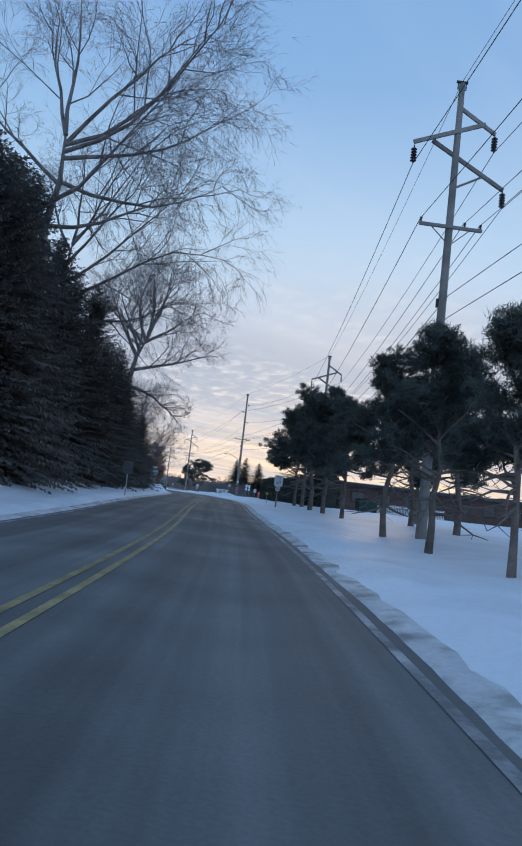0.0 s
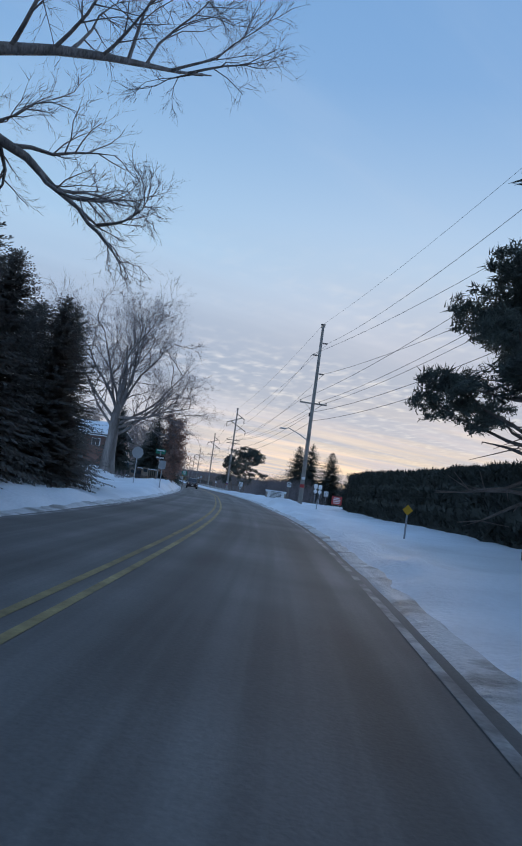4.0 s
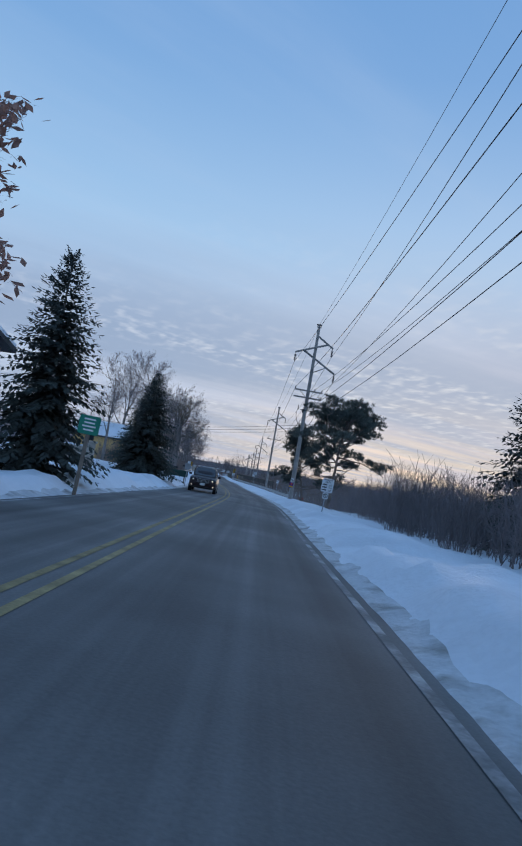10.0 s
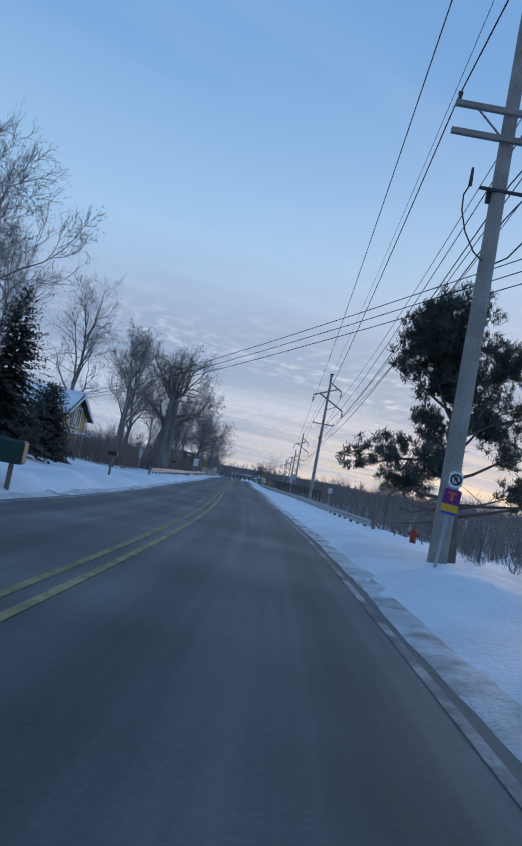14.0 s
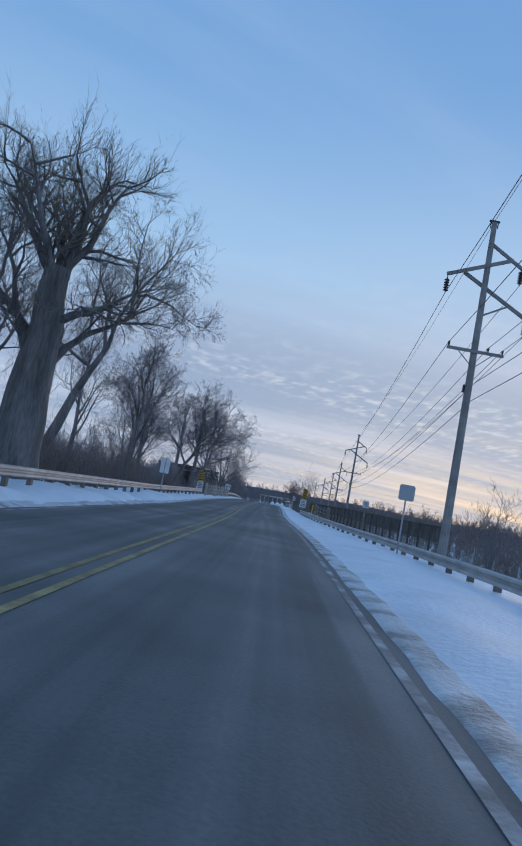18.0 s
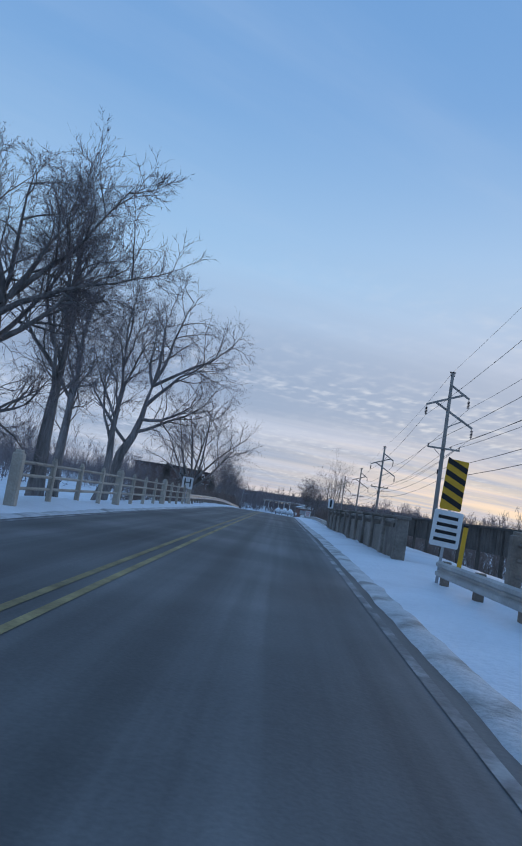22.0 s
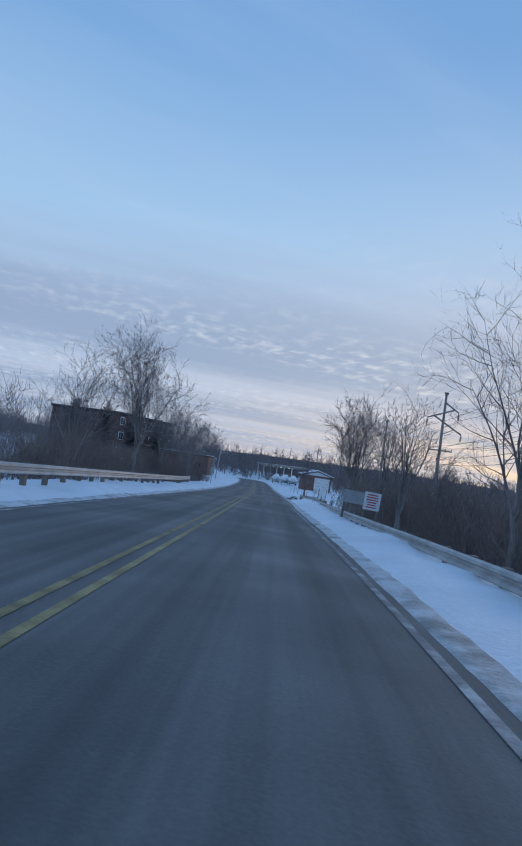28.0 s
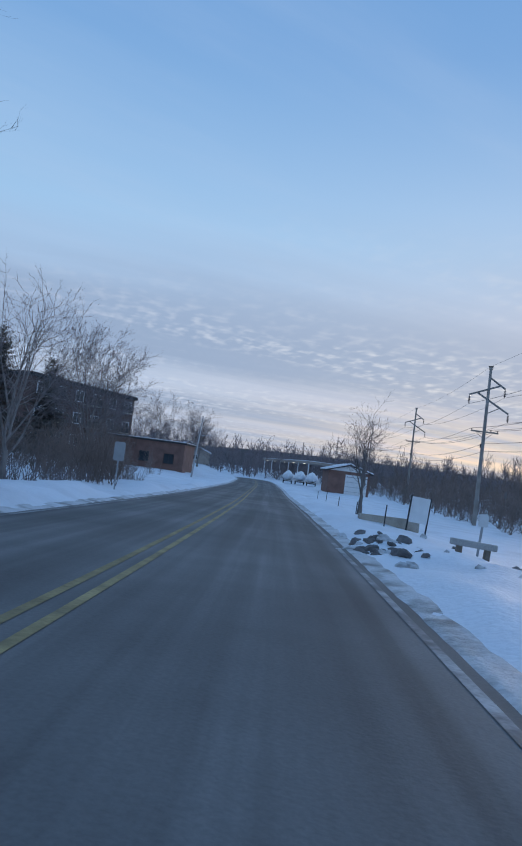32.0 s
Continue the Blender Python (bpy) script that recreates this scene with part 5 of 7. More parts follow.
bare_tree("elm", seen_from(-19.4, 112), "spreading bare elm with a vase-shaped crown", 5, 18, 11, 0.62, lean=(0.3, 0), heavy=0.15, limbs=[(0.28, 92, 16, 6.6, 0.02), (0.32, 78, 32, 7.6, 0.02), (0.36, 96, 44, 8.4, 0.02), (0.42, 62, 56, 8.8, 0.02), (0.46, 100, 62, 8.8, 0.02), (0.5, 0, 74, 9.0, 0.02), (0.40, 268, 45, 8.6, 0.02), (0.46, 290, 60, 9.2, 0.02), (0.33, 242, 30, 7.8, 0.02), (0.5, 200, 66, 8.6, 0.02), (0.42, 112, 10, 6.0, 0.0), (0.5, 330, 60, 8.8, 0.02), (0.48, 84, 74, 9.0, 0.02), (0.48, 262, 74, 9.0, 0.02)], twigs=8, droop=0.04)
spruce("spruce", seen_from(-20.5, 118.5), "dark spruce beside the big elm", 61, 6.5, 2.2)
spruce("spruce", seen_from(-19.9, 131.5), "tall dark green spruce", 62, 8.6, 2.5)
spruce("spruce", seen_from(-20.8, 145.4), "pointed dark green spruce beside the road", 63, 7.7, 2.4)
spruce("spruce", seen_from(-26.2, 172), "bluish spruce on the snowbank", 64, 7.7, 3.0)
spruce("spruce", seen_from(-28.6, 178.5), "broad dark spruce with snow on its boughs", 65, 7.6, 2.5)
spruce("spruce", seen_from(-37.5, 200.8), "dark spruce among bare trees beside the house", 66, 7.8, 2.7)
spruce("spruce", seen_from(-31.0, 184), "slim young spruce on the bank", 67, 4.2, 1.4)
spruce("arborvitae", seen_from(-39.0, 207.5), "rounded dark arborvitae by the house", 68, 4.0, 1.7, CEDAR, 0.0, 0.0, 1.9, "shrub", 0.45, 0.8)
bare_tree("oak", seen_from(-17.8, 131.5), "young oak still holding rust-brown leaves", 71, 7.8, 2.6, 0.15, leaves=4800, fork=0.12)
bare_tree("oak", seen_from(-18.0, 134.5), "oak with dry brown leaves beside the road", 72, 6.6, 2.4, 0.13, leaves=4800, fork=0.1)
bare_tree("oak", seen_from(-17.2, 129.5), "low oak bush with reddish dry leaves", 73, 2.8, 1.7, 0.07, leaves=3000, fork=0.05)
for k, (x, y, h, r) in enumerate([(-3.7, 151, 7.7, 3.1), (-2.0, 155, 8.4, 3.2), (0.9, 153, 7.4, 3.2)]):
    spruce("spruce", seen_from(x, y), "dark spruce in a close group beyond the sign board", 81 + k, h, r)
spruce("arborvitae", seen_from(4.2, 150), "rounded dark clipped evergreen", 84, 4.5, 2.4, SPRUCE, 0.0, 0.0, 1.5, "shrub", 0.4, 0.8)

# row of pines at the start
row = [(5.6, 15.2, 5.3, 2.0), (5.3, 21.1, 6.2, 2.2), (5.1, 27.2, 6.6, 2.3), (5.5, 43.2, 6.6, 2.5), (5.1, 50.6, 7.9, 3.1), (4.7, 57.5, 9.0, 3.5), (4.6, 65.0, 8.5, 3.4), (4.3, 71.0, 8.1, 3.4), (9.5, 33.0, 7.2, 3.0), (10.5, 46.0, 7.2, 2.9), (11.0, 24.0, 6.8, 2.8), (8.6, 38.5, 6.8, 2.8)]
first_pines = [pine("pine", seen_from(x, y), "pine with a bare bole in the snow", 90 + k, h, s + 0.5, 0.36, (0, 0), 0.75, 57, 10, True) for k, (x, y, h, s) in enumerate(row[:3])]
for k, (x, y, h, s) in enumerate(row[3:]):
    o = copy_thing(first_pines[k % 3], Matrix.Translation(on_ground(x, y)) @ Matrix.Rotation(k * 2.1 + 0.5, 4, "Z"))
    o.scale = (s / row[k % 3][3], s / row[k % 3][3], h / row[k % 3][2])
pine("pine", seen_from(-16.7, 190.3), "low broad pine beside the pole", 102, 6.5, 3.3, 0.2, (-0.9, 0), 0.75, 66, 6, True)
pine("pine", seen_from(-13.2, 175.0), "flat-topped pine with open limbs and dead lower boughs", 103, 6.9, 3.9, 0.5, (0.5, 0), 0.38, 84, 16)

# bare trees along the left side
for k, (x, y, h, s, r) in enumerate([(-34, 192, 10.5, 4.5, 0.16), (-47, 236, 12.8, 5.5, 0.26), (-49, 203, 13, 5.5, 0.25), (-44.5, 209.5, 12, 5.0, 0.22), (-52.5, 208, 13.5, 5.5, 0.25), (-51.5, 233, 15.5, 6.5, 0.36), (-49.5, 241, 14.2, 5, 0.3), (-53.5, 252, 14.5, 6, 0.35), (-57, 268, 12, 5, 0.25), (-62.5, 291, 13.5, 5.5, 0.36), (-60, 301, 11, 5.5, 0.34), (-62, 310, 10.5, 5, 0.25), (-53.8, 271, 11.2, 4.6, 0.3)]):
    bare_tree("bare_tree", seen_from(x, y), "leafless grey tree behind the bank" if k < 8 else "leafless grey tree by the bridge", 120 + k, h, s, r)
bare_tree("willow", seen_from(-46.4, 246), "old willow with a thick broken trunk and yellow twigs", 131, 12.0, 6, 1.08, WILLOW, lean=(0.35, 0), broken=True, bole=0.7, limbs=[(0.9, 285, 66, 6.2, 0.04), (0.95, 265, 40, 5.0, 0.04), (0.95, 72, 48, 5.2, 0.04), (0.42, 84, 64, 6.4, 0.0), (0.93, 100, 64, 5.0, 0.04), (0.95, 0, 74, 5.8, 0.02), (0.9, 200, 62, 5.4, 0.02), (0.6, 270, 52, 6.5, 0.04), (0.5, 250, 60, 6.0, 0.04), (0.72, 92, 40, 4.2, 0.04), (0.85, 330, 58, 5.6, 0.04)], droop=0.02, twigs=6, shoots=1100, heavy=0.21)
bare_tree("willow", seen_from(-53.4, 258), "leaning old willow with a heavy bent limb", 132, 18.0, 7, 0.40, lean=(3.9, 0), limbs=[(1.0, 85, 16, 4.6, -0.10), (0.97, 75, 52, 4.6), (1.0, -20, 70, 4.5), (0.8, 280, 50, 5), (0.6, 270, 35, 5.5), (0.86, 92, 2, 3.6, -0.10), (0.7, 300, 60, 5)], droop=0.05, twigs=8, shoots=400)
bare_tree("willow", seen_from(-59.8, 293), "tall bare tree leaning over the guardrail", 133, 10.5, 6, 0.38, lean=(3.0, 0), limbs=[(0.98, 75, 50, 4.6, 0.02), (0.9, 88, 30, 4.4, 0.02), (0.75, 92, 16, 4.0), (1.0, 10, 66, 4.2), (0.95, -60, 60, 4.4), (0.6, 270, 45, 5), (0.5, 95, 6, 3.4), (0.85, 300, 70, 4.6), (0.7, 60, 45, 4.4)], droop=0.03, twigs=8)
bare_tree("bare_tree", seen_from(-58.6, 281), "two-stemmed bare tree behind the guardrail", 139, 12.0, 5, 0.34, bole=0.22, limbs=fan(139, 8, 56, 84, 8.0, 0.4), heavy=0.2, twigs=8)
bare_tree("willow", seen_from(-66.6, 318), "bare willow leaning across the water's edge", 134, 14, 7, 0.5, lean=(2.8, 0), limbs=[(0.95, 85, 42, 6), (0.98, 60, 62, 6), (0.8, 92, 20, 6.5), (0.95, -60, 55, 6), (0.6, 95, 8, 5.5), (0.5, 270, 40, 6), (0.7, 100, -5, 5), (1.0, 10, 75, 5.5)], droop=0.08)
bare_tree("willow", seen_from(-68.5, 316), "straight bare tree beside the leaning willow", 135, 15, 5, 0.42)
bare_tree("bare_tree", seen_from(-73.6, 352), "many-stemmed bare tree with a wide fan of limbs", 137, 16.5, 6.5, 0.62, bole=0.12, crook=0.6, limbs=[(0.8, 88, 44, 7.0, 0.01), (0.9, 84, 58, 8.4, 0.01), (0.95, 80, 72, 9.4, 0.01), (1.0, 20, 82, 9.6, 0.01), (1.0, 275, 76, 9.4, 0.01), (0.95, 268, 62, 8.8, 0.01), (0.9, 262, 48, 7.8, 0.01), (0.8, 272, 38, 6.4, 0.02)], heavy=0.24, twigs=6)
for k, (x, y, h, s, r) in enumerate([(-87.7, 404.8, 13.0, 4.0, 0.26), (-82.5, 387, 7.0, 2.6, 0.12), (-90.8, 417.0, 9.4, 4.0, 0.18), (-91.9, 427, 7.0, 3.0, 0.12), (-100, 446, 9.6, 4.4, 0.18), (-104, 455, 7.4, 3.6, 0.14), (-131, 522, 12.5, 5.5, 0.25), (-129, 535, 12, 5, 0.22), (-134, 552, 12, 5, 0.22)]):
    bare_tree("bare_tree", seen_from(x, y), "small leafless tree on the slope" if k < 6 else "leafless tree behind the brick building", 150 + k, h, s, r, bole=0.3, crook=0.65, limbs=fan(150 + k, 10, 54 if k else 72, 84 if k else 88, h * (0.62 if k else 0.52), 0.3), heavy=0.12)
# right side
bare_tree("bare_tree", seen_from(-62.3, 378.5), "upright bare tree with a narrow fan of branches", 160, 9.4, 3.6, 0.18, bole=0.38, crook=0.5, limbs=fan(160, 10, 62, 86, 5.8, 0.4), heavy=0.09, twigs=4)
for k, (x, y, h, s, r) in enumerate([(-56.5, 391, 8.0, 3.6, 0.15), (-66.4, 386.5, 7.2, 2.6, 0.15), (-68.4, 399, 8.6, 2.0, 0.09), (-70.5, 401, 9.4, 2.1, 0.10), (-71.0, 402, 9.6, 2.1, 0.10), (-65.0, 396, 6.4, 1.9, 0.08), (-83.2, 447, 7.0, 3.6, 0.15), (-28, 262, 7, 3, 0.12), (-20, 222, 6, 3, 0.1), (-7.5, 214, 9, 4, 0.15), (-2.0, 210, 9, 4, 0.15), (-25, 330, 7, 4, 0.15), (-40, 392, 7, 3, 0.12)]):
    bare_tree("bare_tree", seen_from(x, y), "small leafless tree in the brush" if k != 6 else "young bare tree standing in the snow", 170 + k, h, s, r, bole=0.34, crook=0.55, limbs=fan(170 + k, 9, 72 if 2 <= k <= 4 else 62, 87, h * 0.46, 0.3), heavy=0.09, twigs=4)
for k, (x, y, h) in enumerate([(-113, 447, 8.8), (-110, 450, 9.2), (-116.5, 444, 8.4), (-107, 452, 7.5), (-119, 449, 9.0)]):
    spruce("conifer", seen_from(x, y), "dark ragged conifer on the far slope", 190 + k, h, 2.5, CEDAR, 0.1, 0.12, 0.9, "tree", 0.5, 0.35)


# ---- brush, hedges and far woods ----
def row_of(y0, y1, d0, d1, gap, rng, jitter=0.8):
    out, y = [], y0
    while y < y1:
        u = (y - y0) / (y1 - y0)
        out.append(spot(y, d0 + (d1 - d0) * u + rng.gauss(0, jitter)))
        y += gap * rng.uniform(0.7, 1.3)
    return out


b1 = brush_mesh(1, 1.6, 3.0, 46, BRUSH, "brush", "tangle of leafless brown brush in the snow", 9)
b2 = brush_mesh(2, 1.3, 2.2, 42, BRUSH, "brush", "low leafless brown brush in the snow", 9)
b3 = brush_mesh(3, 1.5, 3.4, 26, WILLOW, "sumac", "sumac stems with dark seed heads", 4, 46)
b4 = brush_mesh(4, 1.7, 3.2, 60, TWIG, "shrub", "dense dark many-stemmed shrub", 12)
rng = random.Random(5)
left_far = row_of(212, 300, -13.5, -13.5, 3.4, rng, 1.6) + row_of(225, 300, -10.0, -9, 3.4, rng, 0.8) + row_of(330, 372, -10, -11, 3.4, rng, 1.2) + row_of(372, 450, -10, -9.0, 2.4, rng, 1.0) + row_of(378, 440, -13, -14, 2.6, rng, 1.5)
right_near = row_of(334, 424, 10.5, 10.5, 1.9, rng, 1.0) + row_of(334, 426, 13.5, 14, 2.4, rng, 1.3) + row_of(300, 335, 13, 12, 3.0, rng, 1.0)
copies(b1, left_far[::2] + right_near[::2], rng, 0.8, 1.25)
copies(b2, left_far[1::2] + right_near[1::2] + row_of(34, 90, -8.4, -9, 3.4, rng, 0.5), rng, 0.7, 1.2)
copies(b3, row_of(214, 290, 20, 22, 4.5, rng, 1.5) + row_of(398, 424, 11, 10, 3.5, rng, 0.8), rng, 0.8, 1.15)
copies(b4, [spot(y, d) for y, d in ((140, 9.2), (143.5, 9.6), (147, 8.8), (150.5, 9.0), (153.5, 9.2), (157, 8.8), (160, 9.6), (164, 9.4), (168, 9.6), (146, 12.5), (151, 12.8), (157, 12.6), (163, 13), (169, 13), (175, 13.5), (181, 13.2), (187, 12.5), (193, 12.5))], rng, 0.75, 1.05)
b5 = brush_mesh(6, 0.5, 0.9, 16, TWIG, "weeds", "tuft of dry stalks standing in the snow", 3)
copies(b5, row_of(150, 166, -8.5, -8.0, 3.5, rng, 0.8) + row_of(100, 140, -9, -8.5, 6, rng, 0.8) + row_of(395, 450, -7.3, -7.0, 1.8, rng, 0.4), rng, 0.7, 1.3)


def hedge(name, stations, width, height, label, seed):
    """A clipped evergreen hedge: a lumpy body covered with small leaf sprays."""
    t = thing(name, Matrix(), label, "hedge")
    rng = random.Random(seed)
    pts = [Vector(s) for s in stations]
    v, f = [], []
    length = sum((pts[k + 1] - pts[k]).length for k in range(len(pts) - 1))
    prof = [(-0.5, 0.0), (-0.52, 0.35), (-0.5, 0.7), (-0.42, 0.93), (-0.2, 1.0), (0.2, 1.0), (0.42, 0.93), (0.5, 0.7), (0.52, 0.35), (0.5, 0.0)]
    n = int(length / 0.8)
    rows = []
    for k in range(n + 1):
        u = k / n * (len(pts) - 1)
        i = min(int(u), len(pts) - 2)
        c = pts[i].lerp(pts[i + 1], u - i)
        d = (pts[i + 1] - pts[i]).normalized()
        s = Vector((d.y, -d.x, 0))
        z = on_ground(c.x, c.y).z - 0.1
        end = min(1.0, 0.55 + min(k, n - k) * 0.4)
        row = []
        for a, b in prof:
            bump = 1 + 0.3 * noise.noise((k * 0.45, a * 2, b * 2 + seed))
            q = Vector((c.x, c.y, z)) + s * a * width * 0.88 * bump * end + Vector((0, 0, b * height * (0.94 + 0.07 * abs(math.sin(k * 1.05)) + 0.07 * noise.noise((k * 0.3, 1.0, seed)))))
            row.append(len(v))
            v.append(tuple(q))
        rows.append(row)
    for k in range(n):
        for j in range(len(prof) - 1):
            f.append((rows[k][j], rows[k][j + 1], rows[k + 1][j + 1], rows[k + 1][j]))
    f.append(tuple(rows[0]))
    f.append(tuple(reversed(rows[-1])))
    mesh_object("body", v, f, HEDGE, t)
    lv, lf = [], []
    quads = f[:-2]
    for k in range(44000):
        q = quads[rng.randrange(len(quads))]
        a, b, c, d = (Vector(v[i]) for i in q)
        p = a.lerp(b, rng.random()).lerp(d.lerp(c, rng.random()), rng.random())
        e, g = unit(rng.uniform(0, 360), rng.uniform(-10, 80)), unit(rng.uniform(0, 360), rng.uniform(-30, 30))
        s = rng.uniform(0.16, 0.40)
        m = len(lv)
        lv += [tuple(p - g * s * 0.22), tuple(p + e * s), tuple(p + g * s * 0.22)]
        lf.append((m, m + 1, m + 2))
    mesh_object("foliage", lv, lf, HEDGE, t)


hedge("hedge", [(7.6, 70, 0), (6.4, 84, 0), (4.2, 99, 0), (2.2, 113.5, 0)], 2.4, 3.2, "long dark clipped evergreen hedge", 1)
hedge("hedge", [(2.2, 113.5, 0), (9, 113, 0), (18, 112, 0)], 2.4, 3.2, "dark clipped evergreen hedge turning away from the road", 2)


def far_woods(name, spots, seed, mat, label, strokes=46, fine=1.0):
    tb = Tubes()
    rng = random.Random(seed)
    for x, y, h in spots:
        p = on_ground(x, y) - Vector((0, 0, 0.5))
        top = p + Vector((rng.gauss(0, 0.05) * h, 0, h))
        tb.ribbon([p, p.lerp(top, 0.45), p.lerp(top, 0.8)], 0.035 * fine, Vector((1, 0, 0)))
        for j in range(strokes):
            u = rng.uniform(0.05, 0.95)
            q = p.lerp(top, u)
            e = unit(rng.uniform(0, 360), rng.uniform(5, 68)) * h * rng.uniform(0.16, 0.44) * (1.15 - 0.6 * u)
            tb.ribbon([q, q + e], rng.uniform(0.018, 0.05) * fine, unit(rng.uniform(40, 140), rng.uniform(-30, 30)))
            w = q + e * rng.uniform(0.3, 0.9)
            tb.ribbon([w, w + unit(rng.uniform(0, 360), rng.uniform(20, 85)) * h * rng.uniform(0.1, 0.22)], 0.026 * fine, Vector((1, 0, 0)))
    tagged(tb.make(name, mat, smooth=False), label, "woods", kind="stuff")


wr = random.Random(33)


def band(n, y0, y1, d0, d1, h0, h1):
    out = []
    for k in range(n):
        y, d = wr.uniform(y0, y1), wr.uniform(d0, d1)
        out.append((float(road_x(y)) + d / math.cos(heading(y)), y, wr.uniform(h0, h1)))
    return out


far_woods("thicket", band(280, 138, 198, 8.6, 14.5, 1.5, 2.9), 38, TWIG, "dense dark leafless thicket beyond the sign", 44, 0.3)
far_woods("thicket", band(300, 14, 96, -10.2, -7.6, 0.7, 1.7), 37, BRUSH, "tan dry brush at the foot of the conifers", 34, 0.28)
far_woods("thicket", band(560, 334, 428, 9.3, 16, 1.8, 3.3), 34, BRUSH, "dense brown leafless thicket behind the low guardrail", 40, 0.4)
far_woods("thicket", band(360, 372, 474, -18, -9.0, 1.2, 2.9), 35, BRUSH, "dense brown leafless thicket on the snowy slope", 40, 0.4)
far_woods("thicket", band(260, 222, 300, -19, -11, 1.6, 3.4), 36, BRUSH, "dense brown leafless thicket under the old trees", 40, 0.4)
far_woods("thicket", band(420, 198, 300, 19, 40, 2.2, 3.8), 31, BRUSH, "brown leafless thicket below the verge", 34)
far_woods("thicket", band(420, 300, 440, 16, 40, 2.4, 4.2), 32, BRUSH, "brown leafless thicket beside the marsh", 34)
far_woods("thicket", band(520, 428, 570, 21, 40, 2.6, 4.6), 33, BRUSH, "brown leafless thicket beyond the snowy verge", 34)
far_woods("far_woods", [(wr.uniform(-420, 160), wr.uniform(575, 690), wr.uniform(5, 9) if k % 6 else wr.uniform(8, 12)) for k in range(2600)], 21, TWIG, "far grey leafless woods along the skyline", 40, 2.2)
far_woods("far_woods", [(wr.uniform(10, 130), wr.uniform(225, 600), wr.uniform(4, 8)) for k in range(260)], 22, BRUSH, "brown leafless woods across the marsh")
left_spots = []
for k in range(520):
    y = wr.uniform(225, 500)
    left_spots.append((float(road_x(y)) - wr.uniform(26, 80), y, wr.uniform(5, 10)))
far_woods("far_woods", left_spots, 23, TWIG, "grey leafless woods behind the roadside trees", 46, 1.2)
right_spots = []
for k in range(480):
    y = wr.uniform(300, 590)
    right_spots.append((float(road_x(y)) + wr.uniform(34, 75), y, wr.uniform(4, 7.5)))
far_woods("far_woods", right_spots, 24, BRUSH, "low brown woods beyond the pole line", 46, 1.4)
hill_v, hill_f = [], []
for k in range(61):
    x = -700 + k * 22
    for j, (yy, zz) in enumerate(((690, -2), (705, 5.0), (740, 8.0), (820, 10.0), (950, 9.0), (1100, 0.0))):
        hill_v.append((x, yy + 30 * math.sin(k * 0.4), zz + (2.4 * noise.noise((k * 0.35, j * 0.7, 2.0)) if 0 < j < 5 else 0)))
for k in range(60):
    for j in range(5):
        a = k * 6 + j
        hill_f.append((a, a + 1, a + 7, a + 6))
tagged(mesh_object("backdrop_hill", hill_v, hill_f, material("far_wooded_slope", (0.085, 0.075, 0.075), 1.0, 0.3, 0.06, 0.8, 0.8, 0.6), smooth=True), "distant wooded slope along the skyline", "hill", kind="structure")


# ---- buildings ----
def wall_window(parent, x, z, w, h, y, lit=False, frame=None, panes=2):
    """A window in a wall that faces -y at depth y: frame, sill and panes."""
    win = part("window", box((x, y + 0.02, z), (w, 0.06, h)), GLASS, parent)
    fr = frame or WHITETRIM
    for sx in (-1, 1):
        part("frame", box((x + sx * (w / 2 + 0.05), y, z), (0.1, 0.1, h + 0.2), 0.008), fr, win)
    for sz in (-1, 1):
        part("frame", box((x, y, z + sz * (h / 2 + 0.05)), (w, 0.1, 0.1), 0.008), fr, win)
    for k in range(1, panes):
        part("mullion", box((x - w / 2 + w * k / panes, y - 0.015, z), (0.04, 0.04, h)), fr, win)
    return win


def prism(profile, y0, y1):
    """A solid with an x-z outline, from y0 to y1."""
    bm = bmesh.new()
    a = [bm.verts.new((x, y0, z)) for x, z in profile]
    b = [bm.verts.new((x, y1, z)) for x, z in profile]
    n = len(profile)
    bm.faces.new(a)
    bm.faces.new(list(reversed(b)))
    for k in range(n):
        bm.faces.new((a[k], b[k], b[(k + 1) % n], a[(k + 1) % n]))
    return bm


# yellow two-storey house, its gable turned to the road (local -y)
t = thing("house", Matrix.Translation((-49.7, 231.0, on_ground(-49.0, 231.0).z - 0.5)) @ Matrix.Rotation(radians(94), 4, "Z") @ Matrix.Scale(1.3, 4), "two-storey yellow house with white trim and a snow-covered roof", "house")
W, D, E, RZ = 4.0, 6.0, 3.3, 4.7
part("wall", prism([(-W / 2, 0), (W / 2, 0), (W / 2, E), (0, RZ - 0.1), (-W / 2, E)], 0, D), YELLOWSIDING, t)
for sx in (-1, 1):
    a, b = (sx * (W / 2 + 0.45), E - 0.25), (0, RZ)
    part("roof", prism([a, b, (b[0], b[1] + 0.16), (a[0], a[1] + 0.16)], -0.45, D + 0.4), ROOFDARK, t)
    part("roof_snow", prism([(a[0] * 0.99, a[1] + 0.165), (b[0], b[1] + 0.165), (b[0], b[1] + 0.36), (a[0] * 0.97, a[1] + 0.34)], -0.42, D + 0.36), SNOW, t)
    part("barge_board", prism([(a[0], a[1] - 0.12), (b[0], b[1] - 0.12), (b[0], b[1] + 0.08), (a[0], a[1] + 0.08)], -0.5, -0.46), WHITETRIM, t)
part("belt_roof", box((0, -0.35, 2.05), (W + 0.5, 0.8, 0.14), 0.02), WHITETRIM, t)
part("belt_snow", box((0, -0.36, 2.17), (W + 0.5, 0.8, 0.1), 0.04), SNOW, t)
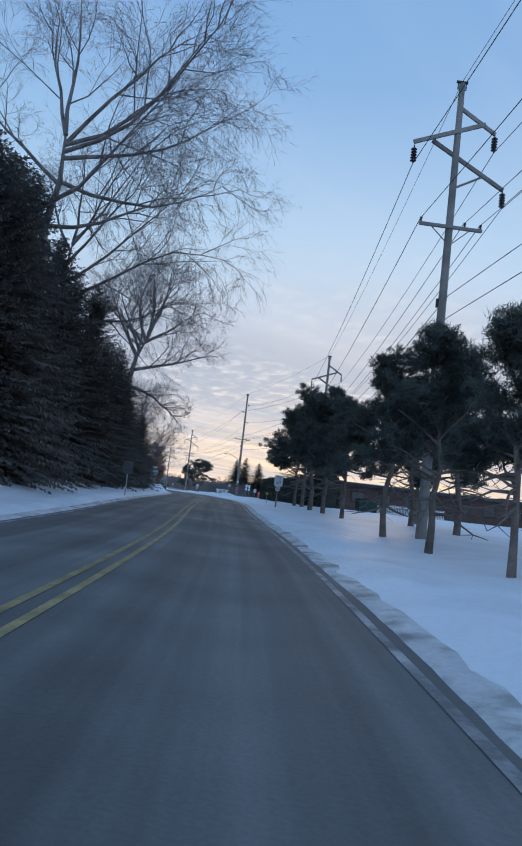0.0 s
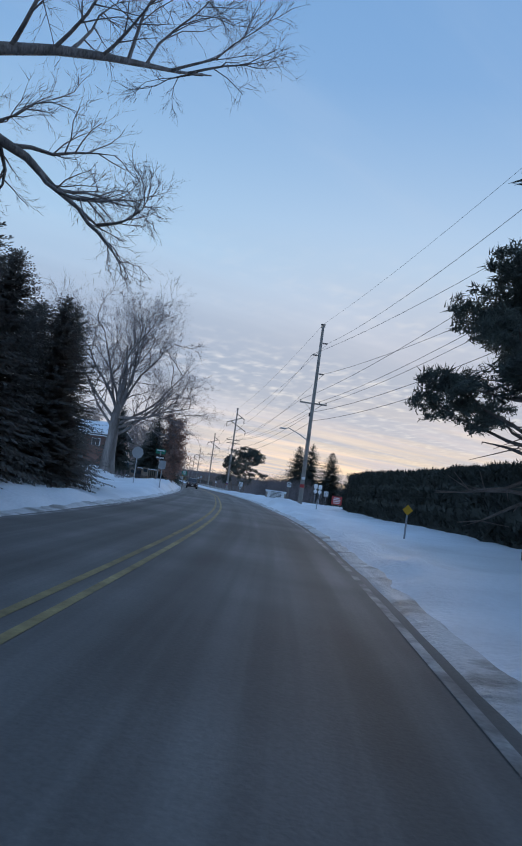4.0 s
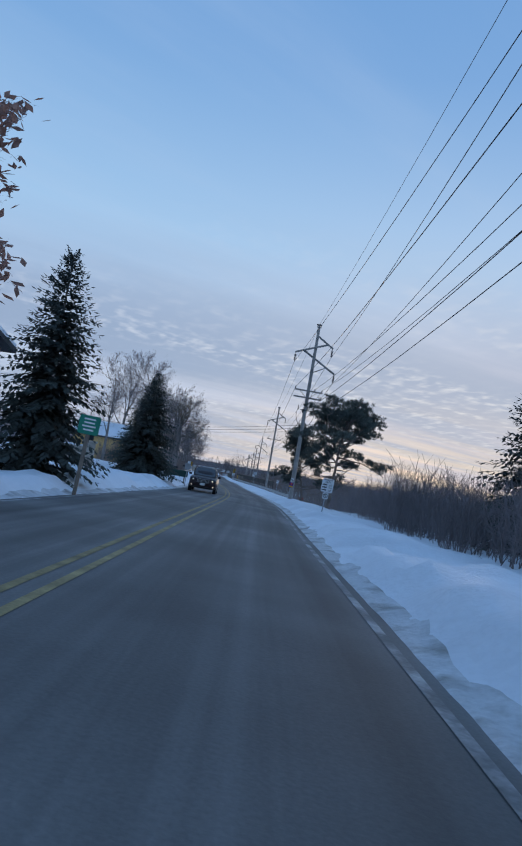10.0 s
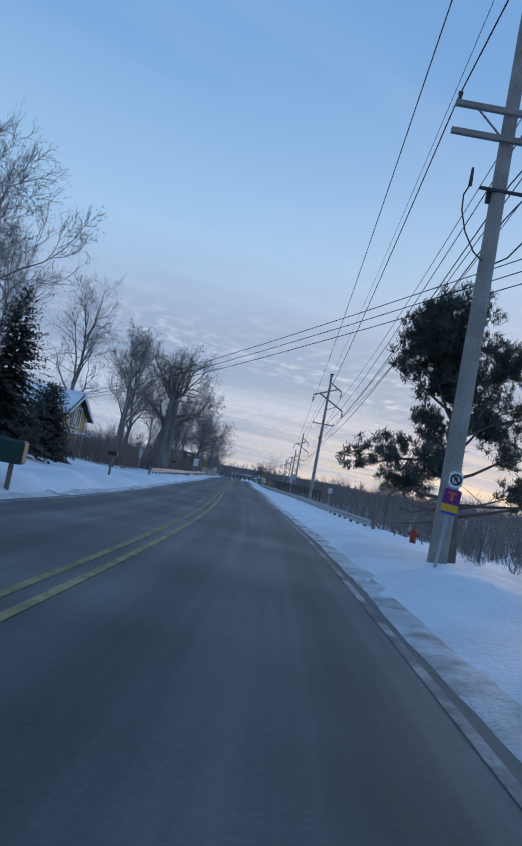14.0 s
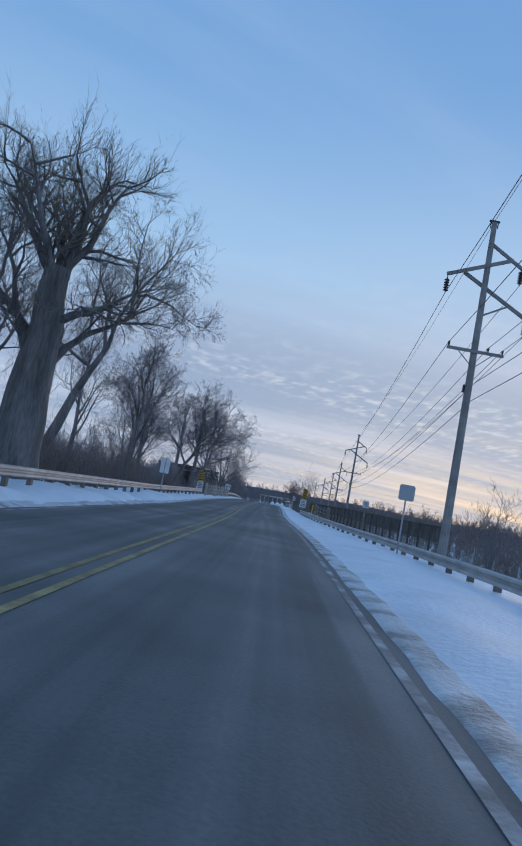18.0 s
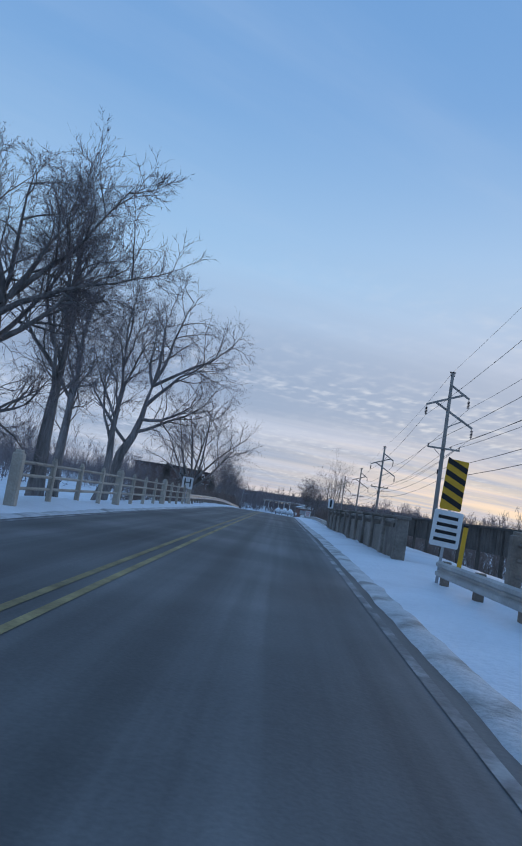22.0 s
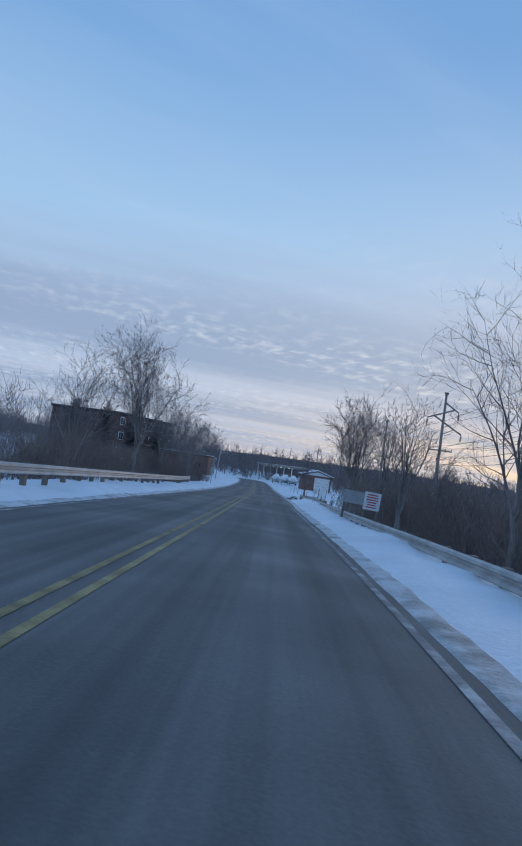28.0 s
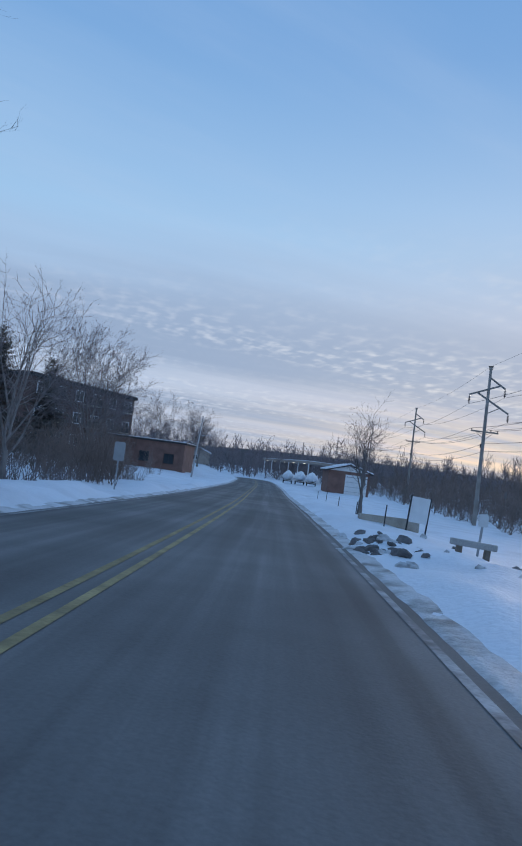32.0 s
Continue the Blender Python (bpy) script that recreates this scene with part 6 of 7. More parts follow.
for x in (-0.55, 0.55):
    wall_window(t, x, 3.2, 0.6, 1.25, -0.03)
for x in (-1.1, 1.1):
    wall_window(t, x, 1.2, 0.6, 1.25, -0.03)
for x in (-W / 2, W / 2):
    part("corner_board", box((x, -0.02, E / 2), (0.16, 0.1, E), 0.01), WHITETRIM, t)

# brick house beyond the elm, two windows lit
t = thing("house", Matrix.Translation((-35.9, 150.0, on_ground(-35.9, 150.0).z - 0.3)) @ Matrix.Rotation(radians(-8), 4, "Z"), "red brick house with lit windows and a snow-covered roof", "house")
H0 = 5.7 - t.matrix_world.translation.z
part("wall", box((0, 4, H0 / 2), (10, 8, H0), 0.03), BRICK, t)
for sy in (0, 1):
    bm = prism([(-0.6, H0 - 0.15), (4.0, H0 + 1.7), (4.0, H0 + 1.95), (-0.6, H0 + 0.1)], -5.5, 5.5)
    bm.transform(Matrix.Translation((0, 8 * sy, 0)) @ Matrix.Diagonal((1, -1 if sy else 1, 1, 1)) @ Matrix.Rotation(radians(90), 4, "Z"))
    part("roof", bm, ROOFDARK, t)
    bm = prism([(-0.58, H0 + 0.11), (4.0, H0 + 1.96), (4.0, H0 + 2.2), (-0.55, H0 + 0.33)], -5.45, 5.45)
    bm.transform(Matrix.Translation((0, 8 * sy, 0)) @ Matrix.Diagonal((1, -1 if sy else 1, 1, 1)) @ Matrix.Rotation(radians(90), 4, "Z"))
    part("roof_snow", bm, SNOW, t)
part("gutter", box((0, -0.66, H0 - 0.12), (11, 0.12, 0.14), 0.03), WHITETRIM, t)
for x in (-3.6, 1.2, 3.7):
    win = wall_window(t, x, H0 - 1.05, 1.1, 0.9, -0.03)
    if x > 0:
        part("lit_pane", box((x, -0.02, H0 - 1.05), (1.06, 0.03, 0.86)), WARMPANE, win, "pane lit warm from inside")

# brown low building at the start, with a white fence
t = thing("low_building", facing(on_ground(24, 92), -6), "low brown building with a flat dark roof and snow on it", "building")
part("wall", box((0, 4, 1.5), (26, 8, 3.2), 0.03), DARKBRICK, t)
part("roof", box((0, 4, 3.25), (27.4, 9.4, 0.35), 0.04), ROOFDARK, t)
part("roof_snow", box((0, 4, 3.47), (27, 9, 0.12), 0.05), SNOW, t)
for k in range(7):
    wall_window(t, -10.5 + 3.4 * k, 1.7, 1.5, 1.2, -0.04, frame=DARKMETAL)
t = thing("picket_fence", facing(on_ground(17, 80), -6), "white slatted fence in front of the low building", "fence")
part("rail", box((0, 0, 0.25), (9, 0.05, 0.1)), WHITETRIM, t)
part("rail", box((0, 0, 1.0), (9, 0.05, 0.1)), WHITETRIM, t)
first = None
for k in range(50):
    if first is None:
        first = o = part("picket", box((0, 0, 0.6), (0.09, 0.03, 1.1), 0.01), WHITETRIM, t)
    else:
        o = new("picket", first.data)
        o.parent = t
    o.matrix_local = Matrix.Translation((-4.4 + 0.18 * k, -0.04, 0))
t = thing("dumpster", facing(on_ground(11.5, 72), 5), "dark green steel dumpster in the snow", "dumpster")
part("body", prism([(-0.9, 0), (0.9, 0), (0.95, 1.2), (-0.95, 1.2)], -0.7, 0.7), GREENBIN, t)
part("lid", box((0, 0, 1.25), (2.0, 1.5, 0.08), 0.03), DARKMETAL, t)
for x in (-0.5, 0.5):
    part("rib", box((x, -0.72, 0.6), (0.08, 0.05, 1.1)), GREENBIN, t)

# brick apartment building and its low wing
t = thing("apartment_building", Matrix.Translation((-127.4, 492.1, -0.9)) @ Matrix.Rotation(radians(82.7), 4, "Z"), "dark brown brick apartment building of three storeys", "building")
part("wall", box((0, 8, 4.3), (22, 16, 9.4), 0.04), DARKBRICK, t)
part("parapet", box((0, 8, 9.15), (22.6, 16.6, 0.5), 0.04), ROOFDARK, t)
for s in range(3):
    z = 1.9 + 2.9 * s
    for k in range(6):
        x = -9.2 + 3.7 * k
        wall_window(t, x, z, 1.5, 1.3, -0.04, frame=WHITETRIM)
    for k in range(3):
        x = -7.35 + 7.4 * k
        bal = part("balcony", box((x, -0.75, z - 1.0), (2.6, 1.4, 0.15), 0.02), CONCRETE, t)
        part("railing", box((x, -1.42, z - 0.45), (2.6, 0.05, 0.9)), DARKMETAL, bal)
for z in (1.9, 4.8, 7.7):
    for y in (3, 8, 13):
        win = part("window", box((11.02, y, z), (0.06, 1.2, 1.3)), GLASS, t)
        part("frame", box((11.04, y, z + 0.7), (0.08, 1.4, 0.1)), WHITETRIM, win)
        part("frame", box((11.04, y, z - 0.7), (0.08, 1.4, 0.1)), WHITETRIM, win)
t = thing("brick_wing", Matrix.Translation((-126.5, 497.3, on_ground(-121, 498).z - 0.3)) @ Matrix.Rotation(radians(14), 4, "Z"), "low red brick wing with a flat snow-edged roof", "building")
part("wall", box((5.5, 5, 2.0), (11, 10, 4.2), 0.04), BRICK, t)
part("roof", box((5.5, 5, 4.15), (11.5, 10.5, 0.25), 0.03), ROOFDARK, t)
part("roof_snow", box((5.5, 5, 4.32), (11.3, 10.3, 0.1), 0.04), SNOW, t)
for k in range(3):
    wall_window(t, 1.9 + 3.5 * k, 1.8, 1.2, 1.2, -0.04, frame=DARKMETAL)

# garage with a white door, boats and a long canopy
t = thing("garage", Matrix.Translation((-95.8, 520, on_ground(-95.8, 520).z - 0.1)) @ Matrix.Rotation(radians(18), 4, "Z") @ Matrix.Diagonal((0.97, 1, 1.2, 1)), "red brick garage with a white door and a snow-covered gable roof", "garage")
part("wall", prism([(-3.4, 0), (3.4, 0), (3.4, 3.1), (0, 3.9), (-3.4, 3.1)], 0, 8), BRICK, t)
door = part("door", box((1.2, -0.05, 1.35), (3.6, 0.1, 2.7), 0.01), WHITETRIM, t, "white sectional garage door")
for k in range(4):
    part("panel_rib", box((1.2, -0.11, 0.5 + 0.62 * k), (3.6, 0.03, 0.04)), SIGNBACK, door)
for sx in (-1, 1):
    a, b = (sx * 3.9, 2.95), (0, 3.9)
    part("roof", prism([a, b, (b[0], b[1] + 0.15), (a[0], a[1] + 0.15)], -0.5, 8.5), ROOFDARK, t)
    part("roof_snow", prism([(a[0], a[1] + 0.155), (b[0], b[1] + 0.155), (b[0], b[1] + 0.32), (a[0], a[1] + 0.3)], -0.48, 8.4), SNOW, t)
part("gable_board", prism([(-3.4, 3.1), (3.4, 3.1), (0, 3.85)], -0.06, -0.02), WHITETRIM, t)


def boat(x, y, turn, seed):
    g = on_ground(x, y)
    t = thing("boat", Matrix.Translation(g) @ Matrix.Rotation(radians(turn), 4, "Z"), "boat under white shrink wrap on a trailer", "boat", "wrapped boats beside the garage")
    tb = bmesh.new()
    rings = []
    for k, (yy, w, lo, hi) in enumerate([(-3.2, 0.25, 1.2, 1.5), (-2.3, 0.9, 0.9, 2.2), (-0.8, 1.2, 0.75, 2.75), (1.0, 1.25, 0.7, 2.7), (2.6, 1.2, 0.7, 2.3), (3.1, 1.1, 0.8, 2.0)]):
        rings.append([tb.verts.new(v) for v in ((-w * 0.4, yy, lo), (-w, yy, lo + 0.5), (-w * 0.95, yy, lo + 0.9), (-w * 0.4, yy, hi - 0.25), (0, yy, hi), (w * 0.4, yy, hi - 0.25), (w * 0.95, yy, lo + 0.9), (w, yy, lo + 0.5), (w * 0.4, yy, lo))])
    for a, b in zip(rings, rings[1:]):
        for k in range(9):
            tb.faces.new((a[k], a[(k + 1) % 9], b[(k + 1) % 9], b[k]))
    tb.faces.new(rings[0])
    tb.faces.new(list(reversed(rings[-1])))
    part("wrapped_hull", tb, SHRINKWRAP, t)
    part("trailer_frame", box((0, 0, 0.5), (1.5, 5.2, 0.12), 0.02), DARKMETAL, t)
    for sx in (-0.85, 0.85):
        wheel = part("wheel", rod((sx - 0.1, 0.8, 0.32), (sx + 0.1, 0.8, 0.32), 0.34, 0.34, 14), RUBBER, t)
        part("rim", rod((sx - 0.11, 0.8, 0.32), (sx + 0.11, 0.8, 0.32), 0.18, 0.18, 10), STEEL, wheel)


boat(-113.8, 552.6, 16, 1)
boat(-110.2, 548.4, 18, 2)
boat(-106.9, 544.0, 14, 3)

t = thing("canopy", Matrix.Translation((-121.5, 590.0, on_ground(-121.5, 590.0).z + 0.3)) @ Matrix.Rotation(radians(-61), 4, "Z"), "long flat canopy on posts with small lamps below", "canopy")
part("roof", box((0, 0, 4.2), (48, 7, 0.55), 0.03), TANWALL, t)
part("roof_snow", box((0, 0, 4.52), (47.8, 6.8, 0.12), 0.04), SNOW, t)
for k in range(6):
    part("post", box((-22.5 + 9.0 * k, -3.1, 2.0), (0.22, 0.22, 4.0), 0.02), WHITETRIM, t)
for k in range(5):
    part("lamp", box((-19 + 9.5 * k, -3.2, 3.85), (0.5, 0.3, 0.12)), HEADLAMP, t, "small lit lamp")
for k, (x, y, w) in enumerate([(-150, 585, 12), (-170, 600, 14)]):
    t = thing("far_house", Matrix.Translation((x, y, on_ground(x, y).z)) @ Matrix.Rotation(radians(25), 4, "Z"), "small far house with a snowy roof", "house")
    part("wall", prism([(-w / 2, 0), (w / 2, 0), (w / 2, 3), (0, 5.5), (-w / 2, 3)], 0, 8), TANWALL, t)
    for sx in (-1, 1):
        part("roof", prism([(sx * (w / 2 + 0.4), 2.8), (0, 5.5), (0, 5.8), (sx * (w / 2 + 0.4), 3.1)], -0.4, 8.4), SNOW, t)
    wall_window(t, -2, 1.6, 1.2, 1.2, -0.04)
    wall_window(t, 2, 1.6, 1.2, 1.2, -0.04)


# ---- vehicle ----
def suv(x, y, turn):
    g = Vector((x, y, float(road_z(y)) - 0.02))
    t = thing("suv", Matrix.Translation(g) @ Matrix.Rotation(radians(turn), 4, "Z"), "dark maroon sport utility car with lit headlamps on the road", "car")
    def loft(stations, power, n=20):
        """A rounded shell through cross-sections: (y, bottom, top, half width), the nose at -y."""
        bm = bmesh.new()
        rings = []
        for yy, lo, hi, w in stations:
            ring_ = []
            for j in range(n):
                a = 2 * math.pi * j / n
                c, sn = math.cos(a), math.sin(a)
                ring_.append(bm.verts.new((w * math.copysign(abs(c) ** power, c), yy, (lo + hi) / 2 + (hi - lo) / 2 * math.copysign(abs(sn) ** power, sn))))
            rings.append(ring_)
        for a, b in zip(rings, rings[1:]):
            for j in range(n):
                bm.faces.new((a[j], a[(j + 1) % n], b[(j + 1) % n], b[j]))
        bm.faces.new(list(reversed(rings[0])))
        bm.faces.new(rings[-1])
        return bm

    part("body", loft([(-2.38, 0.42, 0.80, 0.66), (-2.30, 0.32, 0.95, 0.82), (-2.0, 0.27, 1.03, 0.91), (-1.3, 0.25, 1.10, 0.95), (-0.9, 0.25, 1.14, 0.96), (1.2, 0.25, 1.17, 0.96), (2.0, 0.28, 1.15, 0.94), (2.38, 0.40, 1.02, 0.84)], 0.42), CARPAINT, t, smooth=True)
    part("cabin", loft([(-1.25, 0.95, 1.10, 0.70), (-0.85, 0.95, 1.38, 0.78), (-0.4, 0.95, 1.64, 0.76), (0.1, 0.95, 1.75, 0.74), (1.2, 0.95, 1.74, 0.73), (1.9, 0.95, 1.62, 0.70), (2.25, 0.95, 1.2, 0.72)], 0.45), CARPAINT, t, smooth=True)
    ws = bmesh.new()
    ws.faces.new([ws.verts.new(v) for v in ((-0.72, -1.22, 1.13), (0.72, -1.22, 1.13), (0.62, -0.38, 1.67), (-0.62, -0.38, 1.67))])
    part("windscreen", ws, GLASS, t)
    for sx in (-1, 1):
        part("roof_rail", rod((sx * 0.62, -0.1, 1.76), (sx * 0.62, 1.7, 1.74), 0.025, n=6), STEEL, t)
    for sx in (-1, 1):
        sw = bmesh.new()
        sw.faces.new([sw.verts.new(v) for v in ((sx * 0.80, -0.8, 1.18), (sx * 0.80, 1.8, 1.18), (sx * 0.735, 1.5, 1.62), (sx * 0.77, -0.3, 1.6))])
        part("side_window", sw, GLASS, t)
        head = part("headlight", box((sx * 0.72, -2.24, 0.86), (0.30, 0.22, 0.17), 0.06, Matrix.Rotation(radians(sx * 24), 3, "Z")), GLASS, t, "clear headlamp glass")
        part("bulb", box((sx * 0.66, -2.34, 0.85), (0.13, 0.06, 0.10), 0.03), HEADLAMP, head, "lit headlamp")
        part("mirror", box((sx * 1.0, -0.75, 1.16), (0.2, 0.12, 0.15), 0.04), CARPAINT, t)
        part("fog_lamp", box((sx * 0.66, -2.33, 0.46), (0.17, 0.06, 0.05), 0.02), HEADLAMP, t)
        for yy in (-1.42, 1.4):
            wheel = part("wheel", rod((sx * 0.72, yy, 0.36), (sx * 0.94, yy, 0.36), 0.36, 0.36, 20), RUBBER, t)
            part("rim", rod((sx * 0.80, yy, 0.36), (sx * 0.955, yy, 0.36), 0.23, 0.21, 14), STEEL, wheel)
    grille = part("grille", prism([(-0.34, 0.66), (0.34, 0.66), (0.46, 0.90), (-0.46, 0.90)], -2.42, -2.34), DARKMETAL, t)
    for k in range(9):
        part("grille_bar", box((-0.36 + 0.09 * k, -2.425, 0.78), (0.02, 0.02, 0.2)), STEEL, grille)
    part("grille_rim", box((0, -2.42, 0.91), (0.94, 0.04, 0.025), 0.008), STEEL, grille, "chrome rim")
    part("number_plate", box((0, -2.425, 0.57), (0.32, 0.02, 0.16)), SIGNWHITE, t)
    part("bumper", box((0, -2.28, 0.40), (1.5, 0.2, 0.14), 0.05), DARKMETAL, t)
    part("roof_snow", box((0, 0.7, 1.755), (0.95, 1.3, 0.03), 0.012), SNOW, t)


suv(float(road_x(172)) - 1.75, 172.0, math.degrees(-heading(172)))


# ---- small things along the verge ----
def news_box(p, mat, label, turn=0):
    t = thing("news_box", facing(p, turn), label, "newspaper box")
    part("case", box((0, 0, 0.72), (0.5, 0.42, 0.75), 0.03), mat, t)
    part("window", box((0, -0.215, 0.85), (0.36, 0.02, 0.3)), GLASS, t)
    for x in (-0.2, 0.2):
        part("leg", box((x, 0, 0.1), (0.05, 0.3, 0.7)), DARKMETAL, t)


for k in range(3):
    news_box(on_ground(-17.0 - 0.62 * k, 116.4 + 0.1 * k), WOODPOST if k != 1 else DARKMETAL, "weathered box on legs in the snow")
t = thing("slatted_bench", facing(on_ground(-17.6, 119.6), 12), "grey slatted wooden rack with a snowy top", "rack")
for k in range(10):
    part("slat", box((-0.85 + 0.19 * k, 0, 0.62), (0.07, 0.05, 0.95), 0.008), WOODPOST, t)
part("top_rail", box((0, 0, 1.14), (2.0, 0.16, 0.09), 0.01), WOODPOST, t)
part("snow", box((0, 0, 1.22), (1.9, 0.18, 0.07), 0.03), SNOW, t)
for x in (-0.95, 0.95):
    part("post", box((x, 0, 0.5), (0.12, 0.12, 1.5), 0.01), WOODPOST, t)
for k, (x, y, m, lab) in enumerate([(-19.8, 119.5, BLUEBIN, "dark blue wheeled bin with snow on its lid"), (-21.0, 120.2, GREENBIN, "dark green wheeled bin beside another bin")]):
    t = thing("wheelie_bin", facing(on_ground(x, y), 15 * k), lab, "bin")
    part("body", prism([(-0.28, 0.05), (0.28, 0.05), (0.36, 1.05), (-0.36, 1.05)], -0.35, 0.35), m, t)
    part("lid", box((0, 0, 1.09), (0.78, 0.8, 0.08), 0.03), m, t)
    part("snow", box((0, 0, 1.2), (0.7, 0.72, 0.18), 0.08), SNOW, t)

# stone gate pillar with a lantern
t = thing("gate_pillar", facing(on_ground(-28.3, 165.6) - Vector((0, 0, 0.1)), 4) @ Matrix.Scale(0.85, 4), "stone gate wall with a lantern and snow on top", "gate pillar")
part("wall", box((-0.9, 0, 0.6), (2.6, 0.6, 1.5), 0.05), CONCRETE, t)
part("pillar", box((0.7, 0, 0.8), (0.8, 0.8, 1.9), 0.05), CONCRETE, t)
part("cap", box((0.7, 0, 1.8), (1.0, 1.0, 0.14), 0.03), CONCRETE, t)
lan = part("lantern", box((0.7, 0, 2.2), (0.34, 0.34, 0.6), 0.02), GLASS, t)
for a in (-1, 1):
    for b in (-1, 1):
        part("bar", box((0.7 + a * 0.18, b * 0.18, 2.2), (0.04, 0.04, 0.64)), DARKMETAL, lan)
part("lantern_roof", rod((0.7, 0, 2.52), (0.7, 0, 2.8), 0.34, 0.05, 4), DARKMETAL, lan)
part("snow", box((-0.9, 0, 1.42), (2.5, 0.6, 0.16), 0.07), SNOW, t)

# dark green garden bench and mailboxes
t = thing("green_bin_box", facing(on_ground(-27.4, 185.0), 8), "long dark green box on short posts in the snow", "box")
part("body", box((0, 0, 0.75), (1.9, 0.6, 0.55), 0.05), GREENBIN, t)
for x in (-0.7, 0.7):
    part("leg", box((x, 0, 0.2), (0.1, 0.1, 0.8)), WOODPOST, t)
for x, y in ((-33.6, 205.5), (-41.3, 236.5)):
    t = thing("mailbox", facing(on_ground(x, y), 80), "dark mailbox on a wooden post by the road", "mailbox")
    part("post", box((0, 0, 0.45), (0.1, 0.1, 1.3), 0.01), WOODPOST, t)
    bm = box((0, 0, 1.15), (0.2, 0.48, 0.14), 0.01)
    add_rod(bm, (0, -0.24, 1.22), (0, 0.24, 1.22), 0.1, 0.1, 12)
    part("body", bm, DARKMETAL, t)
    part("flag", box((0.12, 0.05, 1.28), (0.02, 0.04, 0.2)), SIGNRED, t)

# hydrant and thin stems in the snow
g = on_ground(-17.8, 200.4)
t = thing("fire_hydrant", facing(g), "red fire hydrant half buried in snow", "hydrant")
part("barrel", rod((0, 0, -0.1), (0, 0, 0.5), 0.13, 0.12, 14), HYDRANT, t)
part("bonnet", rod((0, 0, 0.5), (0, 0, 0.66), 0.15, 0.05, 14), HYDRANT, t)
for a, b in (((-0.24, 0, 0.36), (0.24, 0, 0.36)), ((0, -0.24, 0.32), (0, 0, 0.32))):
    part("outlet", rod(a, b, 0.07, 0.07, 10), HYDRANT, t)
part("cap_nut", rod((0, 0, 0.66), (0, 0, 0.74), 0.035, 0.035, 6), HYDRANT, t)
rng = random.Random(77)
for k in range(26):
    y = 196 + 1.35 * k + rng.uniform(-0.4, 0.4)
    t = thing("sapling", Matrix.Translation(spot(y, 8.6 + rng.uniform(-0.8, 1.6) + 0.04 * k)), "thin dark sapling stem standing in the snow", "sapling", "saplings in the snow")
    tb = Tubes()
    p0 = Vector((0, 0, -0.2))
    path = limb_path(rng, p0, unit(rng.uniform(0, 360), rng.uniform(76, 90)), rng.uniform(1.6, 2.8), 4, 0.07, 0.02)
    tb.add(path, [0.035, 0.03, 0.025, 0.018, 0.01], 5)
    q = path[rng.randint(1, 2)]
    tb.add([q, q + unit(rng.uniform(0, 360), 55) * rng.uniform(0.5, 1.1)], [0.02, 0.008], 4)
    tb.make("stem", BARK, t)

# notice boards among the brush
for x, y, w, h, top, lab, mt in ((-69.0, 390.6, 1.0, 0.62, 1.15, "grey notice board on wooden posts in the brush", SIGNWHITE), (-68.0, 389.8, 0.8, 0.85, 1.2, "pale board with red lines of writing on posts", SIGNWHITE)):
    g = on_ground(x, y)
    t = sign("notice_board", g, lab, 4, 3)
    hh = top - g.z
    for x0 in (-w * 0.4, w * 0.4):
        post_for(t, hh, wood=True, x=x0)
    q = plate(w, h, hh - h / 2, SIGNBACK if "grey" in lab else mt, t, "board", round_=0.02)
    if "red" in lab:
        bars(q, -w * 0.42, w * 0.42, hh - h * 0.92, hh - h * 0.08, 6, SIGNRED, -0.011, 12)
# board, bench and rocks near the end
g = on_ground(-79.6, 440.0)
t = thing("white_board", facing(g, 6, 4), "blank white board on two thin posts in the snow", "board")
hh = 1.55
for x0 in (-0.45, 0.45):
    part("post", box((x0, 0.02, hh / 2 - 0.2), (0.06, 0.06, hh + 0.5)), DARKMETAL, t)
plate(0.95, 1.15, hh - 0.56, SIGNWHITE, t, "board", round_=0.02)
t = thing("concrete_barrier", facing(on_ground(-80.9, 440.6), 6), "low grey concrete block in the snow", "barrier")
part("block", prism([(-1.4, -0.2), (1.4, -0.2), (1.4, 0.35), (-1.4, 0.35)], -0.2, 0.2), CONCRETE, t)
g = on_ground(-77.3, 425.8)
t = thing("guardrail_end", facing(g - Vector((0, 0, 0.15)), 3, 3) @ Matrix.Scale(0.62, 4), "short wooden rail on two stout posts in the snow", "barrier")
for x0 in (-0.55, 0.6):
    part("post", box((x0, 0, 0.2), (0.22, 0.24, 1.0), 0.02), WOODPOST, t)
part("rail", box((0, -0.05, 0.72), (1.9, 0.2, 0.26), 0.03), RAILSTEEL, t)
rng = random.Random(9)
lump_meshes = []
for k in range(9):
    bm = bmesh.new()
    bmesh.ops.create_icosphere(bm, subdivisions=2, radius=0.2)
    for v in bm.verts:
        v.co = v.co * (1 + 0.6 * noise.noise(v.co * 6 + Vector((k * 3.1, 0, 0))) + 0.3 * noise.noise(v.co * 17 + Vector((0, k * 1.7, 0))))
        v.co.z *= 0.6
    me = bpy.data.meshes.new("snow_clod")
    bm.to_mesh(me)
    bm.free()
    me.materials.append(SLUSH if k % 3 == 0 else GRANITE)
    lump_meshes.append(me)
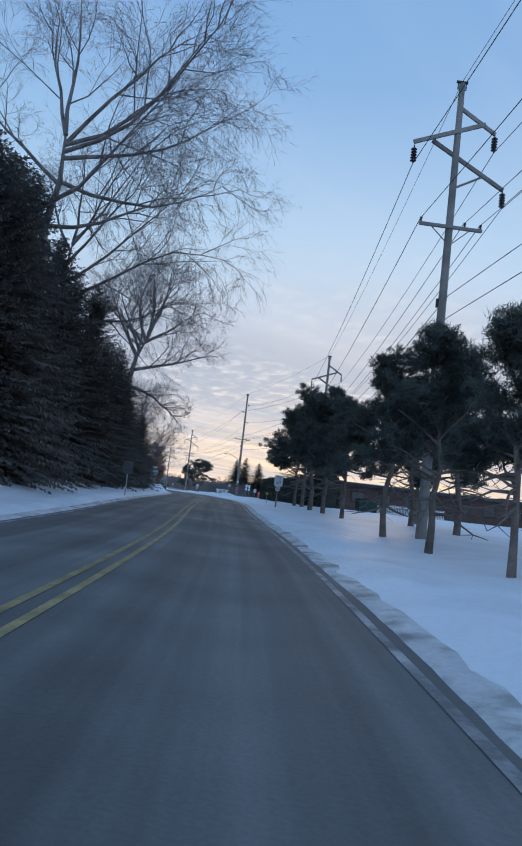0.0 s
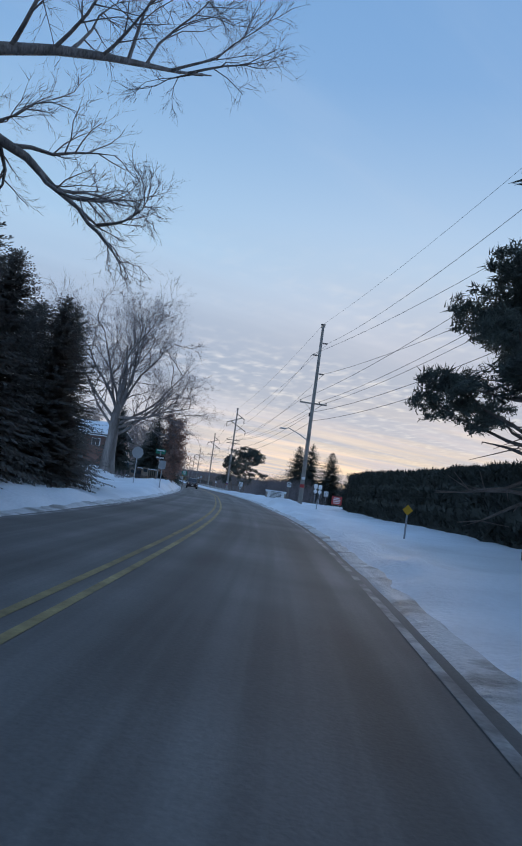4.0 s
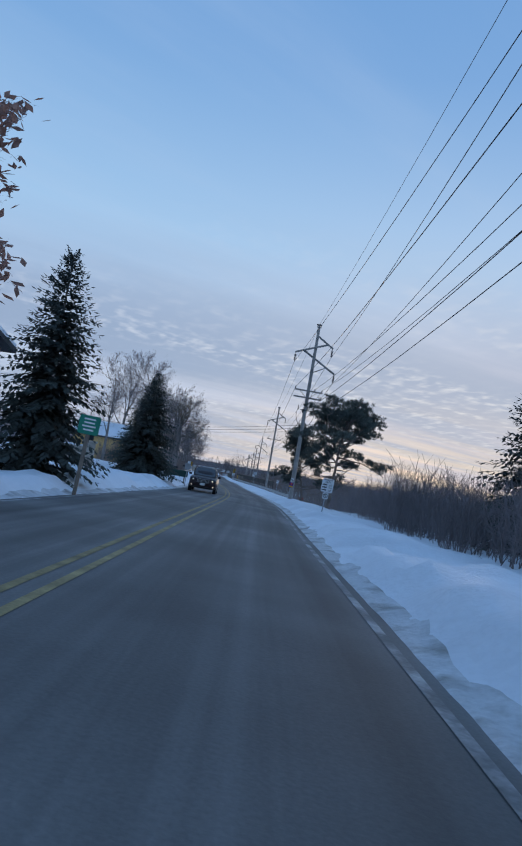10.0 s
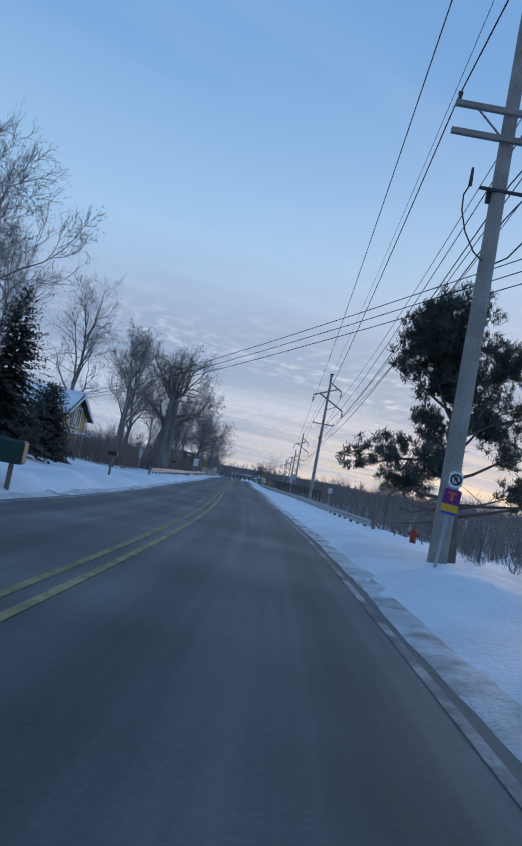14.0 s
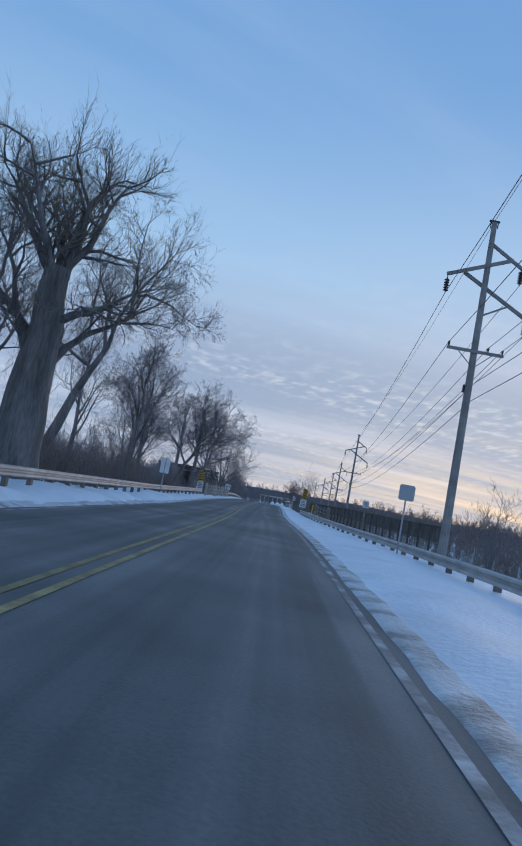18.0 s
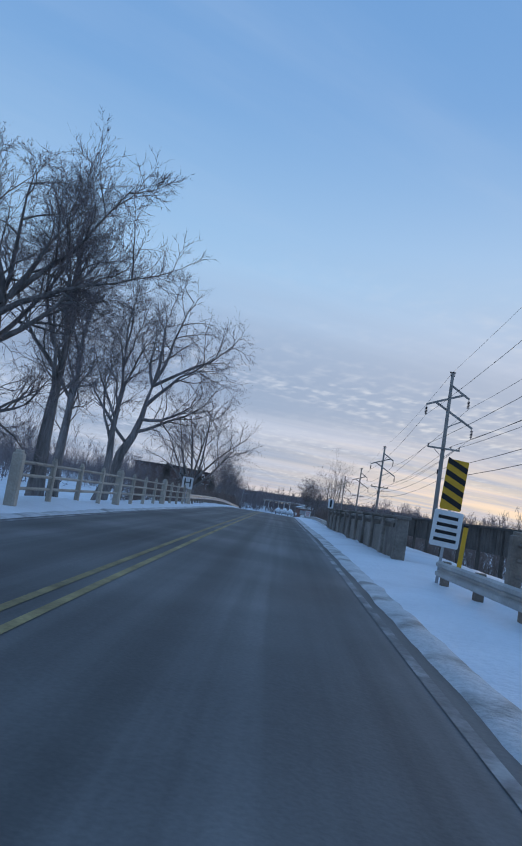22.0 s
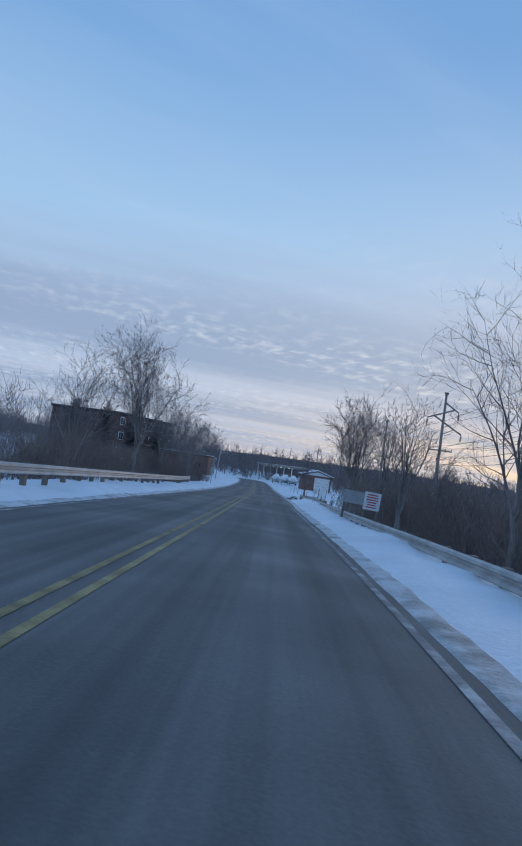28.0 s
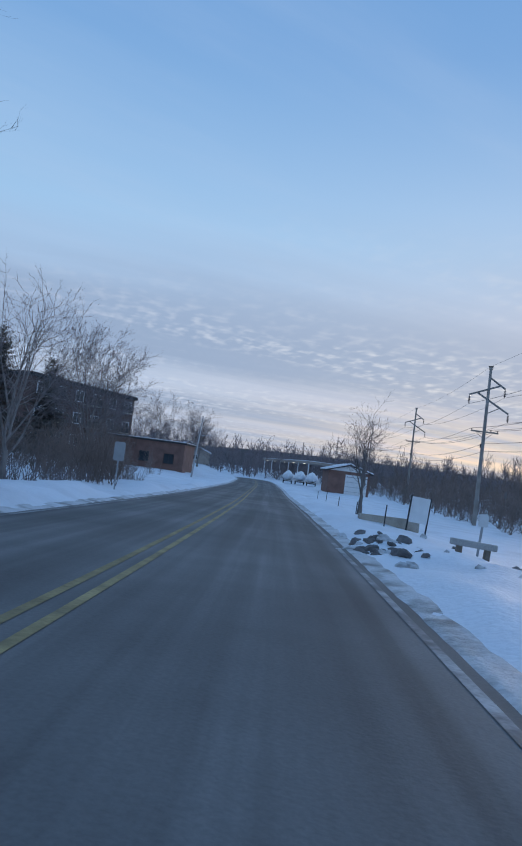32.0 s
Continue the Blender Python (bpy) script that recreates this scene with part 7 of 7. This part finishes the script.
for k in range(70):
    y = 424.0 + rng.gauss(0, 1.5)
    p = on_ground(-79.4 - (y - 424.0) * 0.27 + rng.gauss(0, 0.42), y) if k < 52 else spot(426 + rng.uniform(-7, 9), 5.0 + rng.uniform(0, 3.0))
    dark = k % 9 % 3 != 0
    ob = new("snow_clod", lump_meshes[k % 9])
    big = rng.uniform(0.3, 0.95) if k < 52 else rng.uniform(0.3, 0.8)
    ob.matrix_world = Matrix.Translation(p) @ Matrix.Rotation(rng.uniform(0, 6.28), 4, "Z") @ Matrix.Rotation(rng.uniform(-0.5, 0.5), 4, "X") @ Matrix.Diagonal((big, big * rng.uniform(0.7, 1.3), big, 1))
    tagged(ob, "dark lump of ploughed dirt and rock" if dark else "dirty lump of ploughed snow", "rubble", "lumps at the verge")
for k in range(5):
    t = thing("marker_stake", Matrix.Translation(spot(436 + 9 * k, 6.2)), "short thin marker stake in the snow", "stake", "marker stakes")
    part("stake", rod((0, 0, -0.2), (0.03, 0, 0.8), 0.025, n=6), DARKMETAL, t)
# small signs beyond the end of the guardrail
g = on_ground(-75.99, 416.5)
t = sign("parking_sign", g, "white sign with a dark two-line notice on a steel post", lean=6)
hh = 0.54 - g.z
post_for(t, hh)
q = plate(0.36, 0.48, hh - 0.24, SIGNWHITE, t, round_=0.03)
text_on(q, "NO", 0.12, 0, hh - 0.13, SIGNBLACK)
bars(q, -0.15, 0.15, hh - 0.4, hh - 0.24, 1, SIGNBACK, -0.011)
g = on_ground(-75.1, 421.0)
t = sign("road_sign", g, "pale back of a low sign behind its dark post", lean=4)
hh = -0.36 - g.z
part("post", box((0, -0.03, hh / 2 - 0.3), (0.06, 0.05, hh + 0.5), 0.008), DARKMETAL, t)
plate(0.4, 0.48, hh - 0.24, SIGNWHITE, t, round_=0.03)
g = on_ground(-77.15, 426.5)
t = sign("road_sign", g, "small pale sign on a thin post in the snow", lean=4)
hh = 0.12 - g.z
post_for(t, hh)
plate(0.25, 0.33, hh - 0.17, SIGNWHITE, t, round_=0.03)
t = thing("marker_stake", Matrix.Translation(on_ground(-76.15, 420.8)) @ Matrix.Rotation(0.15, 4, "Y"), "dark leaning stake at the end of the rail", "stake")
part("stake", box((0, 0, 0.15), (0.07, 0.07, 0.9), 0.01), DARKMETAL, t)
# leaning light pole by the wing
g = on_ground(-110.0, 489.0)
t = thing("street_lamp", Matrix.Translation(g) @ Matrix.Rotation(radians(4), 4, "Y"), "slim grey street lamp leaning a little", "street lamp")
part("pole", rod((0, 0, -0.3), (0, 0, 7.6), 0.11, 0.07, 10), STEEL, t)
part("arm", rod((0, 0, 5.2), (1.2, 0, 5.4), 0.04, 0.03, 6), STEEL, t)
part("lamp_head", box((1.4, 0, 5.38), (0.5, 0.18, 0.1), 0.03), STEEL, t)
t = sign("road_sign", on_ground(-91.7, 434.4), "back of a large sign behind the brush", 10)
post_for(t, 2.0)
plate(0.45, 0.8, 1.6, SIGNBACK, t)
